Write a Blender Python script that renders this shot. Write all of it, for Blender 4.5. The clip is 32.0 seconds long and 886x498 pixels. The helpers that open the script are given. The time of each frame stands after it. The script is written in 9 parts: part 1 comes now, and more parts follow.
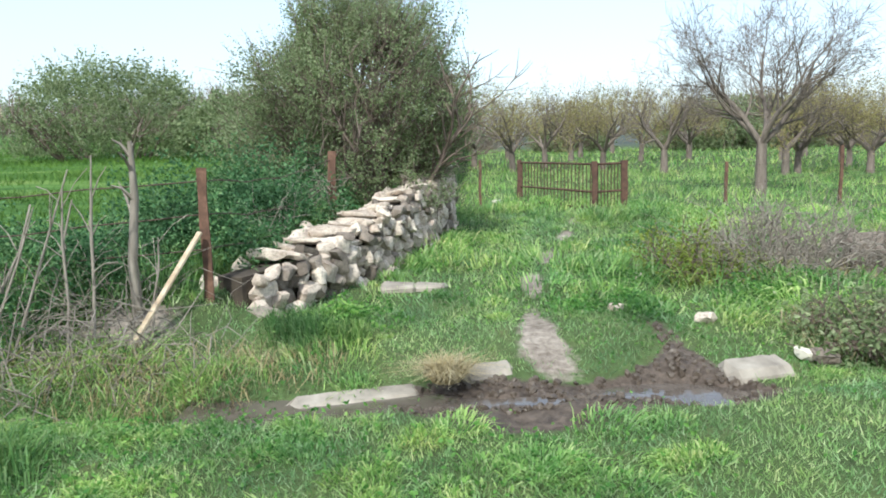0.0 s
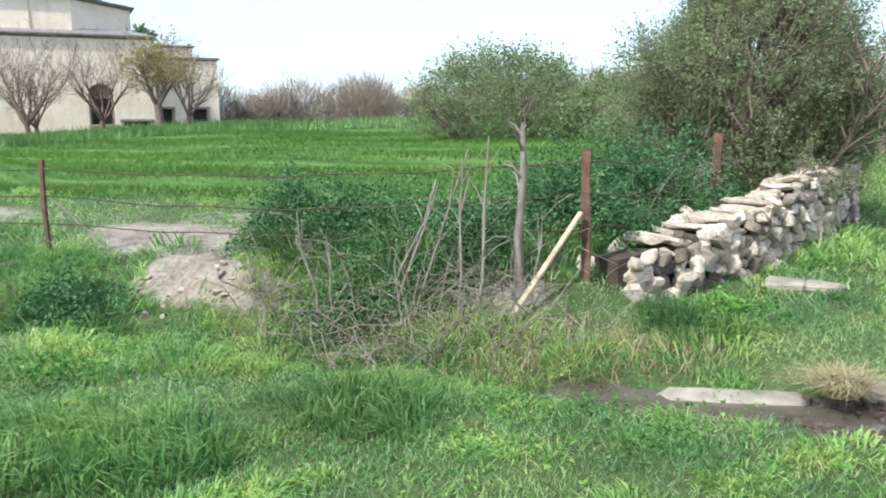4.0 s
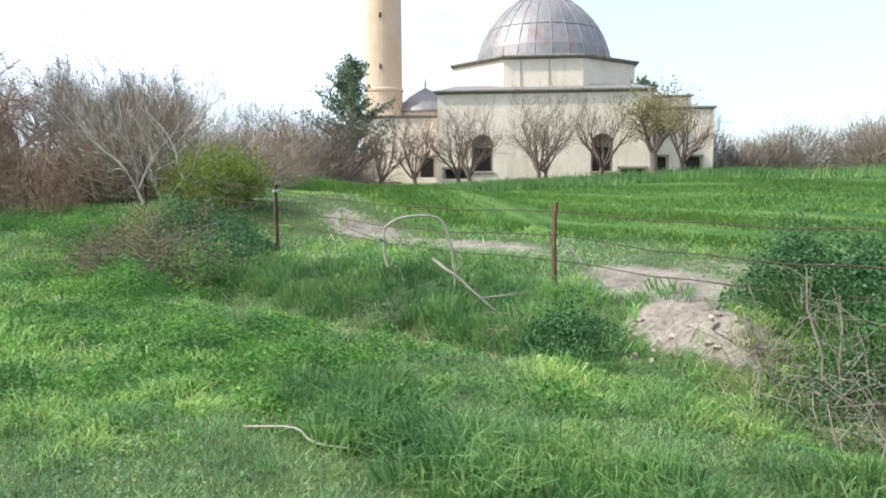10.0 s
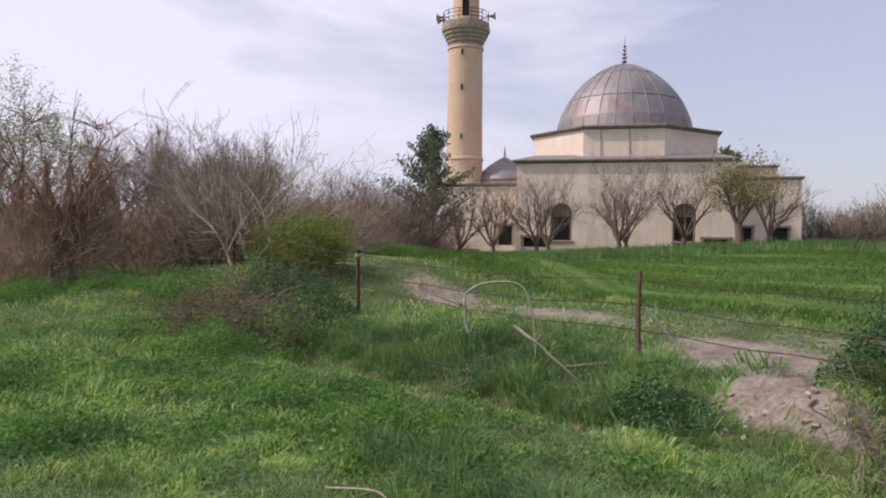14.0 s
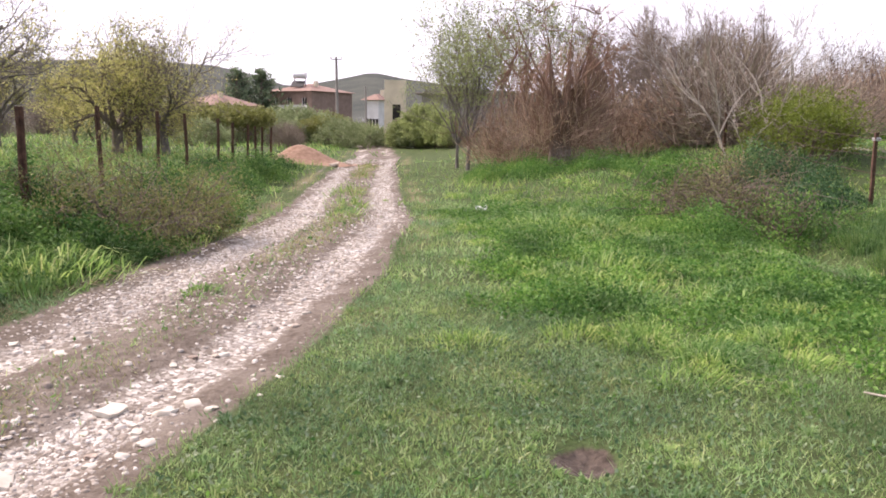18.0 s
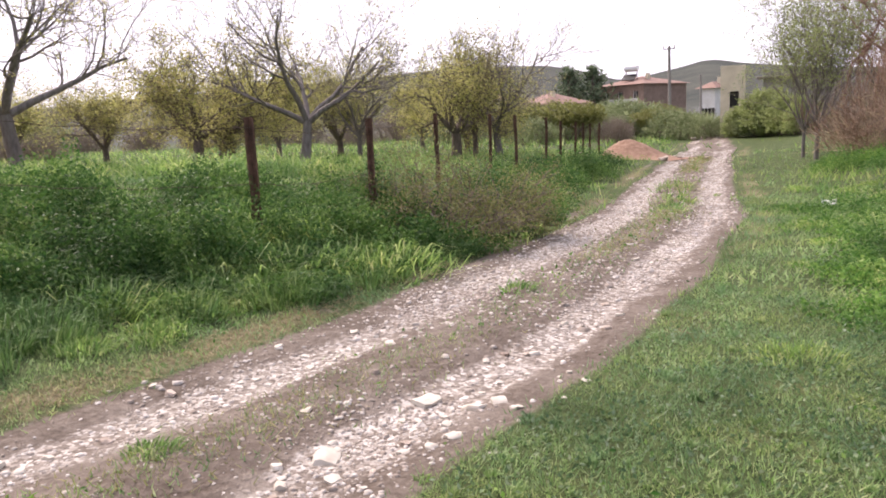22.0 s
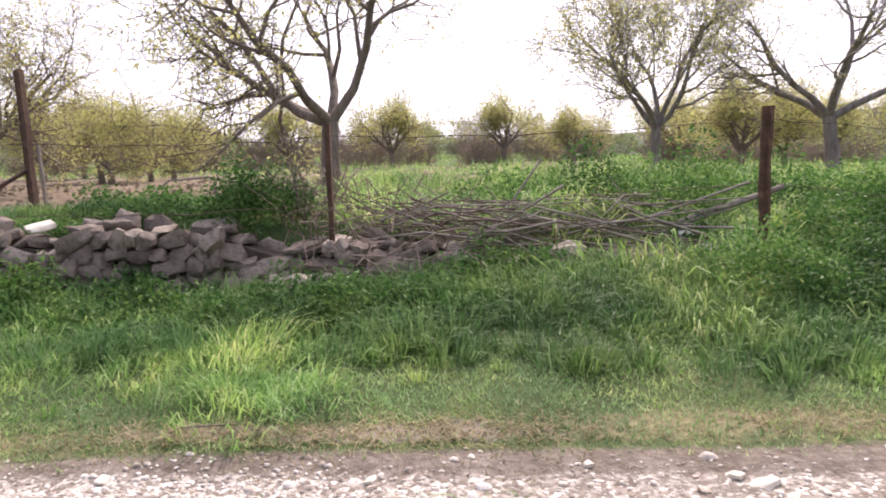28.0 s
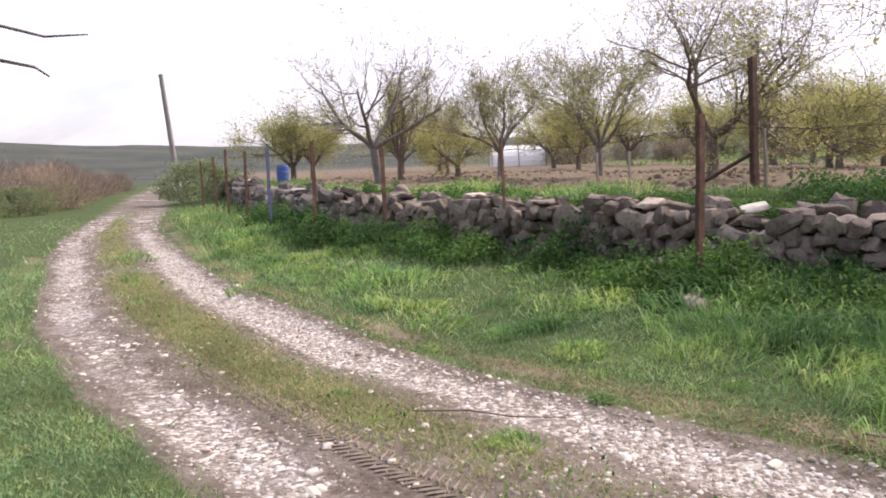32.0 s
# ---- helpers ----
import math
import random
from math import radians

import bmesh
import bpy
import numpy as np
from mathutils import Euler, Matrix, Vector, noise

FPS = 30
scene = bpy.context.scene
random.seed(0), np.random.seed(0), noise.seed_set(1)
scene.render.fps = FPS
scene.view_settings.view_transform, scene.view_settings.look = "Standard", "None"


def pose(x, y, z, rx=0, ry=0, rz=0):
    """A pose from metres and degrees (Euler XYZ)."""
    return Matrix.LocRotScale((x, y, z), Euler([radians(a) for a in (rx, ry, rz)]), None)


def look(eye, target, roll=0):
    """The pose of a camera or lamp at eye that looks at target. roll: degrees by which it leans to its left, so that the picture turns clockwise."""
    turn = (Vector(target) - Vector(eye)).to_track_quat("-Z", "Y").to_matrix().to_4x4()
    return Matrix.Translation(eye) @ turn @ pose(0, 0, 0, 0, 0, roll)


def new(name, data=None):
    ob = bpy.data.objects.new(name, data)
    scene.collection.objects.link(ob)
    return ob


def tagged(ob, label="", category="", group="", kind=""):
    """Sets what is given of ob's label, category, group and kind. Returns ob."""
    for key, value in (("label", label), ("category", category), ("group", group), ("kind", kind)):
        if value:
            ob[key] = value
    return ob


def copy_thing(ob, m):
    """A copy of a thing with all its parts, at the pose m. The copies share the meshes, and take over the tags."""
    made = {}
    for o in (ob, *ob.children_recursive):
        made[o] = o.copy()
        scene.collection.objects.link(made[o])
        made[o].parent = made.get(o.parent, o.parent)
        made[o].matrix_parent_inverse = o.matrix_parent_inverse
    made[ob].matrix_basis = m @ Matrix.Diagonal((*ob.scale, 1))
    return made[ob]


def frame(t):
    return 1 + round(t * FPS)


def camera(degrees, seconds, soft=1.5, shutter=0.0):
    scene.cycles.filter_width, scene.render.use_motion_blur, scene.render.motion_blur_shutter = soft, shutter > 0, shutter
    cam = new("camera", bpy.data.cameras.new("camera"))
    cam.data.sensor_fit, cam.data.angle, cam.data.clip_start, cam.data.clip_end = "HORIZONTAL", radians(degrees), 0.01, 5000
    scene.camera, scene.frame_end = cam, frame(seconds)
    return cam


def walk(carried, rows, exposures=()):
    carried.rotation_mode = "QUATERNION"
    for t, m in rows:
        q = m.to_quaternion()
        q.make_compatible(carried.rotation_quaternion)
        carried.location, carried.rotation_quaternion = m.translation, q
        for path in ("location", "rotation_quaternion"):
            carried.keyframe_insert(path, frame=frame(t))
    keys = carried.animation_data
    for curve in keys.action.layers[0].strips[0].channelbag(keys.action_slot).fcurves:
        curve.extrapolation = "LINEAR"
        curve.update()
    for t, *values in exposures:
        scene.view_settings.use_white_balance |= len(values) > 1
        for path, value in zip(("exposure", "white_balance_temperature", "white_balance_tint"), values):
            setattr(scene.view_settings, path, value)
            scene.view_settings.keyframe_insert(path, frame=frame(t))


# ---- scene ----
cam = camera(59.0, 32.0, 1.8, 0.22)
PATH = [
    (0, (0.01, 0.088, 1.596), (-0.054, 2.069, 1.326), -1.3),
    (0.5, (-0.008, 0.087, 1.606), (-0.155, 2.064, 1.341), -1.4),
    (1, (-0.029, 0.108, 1.611), (-0.264, 2.076, 1.343), -1.2),
    (1.5, (-0.039, 0.11, 1.602), (-0.393, 2.06, 1.332), -1.2),
    (2, (-0.047, 0.114, 1.607), (-0.506, 2.041, 1.335), -1.0),
    (2.5, (-0.054, 0.123, 1.599), (-0.614, 2.021, 1.315), -0.8),
    (3, (-0.065, 0.123, 1.596), (-0.723, 1.988, 1.301), -0.9),
    (3.5, (-0.082, 0.127, 1.604), (-0.868, 1.941, 1.303), -0.9),
    (4, (-0.092, 0.118, 1.613), (-1.036, 1.856, 1.312), -1.0),
    (4.5, (-0.098, 0.121, 1.615), (-1.173, 1.781, 1.313), -1.2),
    (6.5, (-0.166, 0.108, 1.611), (-1.555, 1.517, 1.32), -1.1),
    (7, (-0.189, 0.116, 1.616), (-1.655, 1.447, 1.333), -1.4),
    (7.5, (-0.193, 0.107, 1.603), (-1.723, 1.367, 1.333), -1.0),
    (8, (-0.206, 0.124, 1.612), (-1.804, 1.3, 1.361), -1.2),
    (8.5, (-0.211, 0.112, 1.619), (-1.855, 1.231, 1.399), -1.1),
    (9, (-0.243, 0.124, 1.619), (-1.937, 1.17, 1.421), -0.9),
    (9.5, (-0.241, 0.111, 1.617), (-1.975, 1.091, 1.436), -0.6),
    (10, (-0.249, 0.069, 1.615), (-2.021, 0.98, 1.444), -0.1),
    (10.5, (-0.23, 0.043, 1.637), (-2.043, 0.885, 1.59), 0.3),
    (11, (-0.241, 0.077, 1.635), (-2.053, 0.917, 1.734), 0.4),
    (11.5, (-0.251, 0.079, 1.631), (-2.04, 0.956, 1.799), 0.3),
    (12, (-0.259, 0.104, 1.62), (-2.032, 1.002, 1.846), -0.4),
    (12.5, (-0.25, 0.082, 1.624), (-2.017, 0.99, 1.855), -0.6),
    (13, (-0.268, 0.072, 1.621), (-2.042, 0.976, 1.811), -0.4),
    (13.5, (-0.293, 0.07, 1.609), (-2.091, 0.937, 1.726), 0.1),
    (14, (-0.256, 0.002, 1.595), (-2.115, 0.738, 1.595), 0.8),
    (14.5, (-0.2, -0.066, 1.564), (-2.126, 0.465, 1.469), 1.3),
    (15, (-0.078, -0.256, 1.538), (-2.067, -0.129, 1.372), 3.2),
    (15.5, (-0.182, -0.174, 1.567), (-2.17, -0.277, 1.371), 3.5),
    (17.5, (-0.329, -0.326, 1.58), (-2.272, -0.683, 1.268), 0.8),
    (18, (-0.341, -0.39, 1.576), (-2.276, -0.789, 1.263), 0.9),
    (18.5, (-0.345, -0.455, 1.582), (-2.268, -0.908, 1.267), 1.2),
    (19, (-0.36, -0.506, 1.576), (-2.268, -1.022, 1.27), 1.4),
    (19.5, (-0.391, -0.498, 1.574), (-2.274, -1.096, 1.267), 0.7),
    (20, (-0.478, -0.443, 1.576), (-2.304, -1.198, 1.268), -0.8),
    (20.5, (-0.526, -0.368, 1.582), (-2.291, -1.256, 1.274), -1.8),
    (21, (-0.556, -0.33, 1.583), (-2.267, -1.316, 1.269), -2.5),
    (21.5, (-0.547, -0.322, 1.586), (-2.203, -1.399, 1.278), -2.6),
    (22, (-0.512, -0.314, 1.591), (-2.114, -1.469, 1.277), -2.4),
    (22.5, (-0.51, -0.335, 1.587), (-2.049, -1.572, 1.27), -2.2),
    (23, (-0.513, -0.349, 1.583), (-1.986, -1.667, 1.273), -2.1),
    (23.5, (-0.503, -0.364, 1.585), (-1.888, -1.776, 1.286), -1.9),
    (24, (-0.49, -0.367, 1.589), (-1.781, -1.869, 1.31), -1.7),
    (24.5, (-0.469, -0.37, 1.589), (-1.639, -1.971, 1.33), -1.5),
    (25, (-0.427, -0.374, 1.609), (-1.469, -2.061, 1.352), -1.4),
    (25.5, (-0.45, -0.383, 1.598), (-1.34, -2.158, 1.357), -1.7),
    (27.5, (-0.591, -0.646, 1.592), (-0.757, -2.625, 1.357), -1.1),
    (28, (-0.647, -0.701, 1.618), (-0.636, -2.687, 1.376), -1.6),
    (28.5, (-0.639, -0.759, 1.608), (-0.431, -2.734, 1.371), -2.1),
    (29, (-0.63, -0.789, 1.613), (-0.078, -2.698, 1.385), -2.7),
    (29.5, (-0.654, -0.813, 1.599), (0.227, -2.596, 1.387), -3.2),
    (30, (-0.698, -0.812, 1.622), (0.43, -2.451, 1.415), -3.2),
    (30.5, (-0.695, -0.837, 1.602), (0.575, -2.368, 1.397), -3.0),
    (31, (-0.711, -0.821, 1.609), (0.649, -2.272, 1.396), -2.4),
    (31.5, (-0.731, -0.829, 1.601), (0.718, -2.191, 1.385), -2.1),
    (32, (-0.738, -0.827, 1.597), (0.791, -2.098, 1.374), -2.1),
]
EXPOSURES = [
    (0.0, 1.0, 6080, 3), (4.5, 1.15, 6080, 3), (9.0, 1.15, 6200, 3), (10.0, 1.1, 6200, 4), (10.6, 0.8, 6450, 8), (11.3, 0.3, 6600, 16),
    (12.0, 0.03, 6600, 20), (13.3, 0.0, 6600, 20), (14.0, 0.18, 6800, 23), (14.5, 0.6, 6900, 24), (15.0, 0.95, 6950, 24), (17.5, 0.97, 7100, 27), (25.0, 0.83, 7100, 28), (28.0, 1.17, 7000, 26), (30.0, 1.06, 6950, 26), (31.0, 0.93, 6930, 26), (32.0, 0.82, 6880, 25),
]
walk(cam, [(t, look(eye, target, roll)) for t, eye, target, roll in PATH], EXPOSURES)

# ---------------------------------------------------------------- sky and sun
SUN_AZ, SUN_EL = radians(196), radians(46)      # azimuth clockwise from +y
world = bpy.data.worlds.new("sky")
scene.world = world
world.use_nodes = True
wn = world.node_tree
wn.nodes.clear()
w_out = wn.nodes.new("ShaderNodeOutputWorld")
w_bg = wn.nodes.new("ShaderNodeBackground")
w_sky = wn.nodes.new("ShaderNodeTexSky")
w_sky.sky_type = "NISHITA"
w_sky.sun_disc = False
w_sky.sun_elevation, w_sky.sun_rotation = SUN_EL, SUN_AZ
w_sky.air_density, w_sky.dust_density, w_sky.ozone_density = 1.0, 2.2, 1.4
w_co = wn.nodes.new("ShaderNodeTexCoord")
w_map = wn.nodes.new("ShaderNodeMapping")
w_map.inputs["Scale"].default_value = (1.0, 1.0, 2.6)
w_map.inputs["Rotation"].default_value = (0.25, 0.1, 0.6)
w_noise = wn.nodes.new("ShaderNodeTexNoise")
w_noise.inputs["Scale"].default_value = 2.3
w_noise.inputs["Detail"].default_value = 7
w_noise.inputs["Roughness"].default_value = 0.55
w_noise.inputs["Distortion"].default_value = 0.5
w_ramp = wn.nodes.new("ShaderNodeValToRGB")
w_ramp.color_ramp.elements[0].position, w_ramp.color_ramp.elements[0].color = 0.37, (0.36, 0.36, 0.36, 1)
w_ramp.color_ramp.elements[1].position, w_ramp.color_ramp.elements[1].color = 0.62, (0.9, 0.9, 0.9, 1)
w_mix = wn.nodes.new("ShaderNodeMixRGB")
w_mix.inputs["Color2"].default_value = (6.5, 7.0, 8.1, 1)
wn.links.new(w_co.outputs["Generated"], w_map.inputs["Vector"])
wn.links.new(w_map.outputs[0], w_noise.inputs["Vector"])
w_sep = wn.nodes.new("ShaderNodeSeparateXYZ")
w_veil = wn.nodes.new("ShaderNodeMath")                  # thicker cloud towards the south and west
w_veil.operation = "MULTIPLY_ADD"
w_veil.inputs[1].default_value = -0.42
w_west = wn.nodes.new("ShaderNodeMath")
w_west.operation = "MULTIPLY_ADD"
w_west.inputs[1].default_value = -0.13
wn.links.new(w_co.outputs["Generated"], w_sep.inputs[0])
wn.links.new(w_sep.outputs[1], w_veil.inputs[0])
wn.links.new(w_noise.outputs[0], w_veil.inputs[2])
wn.links.new(w_sep.outputs[0], w_west.inputs[0])
wn.links.new(w_veil.outputs[0], w_west.inputs[2])
wn.links.new(w_west.outputs[0], w_ramp.inputs[0])
wn.links.new(w_ramp.outputs[0], w_mix.inputs["Fac"])
wn.links.new(w_sky.outputs[0], w_mix.inputs["Color1"])
wn.links.new(w_mix.outputs[0], w_bg.inputs[0])
w_bg.inputs[1].default_value = 0.115
wn.links.new(w_bg.outputs[0], w_out.inputs[0])

sun = new("sun", bpy.data.lights.new("sun", "SUN"))
sun.data.energy, sun.data.angle, sun.data.color = 2.8, radians(2.5), (1.0, 0.95, 0.87)
sun_way = Vector((math.sin(SUN_AZ) * math.cos(SUN_EL), math.cos(SUN_AZ) * math.cos(SUN_EL), math.sin(SUN_EL)))
sun.matrix_world = look(sun_way * 50, (0, 0, 0))

# ---------------------------------------------------------------- material helpers


class Nodes:
    """Short names for building a node material."""

    def __init__(self, name, rough=0.85, spec=0.3, metal=0.0):
        self.m = bpy.data.materials.new(name)
        self.m.use_nodes = True
        self.t = self.m.node_tree
        self.b = self.t.nodes["Principled BSDF"]
        self.b.inputs["Roughness"].default_value = rough
        self.b.inputs["Metallic"].default_value = metal
        self.b.inputs["Specular IOR Level"].default_value = spec
        self.out = self.t.nodes["Material Output"]

    def put(self, socket, value):
        if isinstance(value, bpy.types.NodeSocket):
            self.t.links.new(value, socket)
        else:
            if isinstance(value, tuple) and len(value) == 3 and socket.type == "RGBA":
                value = (*value, 1)
            socket.default_value = value

    def coord(self, which="Object"):
        return self.t.nodes.new("ShaderNodeTexCoord").outputs[which]

    def place(self):
        return self.t.nodes.new("ShaderNodeNewGeometry").outputs["Position"]

    def island(self):
        return self.t.nodes.new("ShaderNodeNewGeometry").outputs["Random Per Island"]

    def object_random(self):
        return self.t.nodes.new("ShaderNodeObjectInfo").outputs["Random"]

    def attr(self, name):
        n = self.t.nodes.new("ShaderNodeAttribute")
        n.attribute_name = name
        return n.outputs["Fac"]

    def noise(self, scale, detail=5, rough=0.55, vec=None, stretch=None):
        n = self.t.nodes.new("ShaderNodeTexNoise")
        n.inputs["Scale"].default_value, n.inputs["Detail"].default_value, n.inputs["Roughness"].default_value = scale, detail, rough
        v = vec if vec is not None else self.place()
        if stretch:
            mp = self.t.nodes.new("ShaderNodeMapping")
            mp.inputs["Scale"].default_value = stretch
            self.t.links.new(v, mp.inputs["Vector"])
            v = mp.outputs[0]
        self.t.links.new(v, n.inputs["Vector"])
        return n.outputs[0]

    def ramp(self, fac, *stops):
        n = self.t.nodes.new("ShaderNodeValToRGB")
        els = n.color_ramp.elements
        while len(els) < len(stops):
            els.new(0.5)
        for e, (p, c) in zip(els, stops):
            e.position = p
            e.color = (c, c, c, 1) if isinstance(c, (int, float)) else (*c, 1)
        self.put(n.inputs[0], fac)
        return n.outputs[0]

    def mix(self, fac, a, b, kind="MIX"):
        n = self.t.nodes.new("ShaderNodeMixRGB")
        n.blend_type = kind
        for s, v in zip(n.inputs, (fac, a, b)):
            self.put(s, v)
        return n.outputs[0]

    def math(self, op, a, b=0.5):
        n = self.t.nodes.new("ShaderNodeMath")
        n.operation = op
        n.use_clamp = True
        self.put(n.inputs[0], a)
        self.put(n.inputs[1], b)
        return n.outputs[0]

    def color(self, c):
        self.put(self.b.inputs["Base Color"], c)
        return self

    def rough(self, r):
        self.put(self.b.inputs["Roughness"], r)
        return self

    def bump(self, height, strength=0.5, distance=0.02):
        n = self.t.nodes.new("ShaderNodeBump")
        n.inputs["Strength"].default_value, n.inputs["Distance"].default_value = strength, distance
        self.put(n.inputs["Height"], height)
        self.t.links.new(n.outputs[0], self.b.inputs["Normal"])
        return self

    def thin(self, c, share):
        """Lets part of the light through, as leaves do."""
        tr = self.t.nodes.new("ShaderNodeBsdfTranslucent")
        self.put(tr.inputs[0], c)
        mx = self.t.nodes.new("ShaderNodeMixShader")
        mx.inputs[0].default_value = share
        self.t.links.new(self.b.outputs[0], mx.inputs[1])
        self.t.links.new(tr.outputs[0], mx.inputs[2])
        self.t.links.new(mx.outputs[0], self.out.inputs[0])
        return self


def leaf_material(name, *colors, patch=0.35, share=0.35, rough=0.55, warm=0.0, clump=0.0):
    """Foliage: a colour for each leaf, drifting in patches over the ground; warm: how far patches turn yellow; clump: how far clumps differ."""
    n = Nodes(name, rough, 0.22)
    k = len(colors) - 1
    own = n.ramp(n.island(), *[(i / k, c) for i, c in enumerate(colors)])
    drift = n.ramp(n.noise(patch, 3), (0.3, 0.74), (0.7, 1.28))
    c = n.mix(1.0, own, drift, "MULTIPLY")
    if clump:
        tone = n.ramp(n.noise(1.15, 5, 0.62), (0.36, (0.46, 0.58, 0.56)), (0.47, (0.82, 0.90, 0.84)), (0.55, (1.15, 1.08, 0.92)), (0.66, (1.30, 1.20, 1.04)))
        c = n.mix(clump, c, n.mix(1.0, c, tone, "MULTIPLY"))
    if warm:
        c = n.mix(n.ramp(n.noise(1.7, 4, 0.6), (0.42, 0.0), (0.62, warm)), c, n.mix(1.0, c, (1.38, 1.08, 0.8), "MULTIPLY"))
    return n.color(c).thin(c, share).m


def bark_material(name, a, b, scale=14):
    n = Nodes(name, 0.9, 0.2)
    f = n.noise(scale, 6, 0.65, n.coord(), (1, 1, 0.25))
    return n.color(n.ramp(f, (0.3, a), (0.7, b))).bump(f, 0.6, 0.01).m


def stone_material(name, a, b, c, scale=5.0, own=0.35):
    """Field stone: every stone takes its own shade; lichen and grain on top."""
    n = Nodes(name, 0.9, 0.25)
    tone = n.ramp(n.object_random(), (0, a), (0.5, b), (1, c))
    big, mid, fine = n.noise(scale, 5, 0.6), n.noise(17, 5, 0.7), n.noise(70, 4, 0.7)
    col = n.mix(n.ramp(big, (0.35, 0.0), (0.7, own)), tone, tuple(min(1, v * 1.5) for v in c))
    col = n.mix(n.ramp(mid, (0.36, 0.55), (0.5, 0.0)), col, tuple(v * 0.55 for v in a))
    col = n.mix(n.ramp(mid, (0.6, 0.0), (0.72, 0.6)), col, tuple(min(1, v * 1.35) for v in c))       # lichen
    col = n.mix(n.ramp(fine, (0.35, 0.35), (0.55, 0.0)), col, tuple(v * 0.5 for v in a))
    return n.color(col).bump(n.mix(0.4, mid, fine), 0.9, 0.03).m


def simple(name, a, b, scale, rough=0.8, spec=0.3, metal=0.0, bump=0.3, stretch=None):
    n = Nodes(name, rough, spec, metal)
    f = n.noise(scale, 6, 0.6, None, stretch)
    return n.color(n.ramp(f, (0.3, a), (0.7, b))).bump(f, bump, 0.01).m


# ---------------------------------------------------------------- materials
def ground_material():
    n = Nodes("ground", 0.95, 0.15)
    big, mid, fine = n.noise(0.35, 4), n.noise(2.2, 5), n.noise(18, 5, 0.7)
    ragged = n.noise(7, 6, 0.7)

    def torn(key, lo=0.42, hi=0.62, jag=0.9):
        """A patch with a ragged, fairly sharp edge."""
        t = n.t.nodes.new("ShaderNodeMath")
        t.operation = "MULTIPLY_ADD"
        t.inputs[1].default_value = jag
        n.put(t.inputs[0], ragged)
        n.put(t.inputs[2], n.attr(key))
        u = n.t.nodes.new("ShaderNodeMath")
        u.operation = "SUBTRACT"
        n.put(u.inputs[0], t.outputs[0])
        u.inputs[1].default_value = jag * 0.5
        return n.ramp(u.outputs[0], (lo, 0.0), (hi, 1.0))

    soil = n.ramp(mid, (0.3, (0.055, 0.085, 0.032)), (0.55, (0.085, 0.13, 0.046)), (0.75, (0.15, 0.165, 0.068)))
    soil = n.mix(n.ramp(big, (0.4, 0.0), (0.7, 0.5)), soil, (0.08, 0.13, 0.04))
    soil = n.mix(n.ramp(fine, (0.4, 0.55), (0.62, 0.0)), soil, (0.04, 0.042, 0.02))
    soil = n.mix(torn("edge", 0.35, 0.7), soil, n.ramp(fine, (0.35, (0.15, 0.125, 0.072)), (0.65, (0.30, 0.265, 0.15))))
    field = n.ramp(n.noise(0.5, 5, 0.65, None, (0.35, 2.6, 1)), (0.36, (0.035, 0.085, 0.02)), (0.5, (0.075, 0.15, 0.032)), (0.6, (0.13, 0.20, 0.05)), (0.72, (0.20, 0.22, 0.085)))
    soil = n.mix(n.attr("field"), soil, field)
    dirt = n.ramp(n.mix(0.5, mid, fine), (0.34, (0.105, 0.082, 0.065)), (0.48, (0.23, 0.192, 0.158)), (0.64, (0.39, 0.34, 0.288)))
    soil = n.mix(torn("dirt", 0.46, 0.74, 1.1), soil, dirt)
    plow = n.ramp(n.mix(0.5, ragged, fine), (0.36, (0.09, 0.066, 0.045)), (0.5, (0.18, 0.138, 0.096)), (0.64, (0.28, 0.225, 0.155)))
    soil = n.mix(torn("plow", 0.3, 0.6), soil, plow)
    track = n.ramp(n.mix(0.6, mid, fine), (0.34, (0.085, 0.066, 0.050)), (0.48, (0.155, 0.127, 0.102)), (0.64, (0.25, 0.212, 0.172)))
    soil = n.mix(torn("road", 0.36, 0.66, 0.7), soil, track)
    chip = n.t.nodes.new("ShaderNodeTexVoronoi")
    chip.inputs["Scale"].default_value = 33
    n.t.links.new(n.place(), chip.inputs["Vector"])
    chips = n.ramp(chip.outputs["Color"], (0.25, (0.19, 0.160, 0.130)), (0.5, (0.31, 0.272, 0.230)), (0.68, (0.47, 0.43, 0.375)), (0.88, (0.72, 0.69, 0.63)))
    soil = n.mix(torn("rut", 0.42, 0.72, 1.2), soil, chips)
    mud = n.ramp(n.mix(0.5, ragged, fine), (0.38, (0.038, 0.029, 0.023)), (0.6, (0.125, 0.097, 0.078)))
    soil = n.mix(torn("mud", 0.4, 0.6), soil, mud)
    # dull hill scrub, with a slight grey-blue distance haze put into its colour
    hazed_scrub = n.ramp(n.noise(0.02, 6, 0.7), (0.35, (0.040, 0.050, 0.044)), (0.6, (0.085, 0.092, 0.074)))
    soil = n.mix(n.attr("hill"), soil, hazed_scrub)
    wet = n.math("MULTIPLY", n.attr("wet"), n.ramp(mid, (0.45, 0.0), (0.62, 1.0)))
    n.color(soil).rough(n.mix(wet, (0.95, 0.95, 0.95), (0.22, 0.22, 0.22)))
    return n.bump(n.mix(0.5, n.mix(0.5, mid, ragged), fine), 0.9, 0.06).m


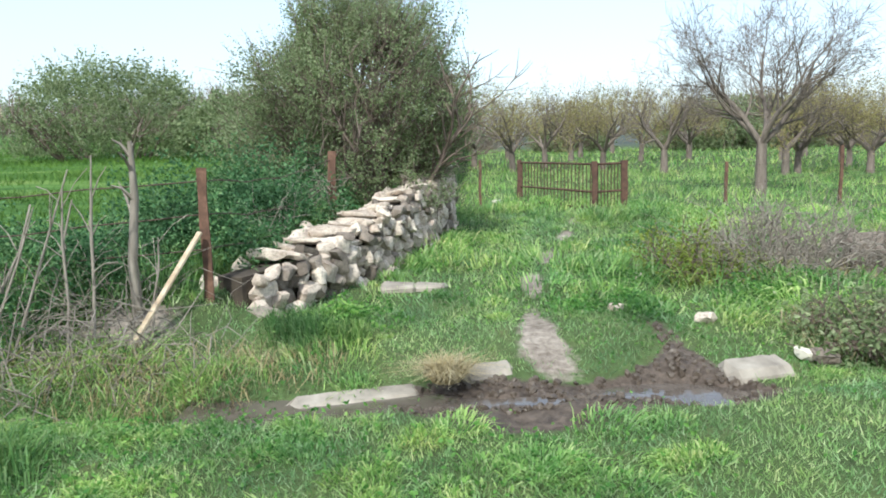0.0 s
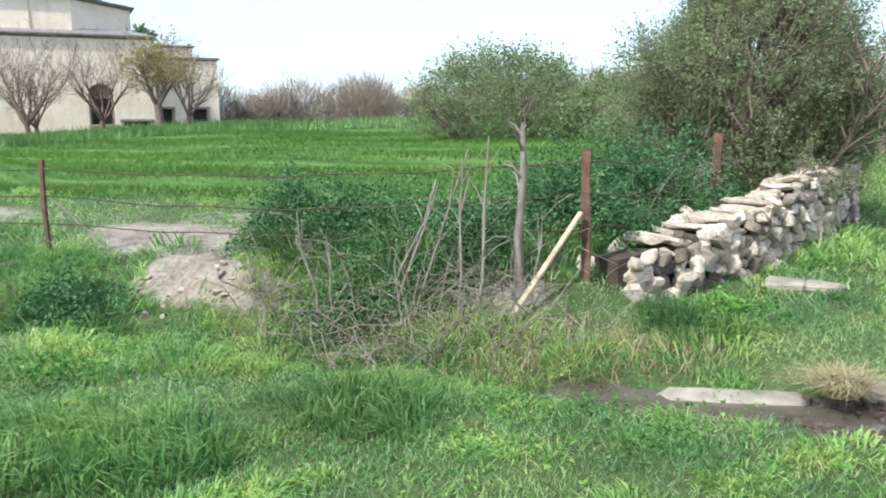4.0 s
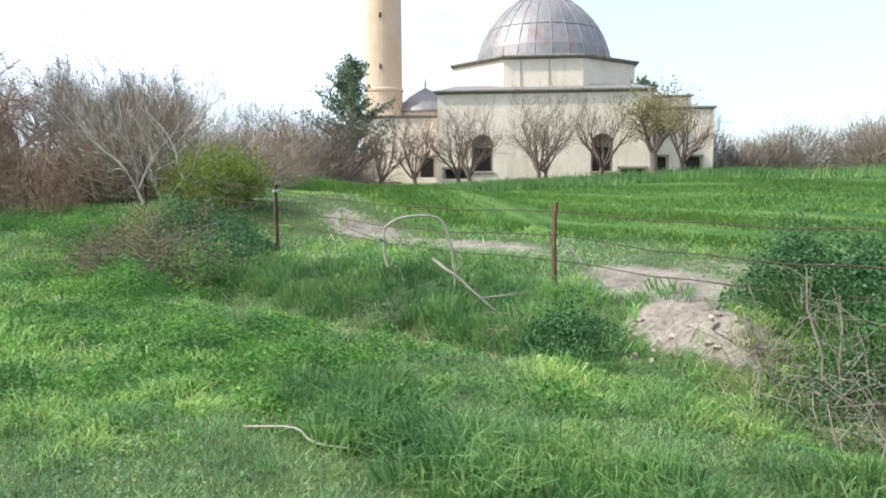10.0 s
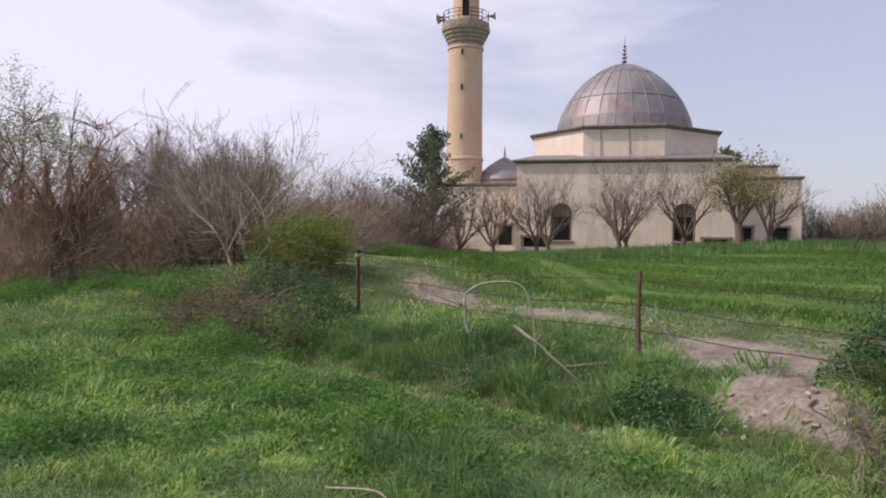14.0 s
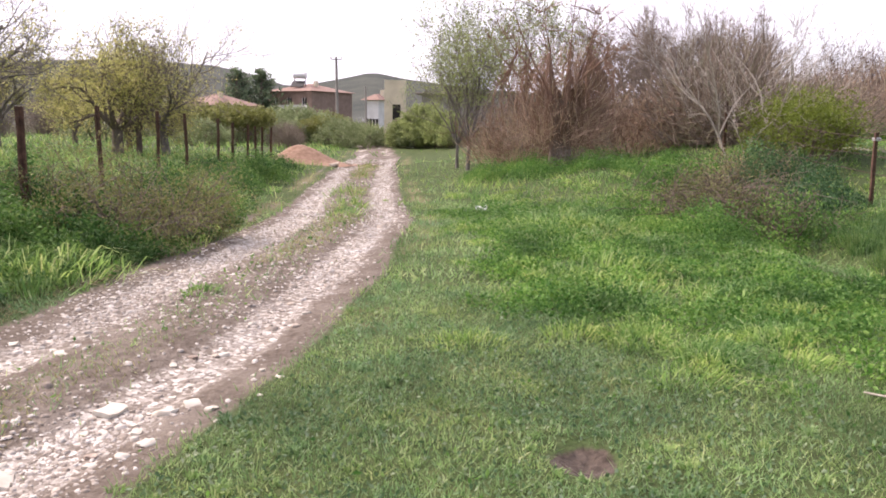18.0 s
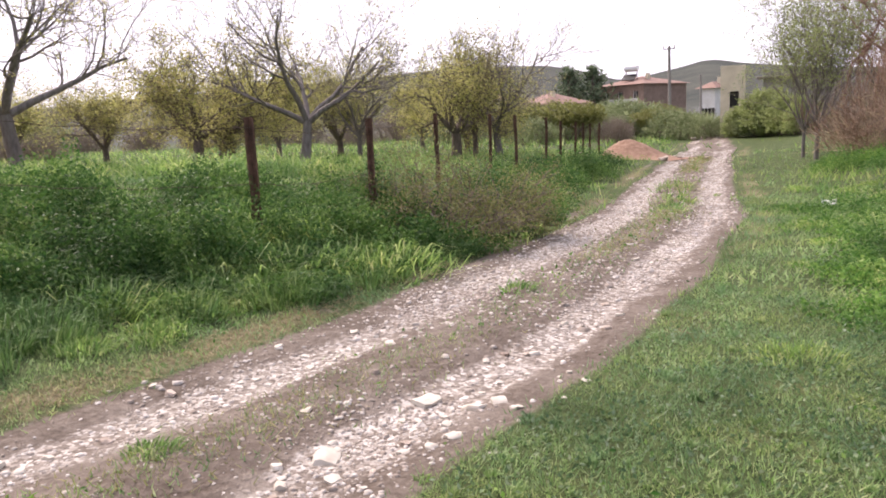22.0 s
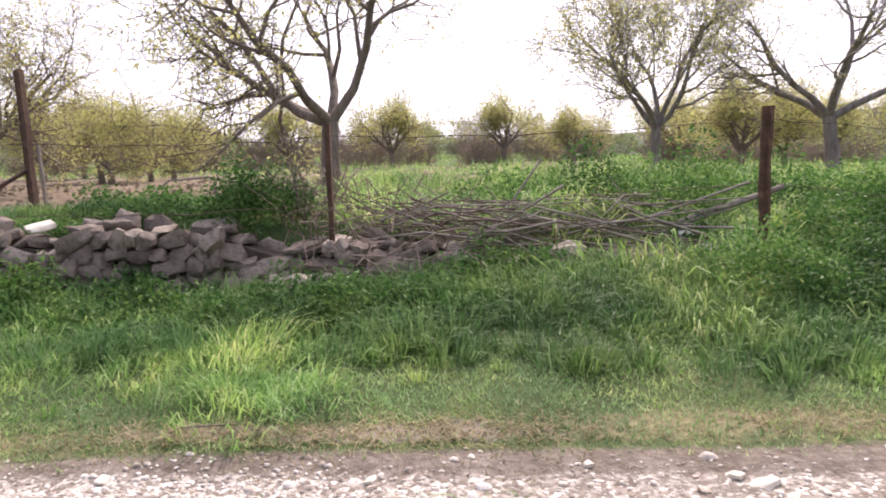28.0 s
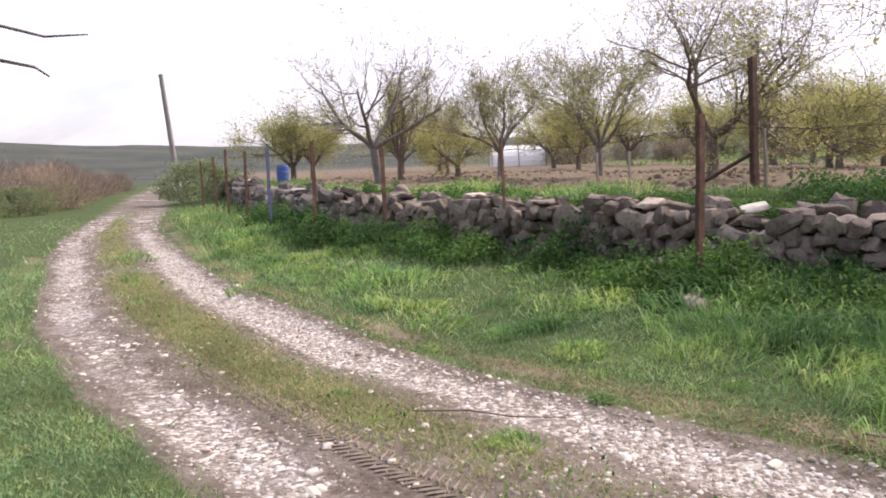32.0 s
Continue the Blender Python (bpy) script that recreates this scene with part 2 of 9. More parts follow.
M_GROUND = ground_material()
M_GRASS = leaf_material("grass_blades", (0.123, 0.241, 0.073), (0.185, 0.342, 0.101), (0.258, 0.431, 0.140), (0.347, 0.504, 0.202), (0.470, 0.538, 0.302), share=0.45, warm=0.3, clump=1.0)
M_TURF = leaf_material("turf_blades", (0.140, 0.252, 0.101), (0.202, 0.347, 0.146), (0.274, 0.426, 0.202), (0.414, 0.515, 0.314), patch=0.6, share=0.45, warm=0.45, clump=0.7)
M_CROWN = leaf_material("crown_grass", (0.188, 0.213, 0.081), (0.275, 0.294, 0.119), (0.388, 0.375, 0.175), (0.500, 0.450, 0.250), patch=0.8, share=0.4)
M_RANK = leaf_material("long_grass", (0.062, 0.145, 0.046), (0.106, 0.216, 0.070), (0.158, 0.286, 0.101), (0.246, 0.352, 0.167), share=0.42, warm=0.3, clump=0.8)
M_MOWN = leaf_material("cropped_grass", (0.076, 0.146, 0.070), (0.130, 0.227, 0.108), (0.194, 0.308, 0.151), (0.356, 0.432, 0.302), clump=0.6)
M_CROP = leaf_material("field_blades", (0.055, 0.125, 0.025), (0.085, 0.175, 0.035), (0.12, 0.22, 0.05), patch=0.12, warm=0.5, clump=0.5)
M_WEED = leaf_material("weed_leaves", (0.030, 0.082, 0.034), (0.055, 0.135, 0.052), (0.095, 0.195, 0.08), (0.17, 0.27, 0.13), patch=1.5, share=0.3, clump=0.6)
M_WEEDBRIGHT = leaf_material("bright_weed_leaves", (0.052, 0.150, 0.033), (0.091, 0.221, 0.047), (0.150, 0.305, 0.072), (0.234, 0.377, 0.111), patch=1.2, share=0.4, clump=0.7)
M_WEEDBANK = leaf_material("bank_weed_leaves", (0.036, 0.100, 0.026), (0.062, 0.150, 0.036), (0.100, 0.205, 0.055), (0.165, 0.265, 0.090), patch=1.2, share=0.4, clump=0.8)
M_DRY = leaf_material("dry_grass", (0.30, 0.24, 0.12), (0.40, 0.33, 0.18), (0.24, 0.20, 0.12), (0.46, 0.40, 0.26), share=0.2, rough=0.8)
M_OLIVE = leaf_material("shrub_leaves", (0.13, 0.18, 0.08), (0.20, 0.255, 0.12), (0.27, 0.33, 0.165), (0.37, 0.40, 0.24), patch=0.9, share=0.55)
M_BUD = leaf_material("spring_leaves", (0.36, 0.37, 0.11), (0.46, 0.45, 0.17), (0.54, 0.50, 0.24), (0.33, 0.38, 0.11), patch=0.6, share=0.6)
M_BUDWARM = leaf_material("warm_spring_leaves", (0.24, 0.205, 0.08), (0.32, 0.275, 0.12), (0.38, 0.32, 0.15), (0.26, 0.26, 0.095), patch=0.4, share=0.5)
M_YELLOWBUSH = leaf_material("olive_yellow_leaves", (0.15, 0.17, 0.05), (0.21, 0.23, 0.07), (0.27, 0.27, 0.10), patch=0.8, share=0.4)
M_DEADLEAF = leaf_material("fine_brown_twigs", (0.165, 0.128, 0.103), (0.235, 0.187, 0.15), (0.31, 0.255, 0.205), (0.25, 0.235, 0.145), patch=0.5, share=0.2, rough=0.85)
M_REDTWIG = leaf_material("fine_red_twigs", (0.260, 0.176, 0.130), (0.364, 0.260, 0.195), (0.468, 0.345, 0.260), (0.403, 0.345, 0.208), patch=0.5, share=0.25, rough=0.85)
M_BRAMBLE = leaf_material("bramble_leaves", (0.165, 0.175, 0.062), (0.22, 0.235, 0.085), (0.27, 0.255, 0.115), (0.18, 0.225, 0.065), patch=1.2, share=0.35)
M_LIME = leaf_material("lime_leaves", (0.12, 0.165, 0.025), (0.18, 0.235, 0.042), (0.25, 0.29, 0.07), patch=0.8, share=0.4)
M_WILLOW = leaf_material("willow_leaves", (0.27, 0.34, 0.125), (0.36, 0.41, 0.18), (0.24, 0.31, 0.105), patch=0.8, share=0.5)
M_NEEDLE = leaf_material("pine_needles", (0.09, 0.135, 0.08), (0.15, 0.205, 0.12), (0.22, 0.285, 0.17), patch=0.9, share=0.4)
M_BARK = bark_material("bark", (0.098, 0.078, 0.066), (0.235, 0.195, 0.163))
M_BARKGREY = bark_material("grey_bark", (0.12, 0.105, 0.095), (0.27, 0.245, 0.22))
M_TWIG = bark_material("brown_twigs", (0.115, 0.088, 0.072), (0.235, 0.182, 0.15))
M_TWIGDARK = bark_material("dark_red_twigs", (0.11, 0.077, 0.063), (0.21, 0.152, 0.124))
M_BLEACHED = bark_material("bleached_wood", (0.28, 0.245, 0.205), (0.46, 0.415, 0.355))
M_TWIGDULL = bark_material("dull_red_twigs", (0.165, 0.132, 0.11), (0.30, 0.245, 0.205))
M_TWIGRED = bark_material("reddish_twigs", (0.15, 0.09, 0.064), (0.32, 0.205, 0.15))
M_STICK = bark_material("dead_wood", (0.17, 0.145, 0.12), (0.33, 0.29, 0.245))
M_LIMESTONE = stone_material("pale_fieldstone", (0.30, 0.235, 0.19), (0.52, 0.415, 0.335), (0.72, 0.61, 0.51))
M_BASALT = stone_material("dark_fieldstone", (0.10, 0.08, 0.065), (0.182, 0.146, 0.119), (0.335, 0.28, 0.23), own=0.35)
M_ROCK = simple("white_rock", (0.46, 0.41, 0.335), (0.72, 0.67, 0.575), 9, 0.85, bump=0.6)


def pebble_material():
    n = Nodes("pebbles", 0.85, 0.3)
    c = n.ramp(n.island(), (0, (0.24, 0.20, 0.16)), (0.3, (0.39, 0.345, 0.295)), (0.65, (0.54, 0.50, 0.44)), (1, (0.73, 0.69, 0.63)))
    return n.color(n.mix(n.ramp(n.noise(40), (0.4, 0.4), (0.65, 0.0)), c, (0.2, 0.16, 0.13))).m


def rust_material():
    n = Nodes("rusted_iron", 0.85, 0.3, 0.15)
    f, g = n.noise(9, 6, 0.7), n.noise(60, 3)
    c = n.ramp(f, (0.3, (0.06, 0.036, 0.027)), (0.55, (0.14, 0.078, 0.054)), (0.75, (0.25, 0.145, 0.10)))
    return n.color(c).bump(g, 0.5, 0.004).m


def plaster_material():
    n = Nodes("stained_plaster", 0.9, 0.2)
    f, s, g = n.noise(0.55, 6, 0.65), n.noise(1.1, 6, 0.7, None, (1, 1, 0.18)), n.noise(9, 4)
    c = n.ramp(f, (0.3, (0.70, 0.575, 0.46)), (0.55, (0.79, 0.675, 0.56)), (0.75, (0.83, 0.76, 0.665)))
    c = n.mix(n.ramp(s, (0.50, 0.0), (0.72, 0.55)), c, (0.46, 0.38, 0.30))
    return n.color(n.mix(n.ramp(g, (0.4, 0.15), (0.6, 0.0)), c, (0.35, 0.27, 0.2))).bump(g, 0.3, 0.01).m


def lead_material():
    n = Nodes("lead_sheet", 0.55, 0.4, 0.35)
    f, s = n.noise(0.8, 6, 0.65), n.noise(3, 5, 0.7, None, (1, 1, 0.2))
    c = n.ramp(f, (0.3, (0.19, 0.17, 0.17)), (0.5, (0.27, 0.25, 0.25)), (0.68, (0.25, 0.175, 0.155)))
    return n.color(n.mix(n.ramp(s, (0.5, 0.0), (0.8, 0.45)), c, (0.42, 0.42, 0.44))).bump(s, 0.2, 0.01).m


def ashlar_material():
    n = Nodes("minaret_stone", 0.9, 0.2)
    f, s = n.noise(0.7, 5, 0.6), n.noise(14, 5, 0.65)
    c = n.ramp(f, (0.3, (0.60, 0.42, 0.29)), (0.55, (0.69, 0.51, 0.365)), (0.75, (0.66, 0.54, 0.42)))
    return n.color(n.mix(n.ramp(s, (0.45, 0.25), (0.65, 0.0)), c, (0.40, 0.27, 0.18))).bump(s, 0.4, 0.012).m


def water_material():
    n = Nodes("muddy_water", 0.06, 0.5)
    f = n.noise(5, 4)
    return n.color(n.ramp(f, (0.3, (0.07, 0.055, 0.045)), (0.7, (0.12, 0.10, 0.085)))).bump(n.noise(14, 3), 0.12, 0.01).m


M_PEBBLE, M_RUST, M_PLASTER, M_LEAD, M_ASHLAR, M_WATER = pebble_material(), rust_material(), plaster_material(), lead_material(), ashlar_material(), water_material()
M_CONCRETE = simple("weathered_concrete", (0.17, 0.145, 0.12), (0.35, 0.31, 0.26), 5, 0.9, bump=0.5)
M_CORNICE = simple("stained_cornice_stone", (0.16, 0.14, 0.12), (0.30, 0.26, 0.22), 3, 0.9)
M_CORBEL = simple("grey_carved_stone", (0.26, 0.215, 0.165), (0.42, 0.35, 0.27), 4, 0.9)
# near-black colour stands in for unlit interiors behind panes, slits and the door
M_DARK = simple("dark_opening", (0.02, 0.018, 0.016), (0.045, 0.04, 0.035), 3, 0.6)
M_IRON = simple("dark_iron", (0.035, 0.03, 0.03), (0.09, 0.075, 0.065), 20, 0.6, metal=0.6)
M_WIRE = simple("barbed_wire", (0.06, 0.045, 0.035), (0.14, 0.10, 0.075), 30, 0.7, metal=0.4)
M_WHITE = simple("white_render", (0.62, 0.60, 0.56), (0.76, 0.75, 0.72), 1.2, 0.9)
M_CREAM = simple("cream_render", (0.60, 0.52, 0.37), (0.78, 0.69, 0.51), 1.5, 0.9)
M_GREYWALL = simple("grey_rough_wall", (0.24, 0.225, 0.21), (0.40, 0.38, 0.36), 2.5, 0.9, bump=0.6)
M_TILE = simple("clay_roof_tiles", (0.23, 0.145, 0.115), (0.35, 0.235, 0.19), 2.2, 0.85, stretch=(1, 1, 6))
M_POLE = simple("weathered_pole", (0.20, 0.18, 0.16), (0.34, 0.31, 0.28), 8, 0.9, stretch=(1, 1, 0.1))
M_WHITEPLASTIC = simple("white_plastic", (0.70, 0.70, 0.68), (0.82, 0.82, 0.80), 12, 0.5)
M_BLUE = simple("blue_plastic", (0.05, 0.09, 0.28), (0.08, 0.14, 0.38), 8, 0.45)
M_BLACK = simple("black_plastic", (0.015, 0.015, 0.015), (0.04, 0.04, 0.04), 12, 0.5)
M_DIRT = simple("loose_earth", (0.25, 0.205, 0.17), (0.44, 0.385, 0.325), 6, 0.95, bump=0.9)
M_DIRTRED = simple("reddish_earth", (0.22, 0.13, 0.085), (0.38, 0.25, 0.18), 6, 0.95, bump=0.9)

# ---------------------------------------------------------------- mesh helpers
rng = np.random.default_rng(7)


def mesh_from(name, verts, faces, material, smooth=False):
    """A mesh from an array of places and an array of equal-sized faces."""
    verts, faces = np.asarray(verts, np.float32).reshape(-1, 3), np.asarray(faces, np.int32)
    me = bpy.data.meshes.new(name)
    k = faces.shape[1]
    me.vertices.add(len(verts))
    me.vertices.foreach_set("co", verts.ravel())
    me.loops.add(faces.size)
    me.loops.foreach_set("vertex_index", faces.ravel())
    me.polygons.add(len(faces))
    me.polygons.foreach_set("loop_start", np.arange(0, faces.size, k, dtype=np.int32))
    me.polygons.foreach_set("loop_total", np.full(len(faces), k, np.int32))
    me.polygons.foreach_set("use_smooth", np.full(len(faces), smooth))
    me.materials.append(material)
    me.update(calc_edges=True)
    me.validate()
    return me


def hang(ob, parent):
    ob.parent = parent
    return ob


def part(name, bm, material, parent, label="", smooth=False):
    """Links a bmesh, or a finished mesh, as one object under a thing."""
    if isinstance(bm, bmesh.types.BMesh):
        me = bpy.data.meshes.new(name)
        bmesh.ops.recalc_face_normals(bm, faces=bm.faces[:])
        bm.to_mesh(me)
        bm.free()
        me.materials.append(material)
        if smooth:
            me.polygons.foreach_set("use_smooth", np.full(len(me.polygons), True))
    else:
        me = bm
    ob = new(name, me)
    if parent:
        ob.parent = parent
    if label:
        ob["label"] = label
    return ob


def thing(name, place, label, category, group="", turn=0.0):
    ob = new(name)
    ob.empty_display_size = 0.2
    ob.matrix_world = pose(*place, 0, 0, turn)
    return tagged(ob, label, category, group)


def box(bm, size, m=None, bevel=0.0):
    """A box of that size standing on its origin."""
    got = bmesh.ops.create_cube(bm, size=1, matrix=(m or Matrix()) @ Matrix.Translation((0, 0, size[2] / 2)) @ Matrix.Diagonal((*size, 1)))
    if bevel:
        edges = list({e for v in got["verts"] for e in v.link_edges})
        bmesh.ops.bevel(bm, geom=edges, offset=bevel, segments=1, affect="EDGES")
    return got


def turned(bm, profile, steps=24, m=None):
    """A body of revolution about z from (radius, height) pairs."""
    m = m or Matrix()
    rings = []
    for r, z in profile:
        rings.append([bm.verts.new(m @ Vector((r * math.cos(a), r * math.sin(a), z))) for a in (2 * math.pi * k / steps for k in range(steps))])
    for a, b in zip(rings, rings[1:]):
        for k in range(steps):
            bm.faces.new((a[k], a[(k + 1) % steps], b[(k + 1) % steps], b[k]))
    bm.faces.new(rings[0][::-1])
    bm.faces.new(rings[-1])


class Tubes:
    """Collects tapering tubes of quads and makes one mesh of them."""

    def __init__(self, sides=5):
        self.v, self.f, self.sides, self.stem, self.limbs = [], [], sides, None, []

    def add(self, points, radii, sides=None):
        k = sides or self.sides
        pts = [Vector(p) for p in points]
        ref = Vector((0.31, 0.17, 0.93)).normalized()
        base = len(self.v)
        for i, (p, r) in enumerate(zip(pts, radii)):
            way = (pts[min(i + 1, len(pts) - 1)] - pts[max(i - 1, 0)]).normalized()
            side = way.cross(ref)
            if side.length < 0.05:
                side = way.cross(Vector((1, 0, 0)))
            side.normalize()
            up = side.cross(way)
            for j in range(k):
                a = 2 * math.pi * j / k
                q = p + r * (math.cos(a) * side + math.sin(a) * up)
                self.v.append((q.x, q.y, q.z))
        for i in range(len(pts) - 1):
            for j in range(k):
                a, b = base + i * k + j, base + i * k + (j + 1) % k
                self.f.append((a, b, b + k, a + k))

    def mesh(self, name, material, smooth=True):
        return mesh_from(name, self.v, self.f, material, smooth)


# ---------------------------------------------------------------- the lie of the land
def ease(a, b, x):
    t = np.clip((x - a) / (b - a), 0, 1)
    return t * t * (3 - 2 * t)


WAVES = [(w, *rng.uniform(-1, 1, 2), rng.uniform(0, 6.28)) for w in (0.35, 0.5, 0.8, 1.3, 2.1, 3.1, 4.3, 6.0)]


def rolling(x, y, gain=0.6):
    """Smooth unevenness between about -1 and 1."""
    out = 0.0
    for i, (w, a, b, p) in enumerate(WAVES):
        k = math.hypot(a, b)
        out = out + gain ** i * np.sin(w * (a * x + b * y) / k * 2 + p + 1.3 * np.sin(w * 0.7 * (b * x - a * y) / k + i))
    return out * 0.42


ROAD = np.array([(-400, -130), (-90, -28), (-60, -18.6), (-36, -11.0), (-28, -9.0), (-20, -6.8), (-13, -4.75), (-9, -4.1), (-5, -3.6), (0, -3.5), (5, -3.55), (9, -4.1), (14, -5.35), (20, -7.1), (26, -9.3), (35, -12.9), (41, -15.1), (55, -20.6), (77, -30), (400, -165)])
DITCH = np.array([(-60, -9), (-24, -1.4), (-15, 1.5), (-11.6, 2.5), (-8.8, 3.6), (-6, 4.6), (-4, 4.95), (-1.2, 5.1), (0, 5.35), (2, 5.6), (6, 6.1), (60, 12)])
FENCE = np.array([(-60, -5.5), (-24, 1.4), (-14.9, 4.1), (-7.9, 5.6), (-2.25, 6.75), (-1, 7.4), (60, 20)])
WALL_N = np.array([(6.6, -2.15), (7.8, -1.6), (9.4, -1.05), (11.5, -0.65), (13.5, -0.42), (16.5, -0.35), (30, -0.2)])   # y, x


def road_y(x):
    return np.interp(x, ROAD[:, 0], ROAD[:, 1])


def wall_x(y):
    return np.interp(y, WALL_N[:, 0], WALL_N[:, 1])


def south_wall_y(x):
    return road_y(x) + np.interp(x, [-3, 1, 5, 10, 60], [-4.9, -4.85, -5.1, -4.55, -4.4])


def zones(x, y):
    """How far each place belongs to the road, the ruts, the field and so on."""
    z = {}
    wob = rolling(x * 1.4, y * 1.4)
    wide = np.interp(x, [-40, -14, -8, 30], [1.15, 1.2, 1.3, 1.25])
    d = y - road_y(x) + 0.10 * wob
    r = np.abs(d)
    z["d"] = d
    z["road"] = 1 - ease(wide - 0.2, wide + 0.15, r)
    z["rut"] = np.exp(-((r - np.interp(x, [-12, -4, 2, 30], [0.70, 0.66, 0.84, 0.8])) / 0.30) ** 4) * np.clip(0.80 + 0.35 * wob + 0.25 * rolling(x * 3.1 + 7, y * 3.1), 0, 1)
    z["strip"] = np.exp(-(d / 0.28) ** 2)
    yd, yf = np.interp(x, DITCH[:, 0], DITCH[:, 1]), np.interp(x, FENCE[:, 0], FENCE[:, 1])
    z["yd"], z["yf"] = yd, yf
    terrace = np.where(y > 6.6, ease(0.12, -0.12, x - wall_x(y)), ease(-1.0, -2.0, x))
    z["terrace"] = terrace
    s = y - yf
    far_edge = 26 + 0.05 * x
    z["s"] = s
    z["field"] = terrace * ease(3.2, 4.6, s + 0.8 * wob) * (1 - ease(far_edge, far_edge + 1, s)) * ease(-34, -22, x + 0.6 * y)
    bare = np.exp(-((s - 2.6 - 0.03 * (x + 8)) / 0.9) ** 2) * ease(-34, -27, x) * ease(-5.5, -8, x)
    heap = np.exp(-(((x + 5.45 + 0.5 * (y - 5.5)) / 0.78) ** 4 + ((y - 5.5) / 0.36) ** 4))
    corner = np.exp(-(((x + 2.75) / 0.5) ** 2 + ((y - 6.25) / 0.4) ** 2))
    gap = 1.2 * np.exp(-(((x + 7.7 + 0.4 * (y - 6.9)) / 1.6) ** 2 + ((y - 6.9) / 0.95) ** 2)) + np.exp(-(((x + 6.1) / 0.5) ** 2 + ((y - 5.7) / 0.5) ** 2))
    scrape = np.exp(-((y - yd - 0.12) / 0.16) ** 2) * np.clip(1.6 * rolling(x * 2.3, y * 0.4) - 0.1, 0, 1) * ease(-14, -12.5, x) * ease(-3.5, -5, x)
    z["heap"] = heap
    path = np.exp(-((x - np.interp(y, [5, 5.7, 7.1, 8.5, 10.5, 13.8, 16], [0.4, 0.55, 0.6, 0.7, 1.05, 1.85, 2.3])) / np.interp(y, [5, 6, 7, 12], [0.40, 0.20, 0.13, 0.13])) ** 2) * ease(5.2, 5.5, y) * ease(17, 14, y) * np.clip(0.62 + 0.9 * rolling(x * 4.1, y * 4.1), 0, 1)
    z["dirt"] = np.clip(np.maximum.reduce([bare * (0.75 + 0.6 * wob), heap * 1.3, corner, gap * (0.9 + 0.4 * wob), scrape, np.clip(path * 1.2, 0, 1)]), 0, 1) * (y > 1)
    pool = np.exp(-(((x - 0.3) / 0.55) ** 2 + ((y - 5.0) / 0.27) ** 2) ** 2) + 1.3 * np.exp(-(((x - 1.45) / 0.52) ** 2 + ((y - 5.15) / 0.36) ** 2) ** 2) + np.exp(-(((x - 2.0) / 0.6) ** 2 + ((y - 5.18) / 0.14) ** 2) ** 2)
    z["pool"] = np.clip(pool, 0, 1)
    trench = np.exp(-((x - np.interp(y, [5.2, 5.7, 6.5], [1.4, 1.6, 1.5])) / 0.24) ** 2) * ease(6.75, 6.4, y) * ease(4.9, 5.2, y)
    mud = 1.5 * np.exp(-(((x - 0.35) / 0.85) ** 2 + ((y - 4.9) / 0.62) ** 2) ** 2) + 1.5 * np.exp(-(((x - 1.45) / 0.65) ** 2 + ((y - 5.2) / 0.52) ** 2) ** 2) + 1.35 * trench + pool + 0.5 * wob
    ditch = np.exp(-((y - yd + 0.1) / 0.28) ** 2) * ease(-1.9, -0.9, x) * ease(0.4, -0.1, x)
    z["mud"] = np.clip(np.maximum.reduce([(mud - 0.35) * (y > 4), ditch, 1.7 * np.exp(-(((x + 3.98) / 0.17) ** 2 + ((y + 0.43) / 0.14) ** 2))]), 0, 1)
    hole = np.exp(-(((x + 3.98) / 0.17) ** 2 + ((y + 0.43) / 0.14) ** 2))
    z["hole"] = hole
    scar = np.exp(-(((x + 2.7) / 0.8) ** 2 + ((y + 8.45) / 0.35) ** 2)) + 0.9 * np.exp(-(((x + 9.0) / 0.9) ** 2 + ((y + 8.3) / 0.5) ** 2))
    z["dirt"] = np.clip(np.maximum(z["dirt"], scar * (0.8 + 0.5 * wob)), 0, 1)
    verge = np.exp(-((d + 1.48) / 0.20) ** 2) * np.clip(0.55 + 0.8 * rolling(x * 3, y * 3), 0, 1)
    z["verge"] = verge
    z["dirt"] = np.clip(np.maximum(z["dirt"], 0.8 * verge), 0, 1)
    z["plow"] = ease(-6.4, -7.8, d) * ease(1.2, 3.2, x + 0.10 * (y + 20) + wob) * ease(-30, -24, d) * 0.95
    z["plow"] = np.clip(np.maximum(z["plow"], 0.8 * ease(-11.5, -15, d) * ease(-46, -38, d) * ease(-26, -16, x) * (0.65 + 0.5 * wob)), 0, 1)
    z["wet"] = z["road"] * np.clip(0.3 + z["rut"], 0, 1) + z["mud"]
    dist = np.hypot(x, y)
    z["hill"] = ease(75, 160, dist)
    z["edge"] = 0.85 * np.exp(-((r - 1.5) / 0.34) ** 2) * np.clip(0.5 + 0.6 * rolling(x * 2.2, y * 2.2), 0, 1)
    z["mown"] = ease(1.15, 1.45, d) * (1 - ease(2.6, 3.3, y - np.interp(x, [-22, -10.5, -8, -6.2, -4.6, 0, 8], [-7.5, -5.0, -4.0, -3.0, -2.0, -0.7, 0]) + 0.5 * wob))
    return z


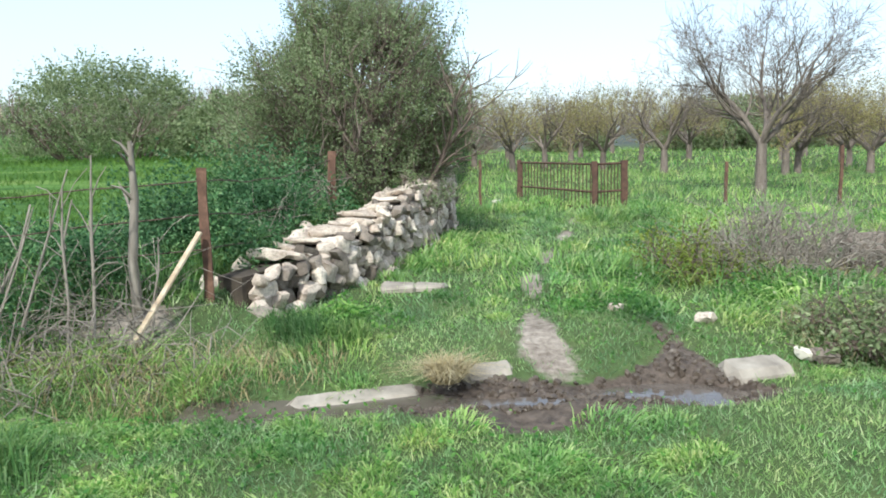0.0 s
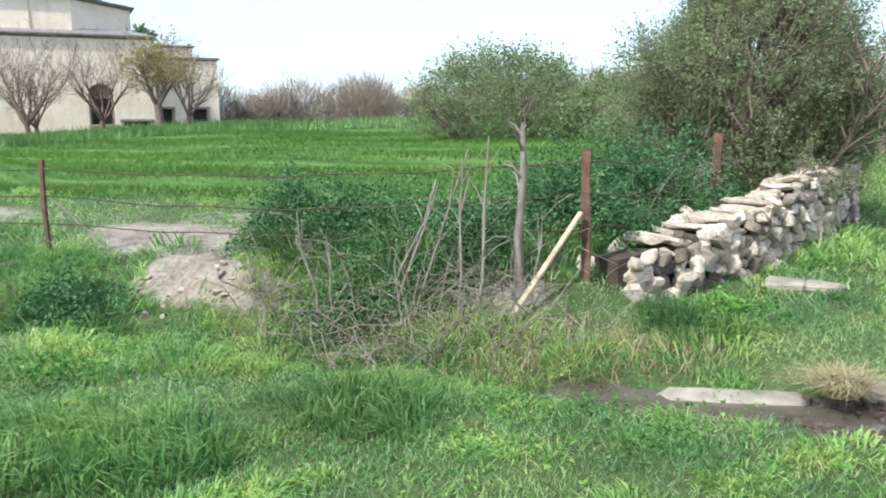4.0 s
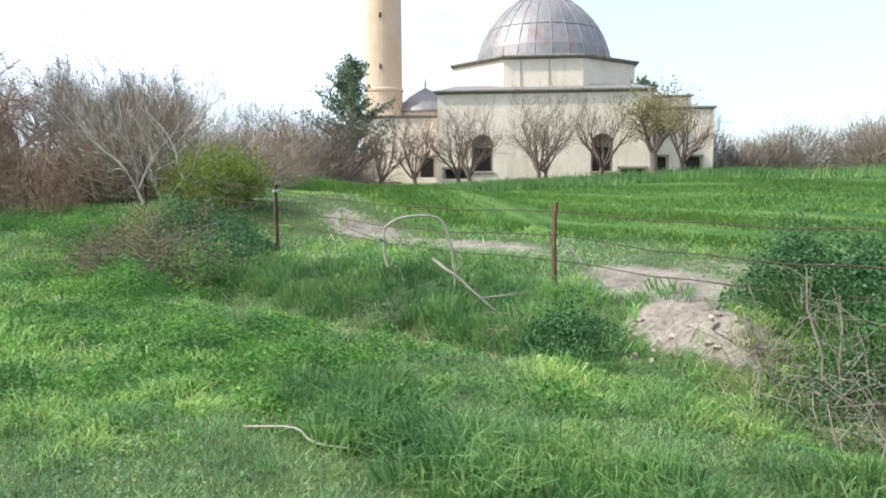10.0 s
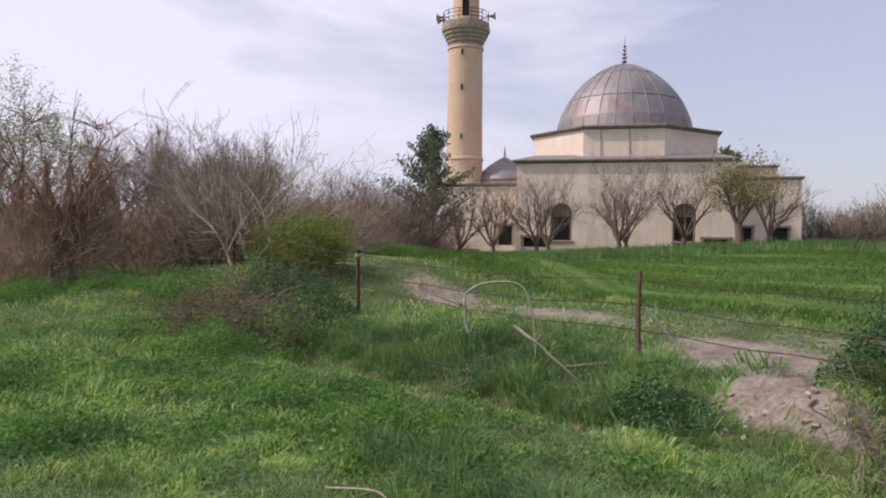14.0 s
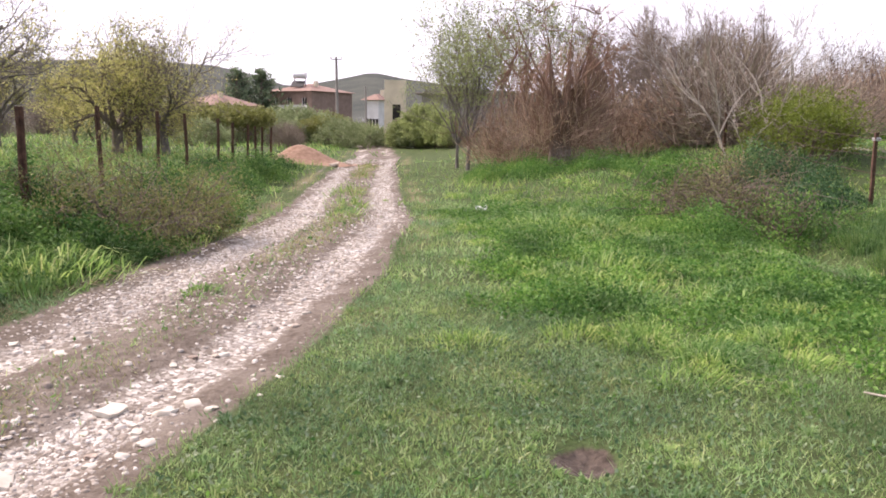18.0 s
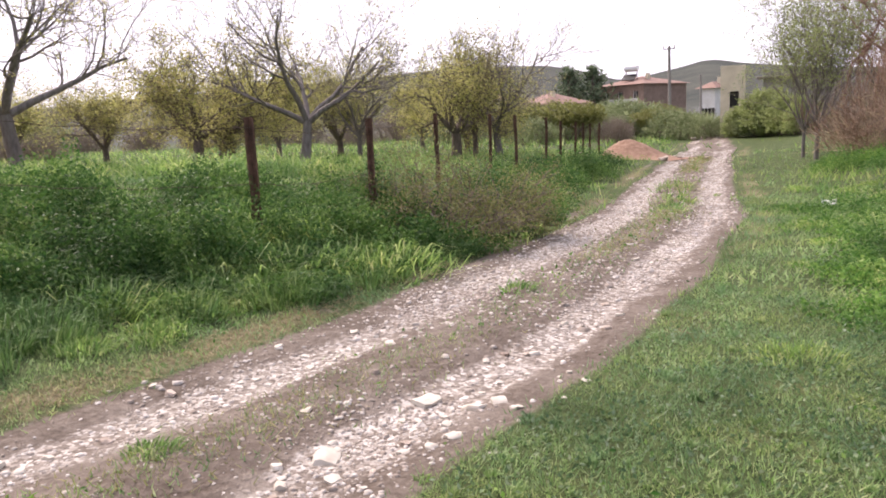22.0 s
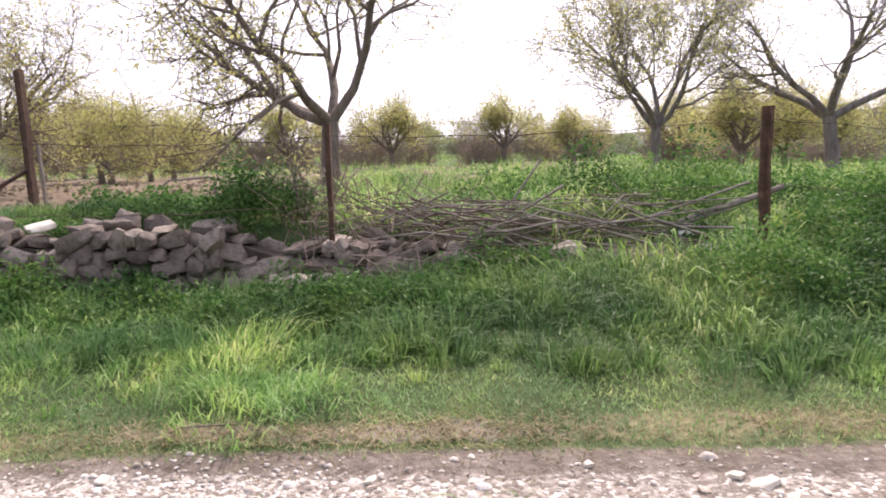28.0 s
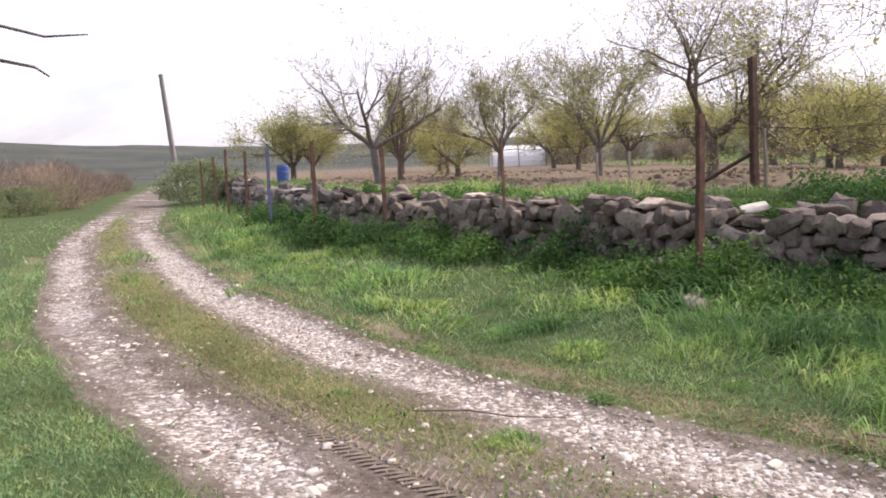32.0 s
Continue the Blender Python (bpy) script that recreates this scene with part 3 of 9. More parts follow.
def land(x, y):
    """Height of the ground."""
    x, y = np.asarray(x, float), np.asarray(y, float)
    z = zones(x, y)
    d, s = z["d"], z["s"]
    bank = np.interp(x, [-45, -24, -12, -8.5, 100], [0.25, 0.4, 0.75, 1, 1])
    step = ease(-0.05, -0.35, y - south_wall_y(x)) * ease(-1.8, 0.6, x)
    slope = np.interp(-d, [0, 1.3, 2.4, 3.6, 4.6, 5.4, 7, 40, 90, 220], [0, 0, 0.13, 0.34, 0.52, 0.80, 0.95, 1.0, 2.0, 4.5])
    walled = np.interp(-d, [0, 1.3, 2.4, 3.6, 4.4, 7, 40, 90, 220], [0, 0, 0.08, 0.18, 0.27, 0.34, 0.40, 1.4, 3.9]) + 0.6 * step
    mixw = ease(-2.2, 0.8, x)
    south = bank * (slope * (1 - mixw) + walled * mixw)
    rise = 0.33 * ease(0.35, 1.0, (y - z["yd"]) / np.maximum(z["yf"] - z["yd"], 0.3)) + 0.055 * np.clip(s, 0, 28) + 0.02 * np.clip(s - 28, 0, 60)
    rise = rise * ease(-60, -30, x) + 0.2 * ease(-30, -60, x)
    low = 0.06 * ease(0.3, 0.9, y - z["yd"]) + 0.008 * np.clip(y - 7, 0, 60)
    north = z["terrace"] * rise + (1 - z["terrace"]) * low
    north = north - np.interp(x, [-30, -14, -10, -5, -2, -0.6, 0.2, 4, 9], [0.05, 0.18, 0.30, 0.28, 0.22, 0.22, 0.11, 0.11, 0.05]) * np.exp(-((y - z["yd"] + 0.12) / 0.40) ** 2)
    up = np.where(d < 0, south, north)
    up = up - 0.045 * z["rut"] * z["road"] + 0.02 * z["strip"] * z["road"]
    up = up + 0.05 * rolling(x * 0.8, y * 0.8) * (1 - 0.8 * z["road"]) * ease(1.5, 6, np.hypot(x, y)) + 0.012 * rolling(x * 5, y * 5)
    up = up + 0.20 * z["heap"] * (1 + 0.9 * rolling(x * 4, y * 4) + 0.5 * rolling(x * 11, y * 11)) - 0.10 * z["hole"] * (1 + 0.6 * rolling(x * 9, y * 9)) + 0.05 * z["plow"] * np.sin(5 * (y + 0.3 * x)) * (1 + 0.6 * rolling(x * 2, y * 2)) - 0.05 * z["mud"] * rolling(x * 6, y * 6) - 0.10 * z["pool"]
    up = up + 0.75 * ease(-14.5, -18.5, x) * ease(2.2, 7.5, d) * ease(13, 9, y) * ease(-60, -40, x)
    far = np.hypot(x, y)
    ang = np.degrees(np.arctan2(-x, y)) % 360          # to the left, from +y
    ridge = np.interp(ang, [0, 20, 60, 85, 95, 101, 107, 112.5, 117.5, 128, 140, 160, 185, 200, 225, 240, 262, 290, 360],
                      [5, 6, 7, 12, 22, 26, 33, 23, 37, 34, 27, 14, 4, 5, 11, 13, 24, 9, 5])
    up = up + ridge * ease(180, 560, far) * (1 + 0.10 * rolling(ang / 3, far / 300)) - 90 * ease(900, 2600, far)
    return up


def height(x, y):
    return float(land(np.array([x]), np.array([y]))[0])


def build_ground():
    def steps(a, b, fine, far=3000.0, grow=1.055):
        out = list(np.arange(a, b, fine))
        up, down, step = [out[-1]], [out[0]], fine
        while up[-1] - b < far:
            step *= grow
            up.append(up[-1] + step)
            down.append(down[-1] - step)
        return np.array(down[:0:-1] + out + up[1:])

    xs, ys = steps(-6.5, 5.5, 0.07), steps(-5.5, 7.2, 0.07)
    gx, gy = np.meshgrid(xs, ys, indexing="ij")
    px, py = gx.ravel(), gy.ravel()
    pz = land(px, py)
    i = np.arange(len(xs) * len(ys)).reshape(len(xs), len(ys))
    faces = np.stack([i[:-1, :-1], i[1:, :-1], i[1:, 1:], i[:-1, 1:]], -1).reshape(-1, 4)
    me = mesh_from("ground", np.stack([px, py, pz], -1), faces, M_GROUND, True)
    z = zones(px, py)
    for key in ("road", "rut", "field", "dirt", "mud", "plow", "wet", "hill", "edge"):
        me.attributes.new(key, "FLOAT", "POINT").data.foreach_set("value", np.clip(z[key], 0, 1).astype(np.float32))
    tagged(new("ground", me), "grassy spring ground with a rutted stony track and bare earth", "ground", kind="structure")


build_ground()


# ---------------------------------------------------------------- grass and weeds
def blades(name, x, y, tall, wide, lean, material, label, z=None):
    """Grass: each blade a bent, pointed strip rooted on the ground."""
    n = len(x)
    z = land(x, y) - 0.01 if z is None else z
    tall = tall * rng.uniform(0.55, 1.25, n)
    turn, bend, face = rng.uniform(0, 2 * np.pi, n), lean * rng.uniform(0.2, 1.4, n), rng.uniform(0, 2 * np.pi, n)
    ux, uy = np.cos(turn), np.sin(turn)
    sx, sy = np.cos(face), np.sin(face)
    w = wide * rng.uniform(0.6, 1.3, n) / 2
    root = np.stack([x, y, z], -1)
    side = np.stack([sx * w, sy * w, 0 * w], -1)
    if wide > 0.02:          # far off: plain pointed blades
        tip = root + np.stack([ux * tall * bend * 0.6, uy * tall * bend * 0.6, tall * 0.9], -1)
        v = np.stack([root - side, root + side, tip], 1).reshape(-1, 3)
        return tagged(new(name, mesh_from(name, v, np.arange(3 * n).reshape(-1, 3), material)), label, "grass", kind="stuff")
    mid = root + np.stack([ux * tall * bend * 0.30, uy * tall * bend * 0.30, tall * 0.55], -1)
    tip = root + np.stack([ux * tall * bend, uy * tall * bend, tall * (1 - 0.35 * np.minimum(bend, 1.2))], -1)
    v = np.stack([root - side, root + side, mid + side * 0.8, mid - side * 0.8, tip], 1).reshape(-1, 3)
    b = np.arange(n)[:, None] * 5
    f = np.concatenate([b + [0, 1, 2], b + [0, 2, 3], b + [3, 2, 4]], 0)
    return tagged(new(name, mesh_from(name, v, f, material)), label, "grass", kind="stuff")


def leaf_quads(points, size, droop=0.3, fold=0.2):
    """Small folded leaves of four corners at the places given."""
    n = len(points)
    p = np.asarray(points, float)
    size = size * rng.uniform(0.6, 1.3, n)[:, None]
    way = rng.normal(size=(n, 3))
    way[:, 2] -= droop
    way /= np.linalg.norm(way, axis=1, keepdims=True)
    side = np.cross(way, rng.normal(size=(n, 3)))
    side /= np.linalg.norm(side, axis=1, keepdims=True) + 1e-9
    up = np.cross(side, way)
    a = p
    b = p + (way * 0.5 + side * 0.28 + up * fold * 0.5) * size
    c = p + way * size
    e = p + (way * 0.5 - side * 0.28 + up * fold * 0.5) * size
    return np.stack([a, b, c, e], 1).reshape(-1, 3), np.arange(4 * n).reshape(-1, 4)


def scatter(n, reach0, reach1, keep, power=1.0):
    """Random places in a ring about the middle of the plan, thinned by keep(x, y, zones)."""
    a = rng.uniform(0, 2 * np.pi, n)
    r = reach0 + (reach1 - reach0) * rng.uniform(0, 1, n) ** power
    x, y = r * np.cos(a) - 0.4, r * np.sin(a) - 0.3
    z = zones(x, y)
    ok = rng.uniform(0, 1, n) < keep(x, y, z)
    return x[ok], y[ok]


def grassy(x, y, z):
    return np.clip(1 - z["road"] * (1 - 0.25 * z["strip"]) - 1.05 * z["dirt"] - 1.5 * z["mud"] - z["hole"] - z["plow"] * 1.1, 0, 1) * ((y > -6.2) | (x < 30))


def spikes(name, x, y, tall, wide, lean, material, label):
    """Short turf: each blade one pointed leaf."""
    n = len(x)
    tall, w = tall * rng.uniform(0.5, 1.4, n), wide * rng.uniform(0.6, 1.4, n) / 2
    a, b = rng.uniform(0, 2 * np.pi, n), rng.uniform(0, 2 * np.pi, n)
    out = tall * lean * rng.uniform(0.1, 1.3, n)
    root = np.stack([x, y, land(x, y) - 0.006], -1)
    side = np.stack([np.cos(a) * w, np.sin(a) * w, 0 * w], -1)
    tip = root + np.stack([np.cos(b) * out, np.sin(b) * out, tall], -1)
    v = np.stack([root - side, root + side, tip], 1).reshape(-1, 3)
    return tagged(new(name, mesh_from(name, v, np.arange(3 * n).reshape(-1, 3), material)), label, "grass", kind="stuff")


def tufts(name, x, y, size, per, wide, material, label, flop=1.0):
    """Grass in clumps: blades fan out from each centre and hang over at their ends. size: a clump's height."""
    k = np.repeat(np.arange(len(x)), per)
    n = len(k)
    s = size[k]
    a, d = rng.uniform(0, 2 * np.pi, n), np.sqrt(rng.uniform(0, 1, n))
    px, py = x[k] + 0.55 * s * d * np.cos(a), y[k] + 0.55 * s * d * np.sin(a)
    comb = rng.uniform(0, 2 * np.pi, len(x))[k]          # each clump is combed one way
    ux, uy = np.cos(a) * d + 0.6 * np.cos(comb) + rng.normal(0, 0.35, n), np.sin(a) * d + 0.6 * np.sin(comb) + rng.normal(0, 0.35, n)
    h = s * rng.uniform(0.55, 1.25, n) * (1 - 0.3 * d * d)
    bend = flop * rng.uniform(0.3, 1.2, n) * 0.75
    root = np.stack([px, py, land(px, py) - 0.01], -1)
    f = rng.uniform(0, 2 * np.pi, n)
    w = wide * rng.uniform(0.6, 1.3, n) / 2
    side = np.stack([np.cos(f) * w, np.sin(f) * w, 0 * w], -1)
    mid = root + np.stack([ux * h * bend * 0.35, uy * h * bend * 0.35, h * 0.62], -1)
    tip = root + np.stack([ux * h * bend, uy * h * bend, h * (1 - 0.38 * np.minimum(bend, 1.3))], -1)
    v = np.stack([root - side, root + side, mid + side * 0.85, mid - side * 0.85, tip], 1).reshape(-1, 3)
    b = np.arange(n)[:, None] * 5
    faces = np.concatenate([b + [0, 1, 2], b + [0, 2, 3], b + [3, 2, 4]], 0)
    return tagged(new(name, mesh_from(name, v, faces, material)), label, "grass", kind="stuff")


def hummocks(name, x, y, wide, tall, per, blade, material, label):
    """Low domes of grass: blades rooted over each dome lean outwards and hang over."""
    k = np.repeat(np.arange(len(x)), per)
    n = len(k)
    a, d = rng.uniform(0, 2 * np.pi, n), np.sqrt(rng.uniform(0, 1, n))
    px, py = x[k] + wide[k] * d * np.cos(a), y[k] + wide[k] * d * np.sin(a)
    comb = rng.uniform(0, 2 * np.pi, len(x))[k]
    ux, uy = 0.9 * np.cos(a) * d + 0.5 * np.cos(comb) + rng.normal(0, 0.45, n), 0.9 * np.sin(a) * d + 0.5 * np.sin(comb) + rng.normal(0, 0.45, n)
    base = land(px, py) - 0.012 + 0.45 * tall[k] * (1 - d * d)
    h = tall[k] * rng.uniform(0.35, 0.95, n)
    root = np.stack([px, py, base], -1)
    f = rng.uniform(0, 2 * np.pi, n)
    w = blade * rng.uniform(0.6, 1.4, n) / 2
    side = np.stack([np.cos(f) * w, np.sin(f) * w, 0 * w], -1)
    mid = root + np.stack([ux * h * 0.45, uy * h * 0.45, h * 0.62], -1)
    tip = root + np.stack([ux * h * 1.15, uy * h * 1.15, h * rng.uniform(0.15, 0.85, n)], -1)
    v = np.stack([root - side, root + side, mid + side * 0.9, mid - side * 0.9, tip], 1).reshape(-1, 3)
    b = np.arange(n)[:, None] * 5
    faces = np.concatenate([b + [0, 1, 2], b + [0, 2, 3], b + [3, 2, 4]], 0)
    return tagged(new(name, mesh_from(name, v, faces, material)), label, "grass", kind="stuff")


def plant_grass():
    lush = lambda x, y: np.clip(0.45 + 1.0 * rolling(x * 1.5, y * 1.5), 0.0, 1.0)   # noqa: E731
    edge = lambda z: 1 - 0.9 * np.exp(-((np.abs(z["d"]) - 1.35) / 0.5) ** 2)        # noqa: E731
    low = lambda x, y, z: grassy(x, y, z) * (1 - z["field"])                         # noqa: E731
    tall_keep = lambda x, y, z: low(x, y, z) * (1 - 0.96 * z["mown"]) * edge(z)      # noqa: E731
    # turf underneath
    for n, r0, r1, tall, wide in ((400000, 0.0, 7.5, 0.045, 0.009), (190000, 7, 16, 0.08, 0.018)):
        x, y = scatter(n, r0, r1, low, 0.75)
        spikes("turf", x, y, tall, wide, 1.1, M_TURF, "short dull green turf of grass and clover")
    # hummocks of long grass with hollows between them
    for n, r0, r1, per, blade, big in ((900, 2.0, 7.4, 190, 0.008, 1.0), (2600, 7.0, 17.5, 80, 0.015, 1.25)):
        x, y = scatter(n, r0, r1, lambda x, y, z: tall_keep(x, y, z) * (0.15 + 0.85 * lush(x, y)), 0.8)
        z = zones(x, y)
        calm = 1 - 0.55 * ease(-3.4, -1.6, x) * ease(5.6, 5.0, y) * (z["d"] > 0)
        tall = big * (0.07 + 0.15 * lush(x, y)) * rng.uniform(0.7, 1.35, len(x)) * np.where(z["d"] < -2.4, 1.45, 1.0) * np.where((x > 1) & (z["d"] < 0), 0.62, 1.0) * np.where((x < -3) & (y < 2.5) & (z["d"] > 0), 0.8, 1.0) * calm
        hummocks("hummock_grass", x, y, tall * rng.uniform(1.1, 2.0, len(x)), tall, per, blade, M_GRASS, "bright green hummocks of soft spring grass hanging over")
    for n, r0, r1, size, per, wide in ((450, 2.2, 7.2, 0.13, 36, 0.0075), (2000, 6.8, 17, 0.17, 24, 0.013)):
        x, y = scatter(n, r0, r1, lambda x, y, z: tall_keep(x, y, z) * (0.25 + 0.75 * lush(x, y)), 0.8)
        z = zones(x, y)
        s = size * (0.55 + 0.75 * lush(x, y)) * rng.uniform(0.6, 1.4, len(x)) * np.where(z["d"] < -2.0, 1.2, 1.0) * (0.5 + 0.5 * edge(z)) * (1 - 0.6 * ease(-3.4, -1.6, x) * ease(5.6, 5.0, y) * (z["d"] > 0))
        tufts("tufted_grass", x, y, s, per, wide, M_GRASS, "bright green tufted spring grass hanging over at the tips", 1.7)
    # small leaves of clover and vetch among the grass
    for n, r0, r1, size, rise in ((120000, 2.0, 8, 0.034, 0.13), (110000, 7.5, 18, 0.055, 0.18)):
        x, y = scatter(n, r0, r1, lambda x, y, z: tall_keep(x, y, z) * np.clip(0.35 + 1.2 * rolling(x * 1.9 + 30, y * 1.9), 0.05, 1), 0.8)
        v, f = leaf_quads(np.stack([x, y, land(x, y) + rise * lush(x, y) * rng.uniform(0.2, 1.1, len(x))], -1), size, -0.2)
        tagged(new("vetch", mesh_from("vetch", v, f, M_WEEDBRIGHT)), "small dark leaves of clover and vetch in the grass", "clover", kind="stuff")
    x, y = scatter(1500, 2.0, 8, lambda x, y, z: low(x, y, z) * z["mown"], 0.8)
    tufts("low_turf", x, y, rng.uniform(0.04, 0.08, len(x)), 36, 0.010, M_TURF, "low tufts in the trampled turf")
    x, y = scatter(150000, 0.3, 9, lambda x, y, z: low(x, y, z) * z["mown"] * np.clip(0.6 + 0.7 * rolling(x * 1.6, y * 1.6), 0.12, 1), 0.8)
    v, f = leaf_quads(np.stack([x, y, land(x, y) + rng.uniform(0.012, 0.055, len(x))], -1), 0.030, -0.2)
    tagged(new("clover", mesh_from("clover", v, f, M_MOWN)), "small clover leaves in the short turf", "clover", kind="stuff")
    for n, r0, r1, tall, wide in ((150000, 14, 34, 0.24, 0.03), (70000, 32, 75, 0.34, 0.08)):
        x, y = scatter(n, r0, r1, tall_keep, 0.8)
        blades("grass", x, y, tall * (0.5 + 0.8 * lush(x, y)), wide, 1.2, M_GRASS, "green uneven spring grass beyond the track")
    x, y = scatter(90000, 8, 34, lambda x, y, z: low(x, y, z) * z["mown"], 0.8)
    spikes("far_turf", x, y, 0.08, 0.03, 1.0, M_TURF, "short turf beside the far track")
    # worn yellowed grass beside and between the ruts
    x, y = scatter(150000, 2.0, 26, lambda x, y, z: (1 - z["road"]) * z["edge"] * (1 - z["mown"] * 0.6), 0.9)
    spikes("verge_grass", x, y, 0.035, 0.012, 1.5, M_CROWN, "short yellowed grass along the edges of the track")
    x = np.concatenate([rng.uniform(-30, 28, 100000), rng.uniform(1, 12, 60000)])
    y = road_y(x) + rng.normal(0.0, 0.19, len(x)) + np.where(x < 0, 0.02, 0.0)
    ok = rng.uniform(0, 1, len(x)) < np.clip(0.35 + 1.1 * rolling(x * 1.1 + 4, y * 2), 0.02, 1) * np.interp(x, [-30, -9, -4, 0, 2.5, 5, 30], [0.9, 0.6, 0.25, 0.2, 0.6, 0.9, 0.9])
    spikes("crown_grass", x[ok], y[ok], 0.035, 0.011, 1.4, M_CROWN, "short yellowed grass along the crown of the track")
    x, y = rng.uniform(-36, 0, 260000), 7 + 30 * rng.uniform(0, 1, 260000) ** 1.3
    rows = np.clip(0.55 + 0.9 * rolling(x * 0.35, (y - 0.18 * x) * 2.2), 0.0, 1)
    ok = rng.uniform(0, 1, len(x)) < zones(x, y)["field"] * (0.15 + 0.85 * rows)
    x, y, rows = x[ok], y[ok], rows[ok]
    spikes("field_crop", x, y, 0.05 + 0.09 * rows, 0.022, 0.9, M_CROP, "young green crop in uneven strips across the field")
    # weeds behind the field
    u = rng.uniform(0, 1, 26000)
    x = np.interp(u, [0, 0.25, 0.5, 0.75, 1], [-33.0, -31.6, -30.2, -28.6, -25.5]) + rng.normal(0, 1.1, len(u))
    y = np.interp(u, [0, 0.25, 0.5, 0.75, 1], [7.5, 11.5, 16.0, 22.0, 29.0]) + rng.normal(0, 0.5, len(u))
    blades("rank_grass", x, y, 0.42, 0.05, 0.6, M_RANK, "rank dark grass before the bare fruit trees")
    x, y = scatter(110000, 22, 60, lambda x, y, z: z["terrace"] * ease(24, 26, z["s"]) * ease(34, 30, z["s"]), 0.9)
    blades("rank_grass", x, y, 0.55, 0.06, 0.5, M_RANK, "rank dark grass along the far edge of the field")


plant_grass()

# ---------------------------------------------------------------- the mosque
def pierced(bm, x0, x1, z0, z1, thick, holes, m=None):
    """An upright wall in the x-z plane, its outer face at y = 0, with square openings through it."""
    m = m or Matrix()
    xs = sorted({x0, x1, *(h[0] for h in holes), *(h[1] for h in holes)})
    zs = sorted({z0, z1, *(h[2] for h in holes), *(h[3] for h in holes)})
    solid = {}
    for i in range(len(xs) - 1):
        for k in range(len(zs) - 1):
            cx, cz = (xs[i] + xs[i + 1]) / 2, (zs[k] + zs[k + 1]) / 2
            solid[i, k] = not any(h[0] < cx < h[1] and h[2] < cz < h[3] for h in holes)

    def quad(*pts):
        bm.faces.new([bm.verts.new(m @ Vector(p)) for p in pts])

    for (i, k), full in solid.items():
        if not full:
            continue
        a, b, c, d = xs[i], xs[i + 1], zs[k], zs[k + 1]
        quad((a, 0, c), (b, 0, c), (b, 0, d), (a, 0, d))
        quad((b, thick, c), (a, thick, c), (a, thick, d), (b, thick, d))
        if not solid.get((i - 1, k)):
            quad((a, thick, c), (a, 0, c), (a, 0, d), (a, thick, d))
        if not solid.get((i + 1, k)):
            quad((b, 0, c), (b, thick, c), (b, thick, d), (b, 0, d))
        if not solid.get((i, k - 1)):
            quad((a, thick, c), (b, thick, c), (b, 0, c), (a, 0, c))
        if not solid.get((i, k + 1)):
            quad((a, 0, d), (b, 0, d), (b, thick, d), (a, thick, d))
    bmesh.ops.remove_doubles(bm, verts=bm.verts[:], dist=0.0005)


def lead_dome(parent, centre, radius, tall, gores, rows, point=0.12):
    """A dome of standing-seam lead: every panel a sheet of its own between raised rolls."""
    def prof(t):
        h = math.sin(t * math.pi / 2)
        r = np.interp(h, [0, 0.18, 0.395, 0.55, 0.67, 0.78, 0.86, 0.93, 0.97, 1.0], [1, 0.965, 0.865, 0.76, 0.65, 0.52, 0.405, 0.27, 0.17, 0.03])
        return radius * float(r), tall * h
    cuts = [0.0] + list(rows) + [0.985]
    for r, (t0, t1) in enumerate(zip(cuts, cuts[1:])):
        bm = bmesh.new()
        half, steps = math.pi / gores * 0.985, 5
        grid = []
        for i in range(steps + 1):
            rr, zz = prof(t0 + (t1 - t0 - 0.006) * i / steps)
            grid.append([bm.verts.new(((rr + 0.012) * math.cos(a), (rr + 0.012) * math.sin(a), zz)) for a in (-half, 0, half)])
        for a, b in zip(grid, grid[1:]):
            for j in range(2):
                bm.faces.new((a[j], a[j + 1], b[j + 1], b[j]))
        me = bpy.data.meshes.new("lead_panel")
        bm.to_mesh(me)
        bm.free()
        me.materials.append(M_LEAD)
        for g in range(gores):
            ob = hang(new("lead_panel", me), parent)
            ob.matrix_basis = pose(*centre, 0, 0, 360 * (g + 0.5) / gores)
    bm = bmesh.new()
    turned(bm, [prof(t) for t in [k / 16 * 0.985 for k in range(17)]], 48, Matrix.Translation(centre))
    part("dome_shell", bm, M_LEAD, parent, smooth=True)
    for g in range(gores):
        a = 2 * math.pi * g / gores
        tb = Tubes(4)
        pts = []
        for k in range(13):
            rr, zz = prof(k / 12 * 0.97)
            pts.append((centre[0] + (rr + 0.02) * math.cos(a), centre[1] + (rr + 0.02) * math.sin(a), centre[2] + zz))
        tb.add(pts, [0.035] * 13)
        part("seam", tb.mesh("seam", M_LEAD), None, parent, "raised lead seam")
    for t in rows:
        rr, zz = prof(t)
        pts = [(centre[0] + (rr + 0.02) * math.cos(a), centre[1] + (rr + 0.02) * math.sin(a), centre[2] + zz) for a in (2 * math.pi * k / 48 for k in range(49))]
        tb = Tubes(4)
        tb.add(pts, [0.028] * 49)
        part("seam", tb.mesh("seam", M_LEAD), None, parent, "raised lead seam")


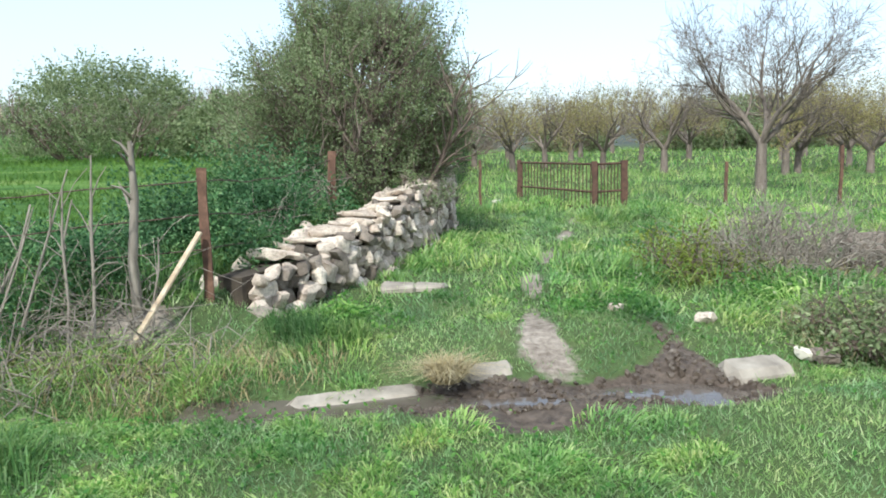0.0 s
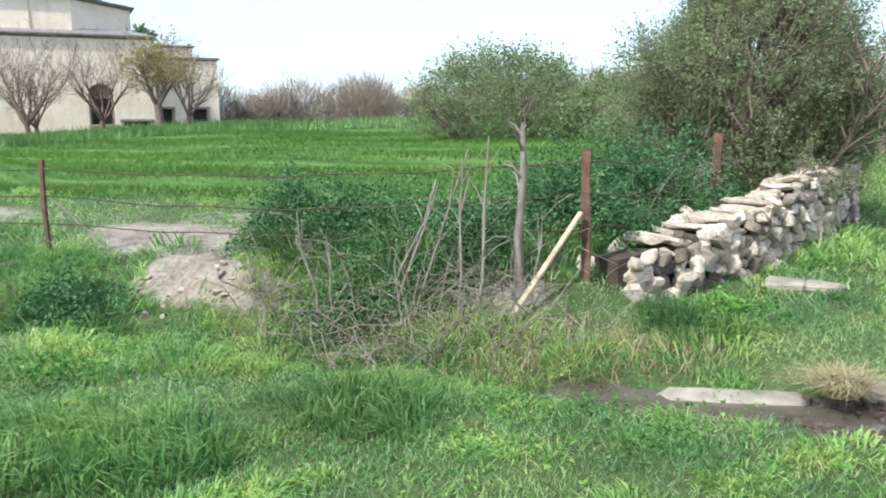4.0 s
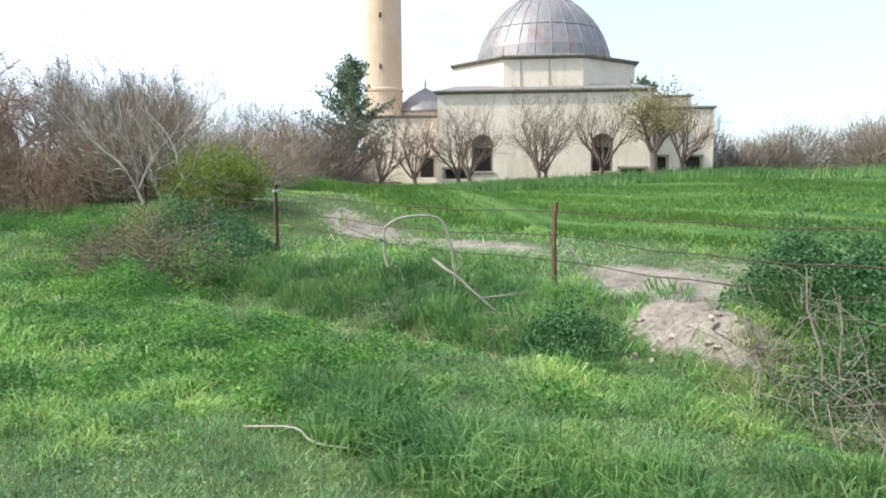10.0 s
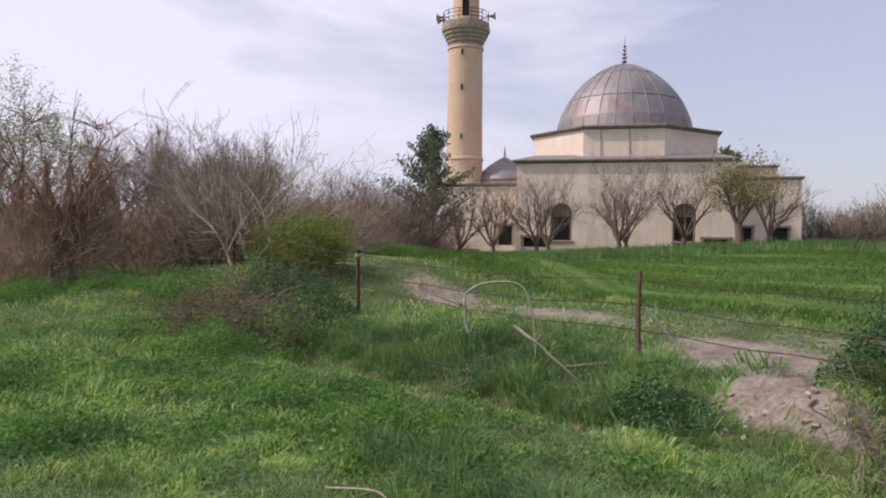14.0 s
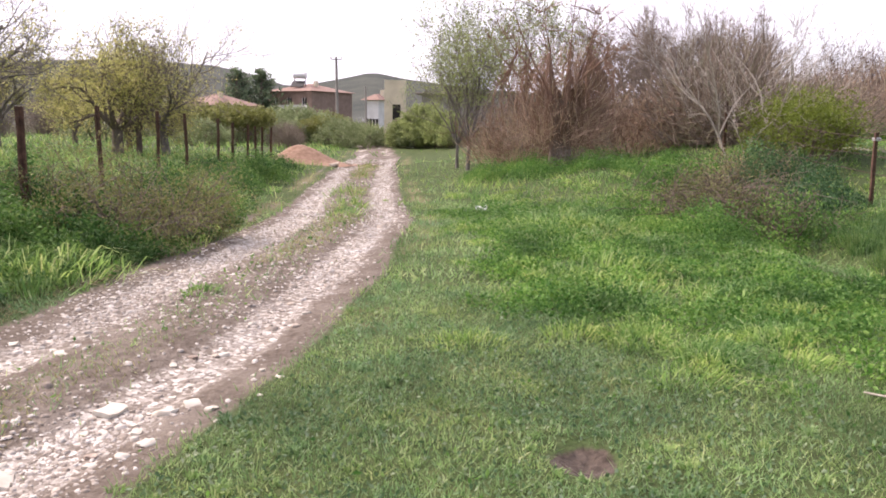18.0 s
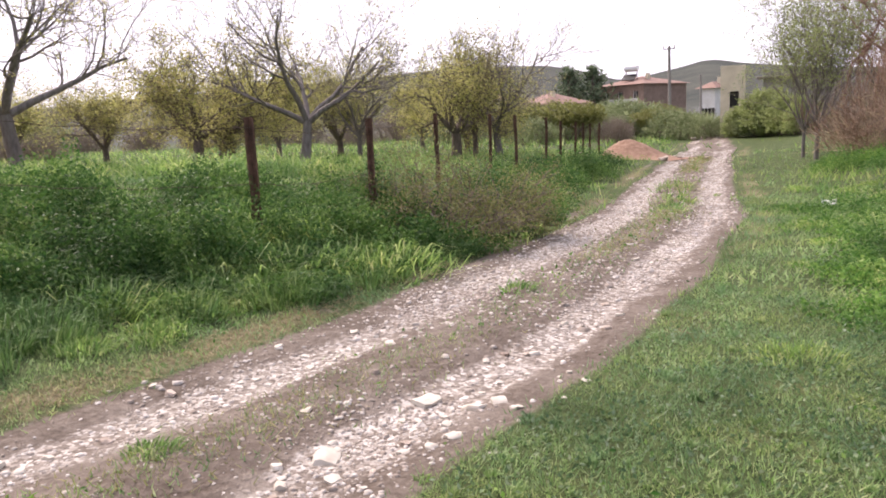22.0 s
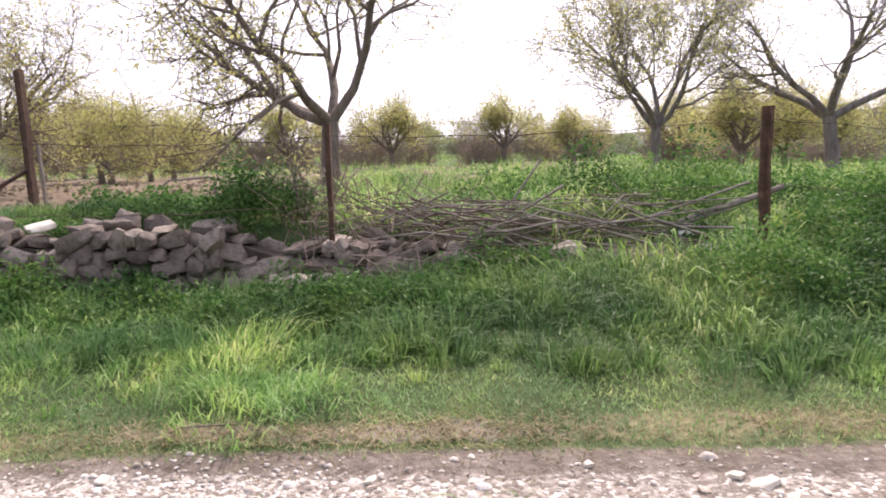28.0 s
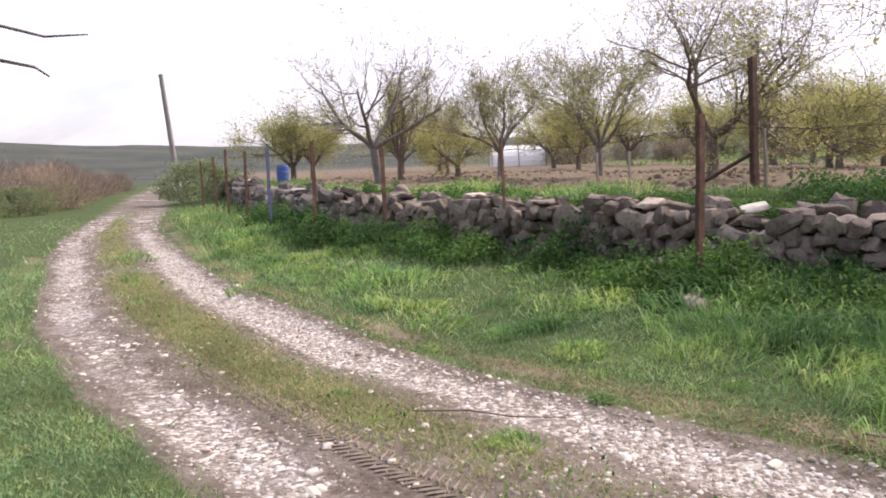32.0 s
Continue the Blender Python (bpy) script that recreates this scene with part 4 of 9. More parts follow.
def finial(parent, place, tall, r):
    bm = bmesh.new()
    prof = [(r * 0.35, 0)]
    n = 5
    for k in range(n):
        z = tall * (0.08 + 0.62 * k / n)
        s = r * (1 - 0.6 * k / n)
        prof += [(r * 0.16, z), (s * 0.8, z + tall * 0.03), (s, z + tall * 0.055), (s * 0.8, z + tall * 0.08), (r * 0.16, z + tall * 0.11)]
    prof += [(r * 0.12, tall * 0.8), (r * 0.05, tall)]
    turned(bm, prof, 10, Matrix.Translation(place))
    return part("finial", bm, M_LEAD, parent, "banded metal finial", True)


def slab_ring(bm, profile, zs):
    """A prism from flat outlines at rising heights."""
    rings = [[bm.verts.new((x, y, z)) for x, y in pts] for pts, z in zip(profile, zs)]
    for a, b in zip(rings, rings[1:]):
        for k in range(len(a)):
            bm.faces.new((a[k], a[(k + 1) % len(a)], b[(k + 1) % len(a)], b[k]))
    bm.faces.new(rings[0][::-1])
    bm.faces.new(rings[-1])


def rect(x0, x1, y0, y1, grow=0.0):
    return [(x0 - grow, y0 - grow), (x1 + grow, y0 - grow), (x1 + grow, y1 + grow), (x0 - grow, y1 + grow)]


def octagon(r, cx, cy):
    return [(cx + r * math.cos(a), cy + r * math.sin(a)) for a in (math.pi / 8 + k * math.pi / 4 for k in range(8))]


def arched_window(parent, x, z0, wide, spring, z1, m=None):
    """A tall niche with an arched head: frame, lunette, sill, grille."""
    win = hang(new("window"), parent)
    win.matrix_basis = pose(x, 0, 0)
    h = wide / 2
    bm = bmesh.new()
    pts = [(h * math.cos(a), spring + (z1 - spring) * math.sin(a)) for a in (math.pi * k / 14 for k in range(15))]
    # spandrels fill the corners over the arch
    for sx in (1, -1):
        arc = [(sx * px, pz) for px, pz in pts[:8]]
        for (ax, az), (bx, bz) in zip(arc, arc[1:]):
            q = [bm.verts.new(v) for v in ((ax, 0.0, az), (sx * h, 0.0, az), (sx * h, 0.0, bz), (bx, 0.0, bz))]
            if abs(ax - sx * h) < 1e-6:
                bm.faces.new(q[1:]) if abs(bx - sx * h) > 1e-6 else None
            else:
                bm.faces.new(q)
    top = [bm.verts.new((px, 0.0, pz)) for px, pz in pts]
    deep = [bm.verts.new((px, 0.4, pz)) for px, pz in pts]
    for k in range(14):
        bm.faces.new((top[k], top[k + 1], deep[k + 1], deep[k]))
    bmesh.ops.delete(bm, geom=[v for v in bm.verts if not v.link_faces], context="VERTS")
    part("arch_head", bm, M_PLASTER, win)
    bm = bmesh.new()
    face = [bm.verts.new((px, 0.3, pz)) for px, pz in pts]
    bm.faces.new(face)
    bmesh.ops.solidify(bm, geom=bm.faces[:], thickness=0.05)
    part("lunette", bm, M_CORBEL, win, "recessed stone lunette")
    bm = bmesh.new()
    zt = spring - 0.05
    for px in (-h + 0.06, h - 0.06):
        box(bm, (0.12, 0.14, zt - z0), Matrix.Translation((px, 0.28, z0)))
    box(bm, (wide, 0.14, 0.14), Matrix.Translation((0, 0.28, zt - 0.1)))
    part("frame", bm, M_CORNICE, win)
    bm = bmesh.new()
    box(bm, (wide + 0.2, 0.2, 0.12), Matrix.Translation((0, 0.02, z0 - 0.12)), 0.015)
    part("sill", bm, M_CORBEL, win)
    bm = bmesh.new()
    box(bm, (wide, 0.04, z1 - z0), Matrix.Translation((0, 0.42, z0)))
    part("pane", bm, M_DARK, win, "near-black pane for the unlit inside behind an iron grille")
    tb = Tubes(5)
    for k in range(5):
        px = -h + wide * (k + 1) / 6
        tb.add([(px, 0.3, z0), (px, 0.3, zt)], [0.018] * 2)
    for k in range(4):
        pz = z0 + (zt - z0) * (k + 1) / 5
        tb.add([(-h, 0.3, pz), (h, 0.3, pz)], [0.018] * 2)
    part("grille", tb.mesh("grille", M_IRON), None, win)


def low_window(parent, x, z0, z1, wide, y=0.0):
    win = hang(new("window"), parent)
    win.matrix_basis = pose(x, y, 0)
    bm = bmesh.new()
    box(bm, (wide, 0.05, z1 - z0), Matrix.Translation((0, 0.3, z0)))
    part("pane", bm, M_DARK, win)
    bm = bmesh.new()
    box(bm, (wide + 0.36, 0.3, 0.15), Matrix.Translation((0, 0.06, z1)), 0.02)
    part("lintel", bm, M_CORNICE, win)
    for px in (-wide / 2 - 0.08, wide / 2 + 0.08):
        bm = bmesh.new()
        box(bm, (0.15, 0.26, z1 - z0), Matrix.Translation((px, 0.07, z0)))
        part("jamb", bm, M_CORBEL, win)


MOSQUE = thing("mosque", (-38.7, 26.4, 1.55), "cream plastered stone mosque with a grey lead dome behind bare trees", "mosque", turn=55.6)
W2 = 6.2
bm = bmesh.new()
HOLES = [(-3.54 - 0.64, -3.54 + 0.64, 0.55, 2.86), (3.44 - 0.64, 3.44 + 0.64, 0.55, 2.86), (-5.75, -4.35, 0.25, 0.8), (4.5, 5.9, 0.25, 0.8)]
pierced(bm, -W2, W2, -0.6, 5.2, 0.5, HOLES)
part("front_wall", bm, M_PLASTER, MOSQUE)
for x in (-W2, W2 - 0.5):
    bm = bmesh.new()
    box(bm, (0.5, 11.9, 5.8), Matrix.Translation((x + 0.25, 0.5 + 5.95, -0.6)))
    part("side_wall", bm, M_PLASTER, MOSQUE)
bm = bmesh.new()
box(bm, (11.4, 0.5, 5.8), Matrix.Translation((0, 12.15, -0.6)))
part("back_wall", bm, M_PLASTER, MOSQUE)
bm = bmesh.new()
slab_ring(bm, [rect(-W2, W2, 0, 12.4, g) for g in (0.0, 0.10, 0.24, 0.24)], (5.2, 5.26, 5.34, 5.42))
part("cornice", bm, M_CORNICE, MOSQUE, "dark stained stone cornice")
bm = bmesh.new()
slab_ring(bm, [rect(-W2, W2, 0, 12.4, 0.18), rect(-5.2, 5.2, 1.0, 11.4)], (5.42, 5.8))
part("roof", bm, M_LEAD, MOSQUE, "low lead roof")
bm = bmesh.new()
slab_ring(bm, [octagon(6.1, 0, 6.2)] * 2, (5.45, 7.25))
part("drum", bm, M_PLASTER, MOSQUE, "octagonal plastered drum")
bm = bmesh.new()
slab_ring(bm, [octagon(r, 0, 6.2) for r in (6.1, 6.2, 6.38, 6.38, 4.6)], (7.25, 7.3, 7.38, 7.46, 7.75))
part("drum_cornice", bm, M_CORNICE, MOSQUE)
lead_dome(MOSQUE, (0, 6.2, 7.6), 4.4, 4.75, 26, (0.30, 0.62))
finial(MOSQUE, (0, 6.2, 12.25), 2.05, 0.2)
for x in (-3.54, 3.44):
    arched_window(MOSQUE, x, 0.67, 1.28, 2.22, 2.86)
low_window(MOSQUE, -5.05, 0.25, 0.8, 1.4)
low_window(MOSQUE, 5.2, 0.25, 0.8, 1.4)
# rain pipe streak boards on the drum joints
for x in (-1.3, 0.35):
    bm = bmesh.new()
    box(bm, (0.05, 0.04, 1.7), Matrix.Translation((x, 6.2 - 5.66, 5.55)))
    part("drum_joint", bm, M_CORBEL, MOSQUE)
# wings to both sides
for x0, x1, y0, y1, top, wins in ((W2 + 0.003, 10.6, 4.5, 15, 4.55, (7.3, 9.4)), (-11.5, -W2 - 0.003, 3.0, 10, 4.1, (-7.3,))):
    bm = bmesh.new()
    pierced(bm, x0, x1, -0.6, top, 0.4, [(x - 0.45, x + 0.45, 0.35, 1.6) for x in wins], Matrix.Translation((0, y0, 0)))
    part("wing_wall", bm, M_PLASTER, MOSQUE)
    bm = bmesh.new()
    box(bm, (x1 - x0, y1 - y0 - 0.4, top + 0.6), Matrix.Translation(((x0 + x1) / 2, (y0 + y1) / 2 + 0.2, -0.6)))
    part("wing", bm, M_PLASTER, MOSQUE)
    bm = bmesh.new()
    slab_ring(bm, [rect(x0 + (0.0 if x0 > 0 else 0.0), x1, y0, y1, g) for g in (0.0, 0.15, 0.15)], (top, top + 0.1, top + 0.2))
    part("wing_cornice", bm, M_CORNICE, MOSQUE)
    for x in wins:
        low_window(MOSQUE, x, 0.35, 1.6, 0.9, y0)
bm = bmesh.new()
box(bm, (2.6, 5, 0.75), Matrix.Translation((8.2, 9, 4.75)))
part("attic", bm, M_PLASTER, MOSQUE)
bm = bmesh.new()
slab_ring(bm, [rect(6.9, 9.5, 6.5, 11.5, g) for g in (0.0, 0.18, 0.18)], (5.5, 5.58, 5.66))
part("attic_cornice", bm, M_CORNICE, MOSQUE)
# small porch dome behind the left wing
bm = bmesh.new()
slab_ring(bm, [octagon(2.1, -8.2, 8.6)] * 2, (4.3, 4.85))
part("porch_drum", bm, M_PLASTER, MOSQUE)
bm = bmesh.new()
turned(bm, [(2.2, 0), (2.15, 0.12), (1.75, 0.6), (1.2, 1.1), (0.6, 1.5), (0.15, 1.75), (0.02, 1.8)], 20, Matrix.Translation((-8.2, 8.6, 4.85)))
part("porch_dome", bm, M_LEAD, MOSQUE, smooth=True)
finial(MOSQUE, (-8.2, 8.6, 6.6), 0.95, 0.12)


M_CAP = simple("blue_grey_lead", (0.16, 0.20, 0.205), (0.27, 0.31, 0.315), 3, 0.6, metal=0.2)


def build_minaret():
    mi = thing("minaret", (-50.9, 21.55, 1.3), "slender buff stone minaret with a balcony and a lead cap", "minaret", turn=50)
    z0 = 1.3
    lv = lambda z: z - z0   # noqa: E731
    bm = bmesh.new()
    prof = [(1.42, -0.3), (1.42, 4.8), (1.30, 5.2), (1.29, lv(7.75)), (1.36, lv(7.8)), (1.36, lv(7.95)), (1.27, lv(8.0)), (1.20, lv(15.5)), (1.27, lv(15.55)), (1.27, lv(15.72)), (1.18, lv(15.75))]
    turned(bm, prof, 28)
    part("shaft", bm, M_ASHLAR, mi)
    bm = bmesh.new()
    turned(bm, [(1.18, lv(15.75)), (1.21, lv(15.95)), (1.30, lv(16.0)), (1.33, lv(16.2)), (1.42, lv(16.25)), (1.46, lv(16.45)), (1.55, lv(16.5)), (1.60, lv(16.72)), (1.68, lv(16.77)), (1.72, lv(17.0)), (1.66, lv(17.03)), (1.66, lv(17.35)), (0.9, lv(17.38))], 16)
    part("balcony", bm, M_CORBEL, mi, "stepped grey stone corbels under the balcony")
    bm = bmesh.new()
    n = 24
    zc = [lv(17.3), lv(17.75), lv(18.85), lv(20.55)]
    rings = [[bm.verts.new((r * math.cos(2 * math.pi * k / n), r * math.sin(2 * math.pi * k / n), z)) for k in range(n)] for r, z in zip((0.95, 0.94, 0.92, 0.89), zc)]
    for i, (a, b) in enumerate(zip(rings, rings[1:])):
        for k in range(n):
            if i == 1 and k in (18, 19):
                continue
            bm.faces.new((a[k], a[(k + 1) % n], b[(k + 1) % n], b[k]))
    part("upper_shaft", bm, M_ASHLAR, mi)
    # plain near-black cylinder paints the dark inside the door; no stair is built
    bm = bmesh.new()
    turned(bm, [(0.72, lv(17.4)), (0.72, lv(19.2))], 12)
    part("stair_core", bm, M_DARK, mi, "near-black core filling the balcony door, coloured as its unlit inside")
    bm = bmesh.new()
    turned(bm, [(0.95, lv(20.5)), (0.99, lv(20.55)), (0.99, lv(20.66)), (0.78, lv(20.95)), (0.42, lv(21.45)), (0.14, lv(21.85)), (0.05, lv(21.95))], 24)
    part("cap", bm, M_CAP, mi, "grey lead cone cap")
    finial(mi, (0, 0, lv(21.85)), 0.62, 0.13)
    tb = Tubes(4)
    for z in (17.62, 17.88, 18.12):
        pts = [(1.62 * math.cos(a), 1.62 * math.sin(a), lv(z)) for a in (2 * math.pi * k / 12 for k in range(13))]
        tb.add(pts, [0.025] * 13)
    part("rail", tb.mesh("rail", M_IRON), None, mi)
    for k in range(12):
        a = 2 * math.pi * k / 12
        tb = Tubes(4)
        tb.add([(1.62 * math.cos(a), 1.62 * math.sin(a), lv(17.3)), (1.62 * math.cos(a), 1.62 * math.sin(a), lv(18.14))], [0.028] * 2)
        part("baluster", tb.mesh("baluster", M_IRON), None, mi)
    # no slits are cut; near-black blocks on the shaft face paint their dark
    for z in (9.2, 12.6, 15.0, 19.6):
        bm = bmesh.new()
        r = 1.26 if z < 15.7 else 0.9
        box(bm, (0.12, 0.1, 0.34), Matrix.Translation((0.15, -r, lv(z))))
        part("slit", bm, M_DARK, mi, "near-black block painted in as a narrow slit window")
    for a in (0.05, 3.1, 3.5):
        sp = part("loudspeaker", horn_mesh(), None, mi, "grey horn loudspeaker")
        sp.matrix_basis = Matrix.Translation((1.66 * math.cos(a), 1.66 * math.sin(a), lv(17.85))) @ Matrix.Rotation(a, 4, "Z") @ Matrix.Rotation(math.pi / 2, 4, "Y")


def horn_mesh():
    bm = bmesh.new()
    turned(bm, [(0.07, -0.12), (0.08, 0.05), (0.10, 0.18), (0.16, 0.32), (0.27, 0.42), (0.25, 0.42), (0.13, 0.30), (0.03, 0.2)], 14)
    me = bpy.data.meshes.new("loudspeaker")
    bm.to_mesh(me)
    bm.free()
    me.materials.append(M_CORBEL)
    return me


build_minaret()


def courtyard_wall():
    a, b = Vector((-42.3, 19.0, 0)), Vector((-47.5, 7.0, 0))
    n = (b - a).normalized()
    wall = thing("courtyard_wall", (a.x, a.y, height(a.x, a.y) - 0.3), "low whitewashed courtyard wall with coping", "wall", turn=math.degrees(math.atan2(n.y, n.x)))
    bm = bmesh.new()
    box(bm, ((b - a).length, 0.3, 1.0), Matrix.Translation(((b - a).length / 2, 0, -0.2)))
    part("wall_body", bm, M_WHITE, wall)
    bm = bmesh.new()
    box(bm, ((b - a).length, 0.4, 0.1), Matrix.Translation(((b - a).length / 2, 0, 0.803)), 0.02)
    part("coping", bm, M_CORBEL, wall)


courtyard_wall()

# ---------------------------------------------------------------- dry-stone walls
def stone_meshes(count, material, seed, flat=1.0):
    """Rough broken field stones about one metre across, to be scaled: blocks cut by slanting planes."""
    out = []
    r = random.Random(seed)
    for _ in range(count):
        bm = bmesh.new()
        bmesh.ops.create_cube(bm, size=1)
        bmesh.ops.subdivide_edges(bm, edges=bm.edges[:], cuts=2, use_grid_fill=True)
        off = Vector((r.uniform(0, 50), r.uniform(0, 50), r.uniform(0, 50)))
        cuts = []
        for _c in range(9):
            way = Vector((r.gauss(0, 1), r.gauss(0, 1), r.gauss(0, 1))).normalized()
            cuts.append((way, r.uniform(0.40, 0.56)))
        for v in bm.verts:
            v.co = v.co.lerp(v.co.normalized() * 0.62, 0.32)
            for way, far in cuts:
                over = v.co.dot(way) - far
                if over > 0:
                    v.co -= way * over
            v.co += noise.noise_vector(v.co * 2.3 + off) * 0.13 + noise.noise_vector(v.co * 6.5 + off) * 0.07
            v.co.z *= flat
        bmesh.ops.recalc_face_normals(bm, faces=bm.faces[:])
        me = bpy.data.meshes.new("stone")
        bm.to_mesh(me)
        bm.free()
        me.materials.append(material)
        me.polygons.foreach_set("use_smooth", np.full(len(me.polygons), True))
        me.set_sharp_from_angle(angle=radians(38))
        out.append(me)
    return out


STONES_PALE, STONES_DARK, STONES_WHITE = stone_meshes(12, M_LIMESTONE, 3), stone_meshes(12, M_BASALT, 4), stone_meshes(6, M_ROCK, 5)


def lay_wall(parent, along, base, top, deep, meshes, size, seed, cap=None, joined=None, front=1, crown=1.0):
    """Courses of stones on the two faces and the crown of a wall. along(s): place and heading at s metres; base(s), top(s): heights."""
    r = random.Random(seed)
    length = along.length
    rest_v, rest_f = [], []

    def put(me, m):
        if joined is None:
            ob = hang(new("stone", me), parent)
            ob.matrix_basis = parent.matrix_world.inverted() @ m
        else:
            b = len(rest_v)
            rest_v.extend([tuple(m @ v.co) for v in me.vertices])
            rest_f.extend([[b + k for k in p.vertices] for p in me.polygons])

    for face in (1, -1):
        z = 0.0
        rough = 1.0 if face == front else 1.7
        while z < 1.6:
            hgt = size * r.uniform(0.6, 0.95) * rough
            s = r.uniform(-0.1, 0.1)
            while s < length:
                wid = size * r.choice((0.6, 0.75, 0.9, 1.1, 1.4, 1.8)) * r.uniform(0.9, 1.1) * rough
                tall = hgt * r.uniform(0.85, 1.35)
                p, head = along(min(max(s + wid / 2, 0.05), length))
                lo, hi = base(s), top(s)
                if lo + z + hgt * 0.6 < hi:
                    side = Vector((math.sin(head), -math.cos(head), 0)) * face
                    c = p + side * (deep / 2 - size * 0.35 + r.uniform(-0.08, 0.06))
                    m = Matrix.Translation((c.x, c.y, lo + z + hgt / 2 + r.uniform(-0.2, 0.2) * hgt)) @ Matrix.Rotation(head, 4, "Z") @ Euler((r.uniform(-0.4, 0.4), r.gauss(0, 0.38), r.uniform(-0.4, 0.4))).to_matrix().to_4x4() @ Matrix.Diagonal((wid * 1.08, size * r.uniform(0.8, 1.1), tall * 1.1, 1))
                    put(r.choice(meshes), m)
                s += wid * 0.97
            z += hgt * 0.93
    s = 0.5
    while s < length:
        wid = size * r.uniform(0.8, 1.9) * min(1.0, 0.55 + 0.25 * s)
        p, head = along(min(s + wid / 2, length))
        m = Matrix.Translation((p.x + r.uniform(-0.05, 0.05), p.y, top(s) + r.uniform(-0.05, 0.04))) @ Matrix.Rotation(head + r.uniform(-0.7, 0.7), 4, "Z") @ Euler((r.uniform(-0.25, 0.25), r.uniform(-0.25, 0.25), 0)).to_matrix().to_4x4() @ Matrix.Diagonal((wid, deep * r.uniform(0.45, 0.8), size * r.uniform(0.35, 0.7), 1))
        if r.random() < crown:
            put(r.choice(cap or meshes), m)
        s += wid * 0.9
    if joined is not None:
        me = mesh_from("stones", [parent.matrix_world.inverted() @ Vector(v) for v in rest_v], rest_f, joined)
        ob = hang(new("stones", me), parent)
        tagged(ob, kind="stuff")


class Along:
    """A polyline walked by its length."""

    def __init__(self, pts):
        self.p = [Vector((x, y, 0)) for x, y in pts]
        self.cum = [0.0]
        for a, b in zip(self.p, self.p[1:]):
            self.cum.append(self.cum[-1] + (b - a).length)
        self.length = self.cum[-1]

    def __call__(self, s):
        s = min(max(s, 0), self.length - 1e-4)
        k = max(i for i in range(len(self.p) - 1) if self.cum[i] <= s)
        a, b = self.p[k], self.p[k + 1]
        way = b - a
        return a + way * ((s - self.cum[k]) / way.length), math.atan2(way.y, way.x)


def core_strip(parent, along, base, top, deep, material, n=40):
    """The packed earth and rubble inside a wall, just behind its faces."""
    bm = bmesh.new()
    rings = []
    for k in range(n + 1):
        s = along.length * k / n
        p, head = along(s)
        side = Vector((math.sin(head), -math.cos(head), 0)) * (deep / 2 - 0.07)
        lo, hi = base(s) - 0.3, top(s) - 0.06
        inv = parent.matrix_world.inverted()
        rings.append([bm.verts.new(inv @ Vector((q.x, q.y, z))) for q, z in ((p + side, lo), (p + side, hi), (p - side, hi), (p - side, lo))])
    for a, b in zip(rings, rings[1:]):
        for j in range(4):
            bm.faces.new((a[j], a[(j + 1) % 4], b[(j + 1) % 4], b[j]))
    bm.faces.new(rings[0])
    bm.faces.new(rings[-1][::-1])
    part("wall_core", bm, material, parent, "packed earth between the stones")


def foot(along, dx, dy):
    """The height of the ground beside a wall, by the length walked."""
    ss = np.linspace(0, along.length, 60)
    pts = [along(v)[0] for v in ss]
    zz = land(np.array([q.x + dx for q in pts]), np.array([q.y + dy for q in pts])) - 0.05
    return lambda s: float(np.interp(s, ss, zz))


def build_walls():
    # pale wall beside the gate path
    al = Along([(-2.1, 6.85), (-1.75, 7.55), (-1.3, 8.7), (-1.0, 9.8), (-0.72, 11.4), (-0.55, 13.2), (-0.5, 14.6)])
    base = foot(al, 0.45, 0)
    top = lambda s: float(np.interp(s, [0, 0.7, 1.6, 3.3, 6.4, 8.6], [0.52, 0.56, 0.72, 0.90, 1.16, 1.2]))    # noqa: E731
    w = thing("stone_wall", (-2.3, 6.62, 0), "pale dry-stone wall with flat capping stones beside a grassy path", "wall")
    core_strip(w, al, base, top, 0.42, M_DARKDIRT)
    lay_wall(w, al, base, top, 0.55, STONES_PALE + STONES_DARK[:3], 0.155, 11, STONES_PALE)
    # dark wall under the orchard
    xs = np.linspace(-1.3, 12.5, 24)
    al2 = Along([(x, float(south_wall_y(x))) for x in xs])
    base2 = foot(al2, 0, 0.5)
    top2 = lambda s: float(np.interp(s, [0, 1.2, 2.2, 3.5, 8, 15], [0.55, 0.72, 0.80, 0.92, 0.97, 0.98])) + 0.06 * math.sin(s * 2.3) + 0.05 * math.sin(s * 5.1)    # noqa: E731
    w2 = thing("stone_wall", (-1.3, float(south_wall_y(-1.3)), 0), "dark weathered dry-stone retaining wall overgrown with grass", "wall")
    core_strip(w2, al2, base2, top2, 0.5, M_DARKDIRT)
    lay_wall(w2, al2, base2, top2, 0.62, STONES_DARK, 0.185, 12, STONES_DARK + STONES_PALE[:1], None, -1, 0.75)
    xs = np.linspace(12.5, 46, 40)
    al3 = Along([(x, float(south_wall_y(x))) for x in xs])
    base3 = foot(al3, 0, 0.5)
    top3 = lambda s: base3(s) + 0.72 + 0.05 * math.sin(s * 1.9)     # noqa: E731
    core_strip(w2, al3, base3, top3, 0.5, M_DARKDIRT)
    lay_wall(w2, al3, base3, top3, 0.62, STONES_DARK, 0.33, 13, None, M_FARSTONE, -1, 0.7)


def far_stone_material():
    n = Nodes("far_fieldstones", 0.9, 0.25)
    c = n.ramp(n.island(), (0, (0.08, 0.068, 0.056)), (0.5, (0.17, 0.145, 0.125)), (1, (0.33, 0.295, 0.26)))
    return n.color(c).bump(n.noise(18, 4), 0.5, 0.02).m


M_FARSTONE = far_stone_material()
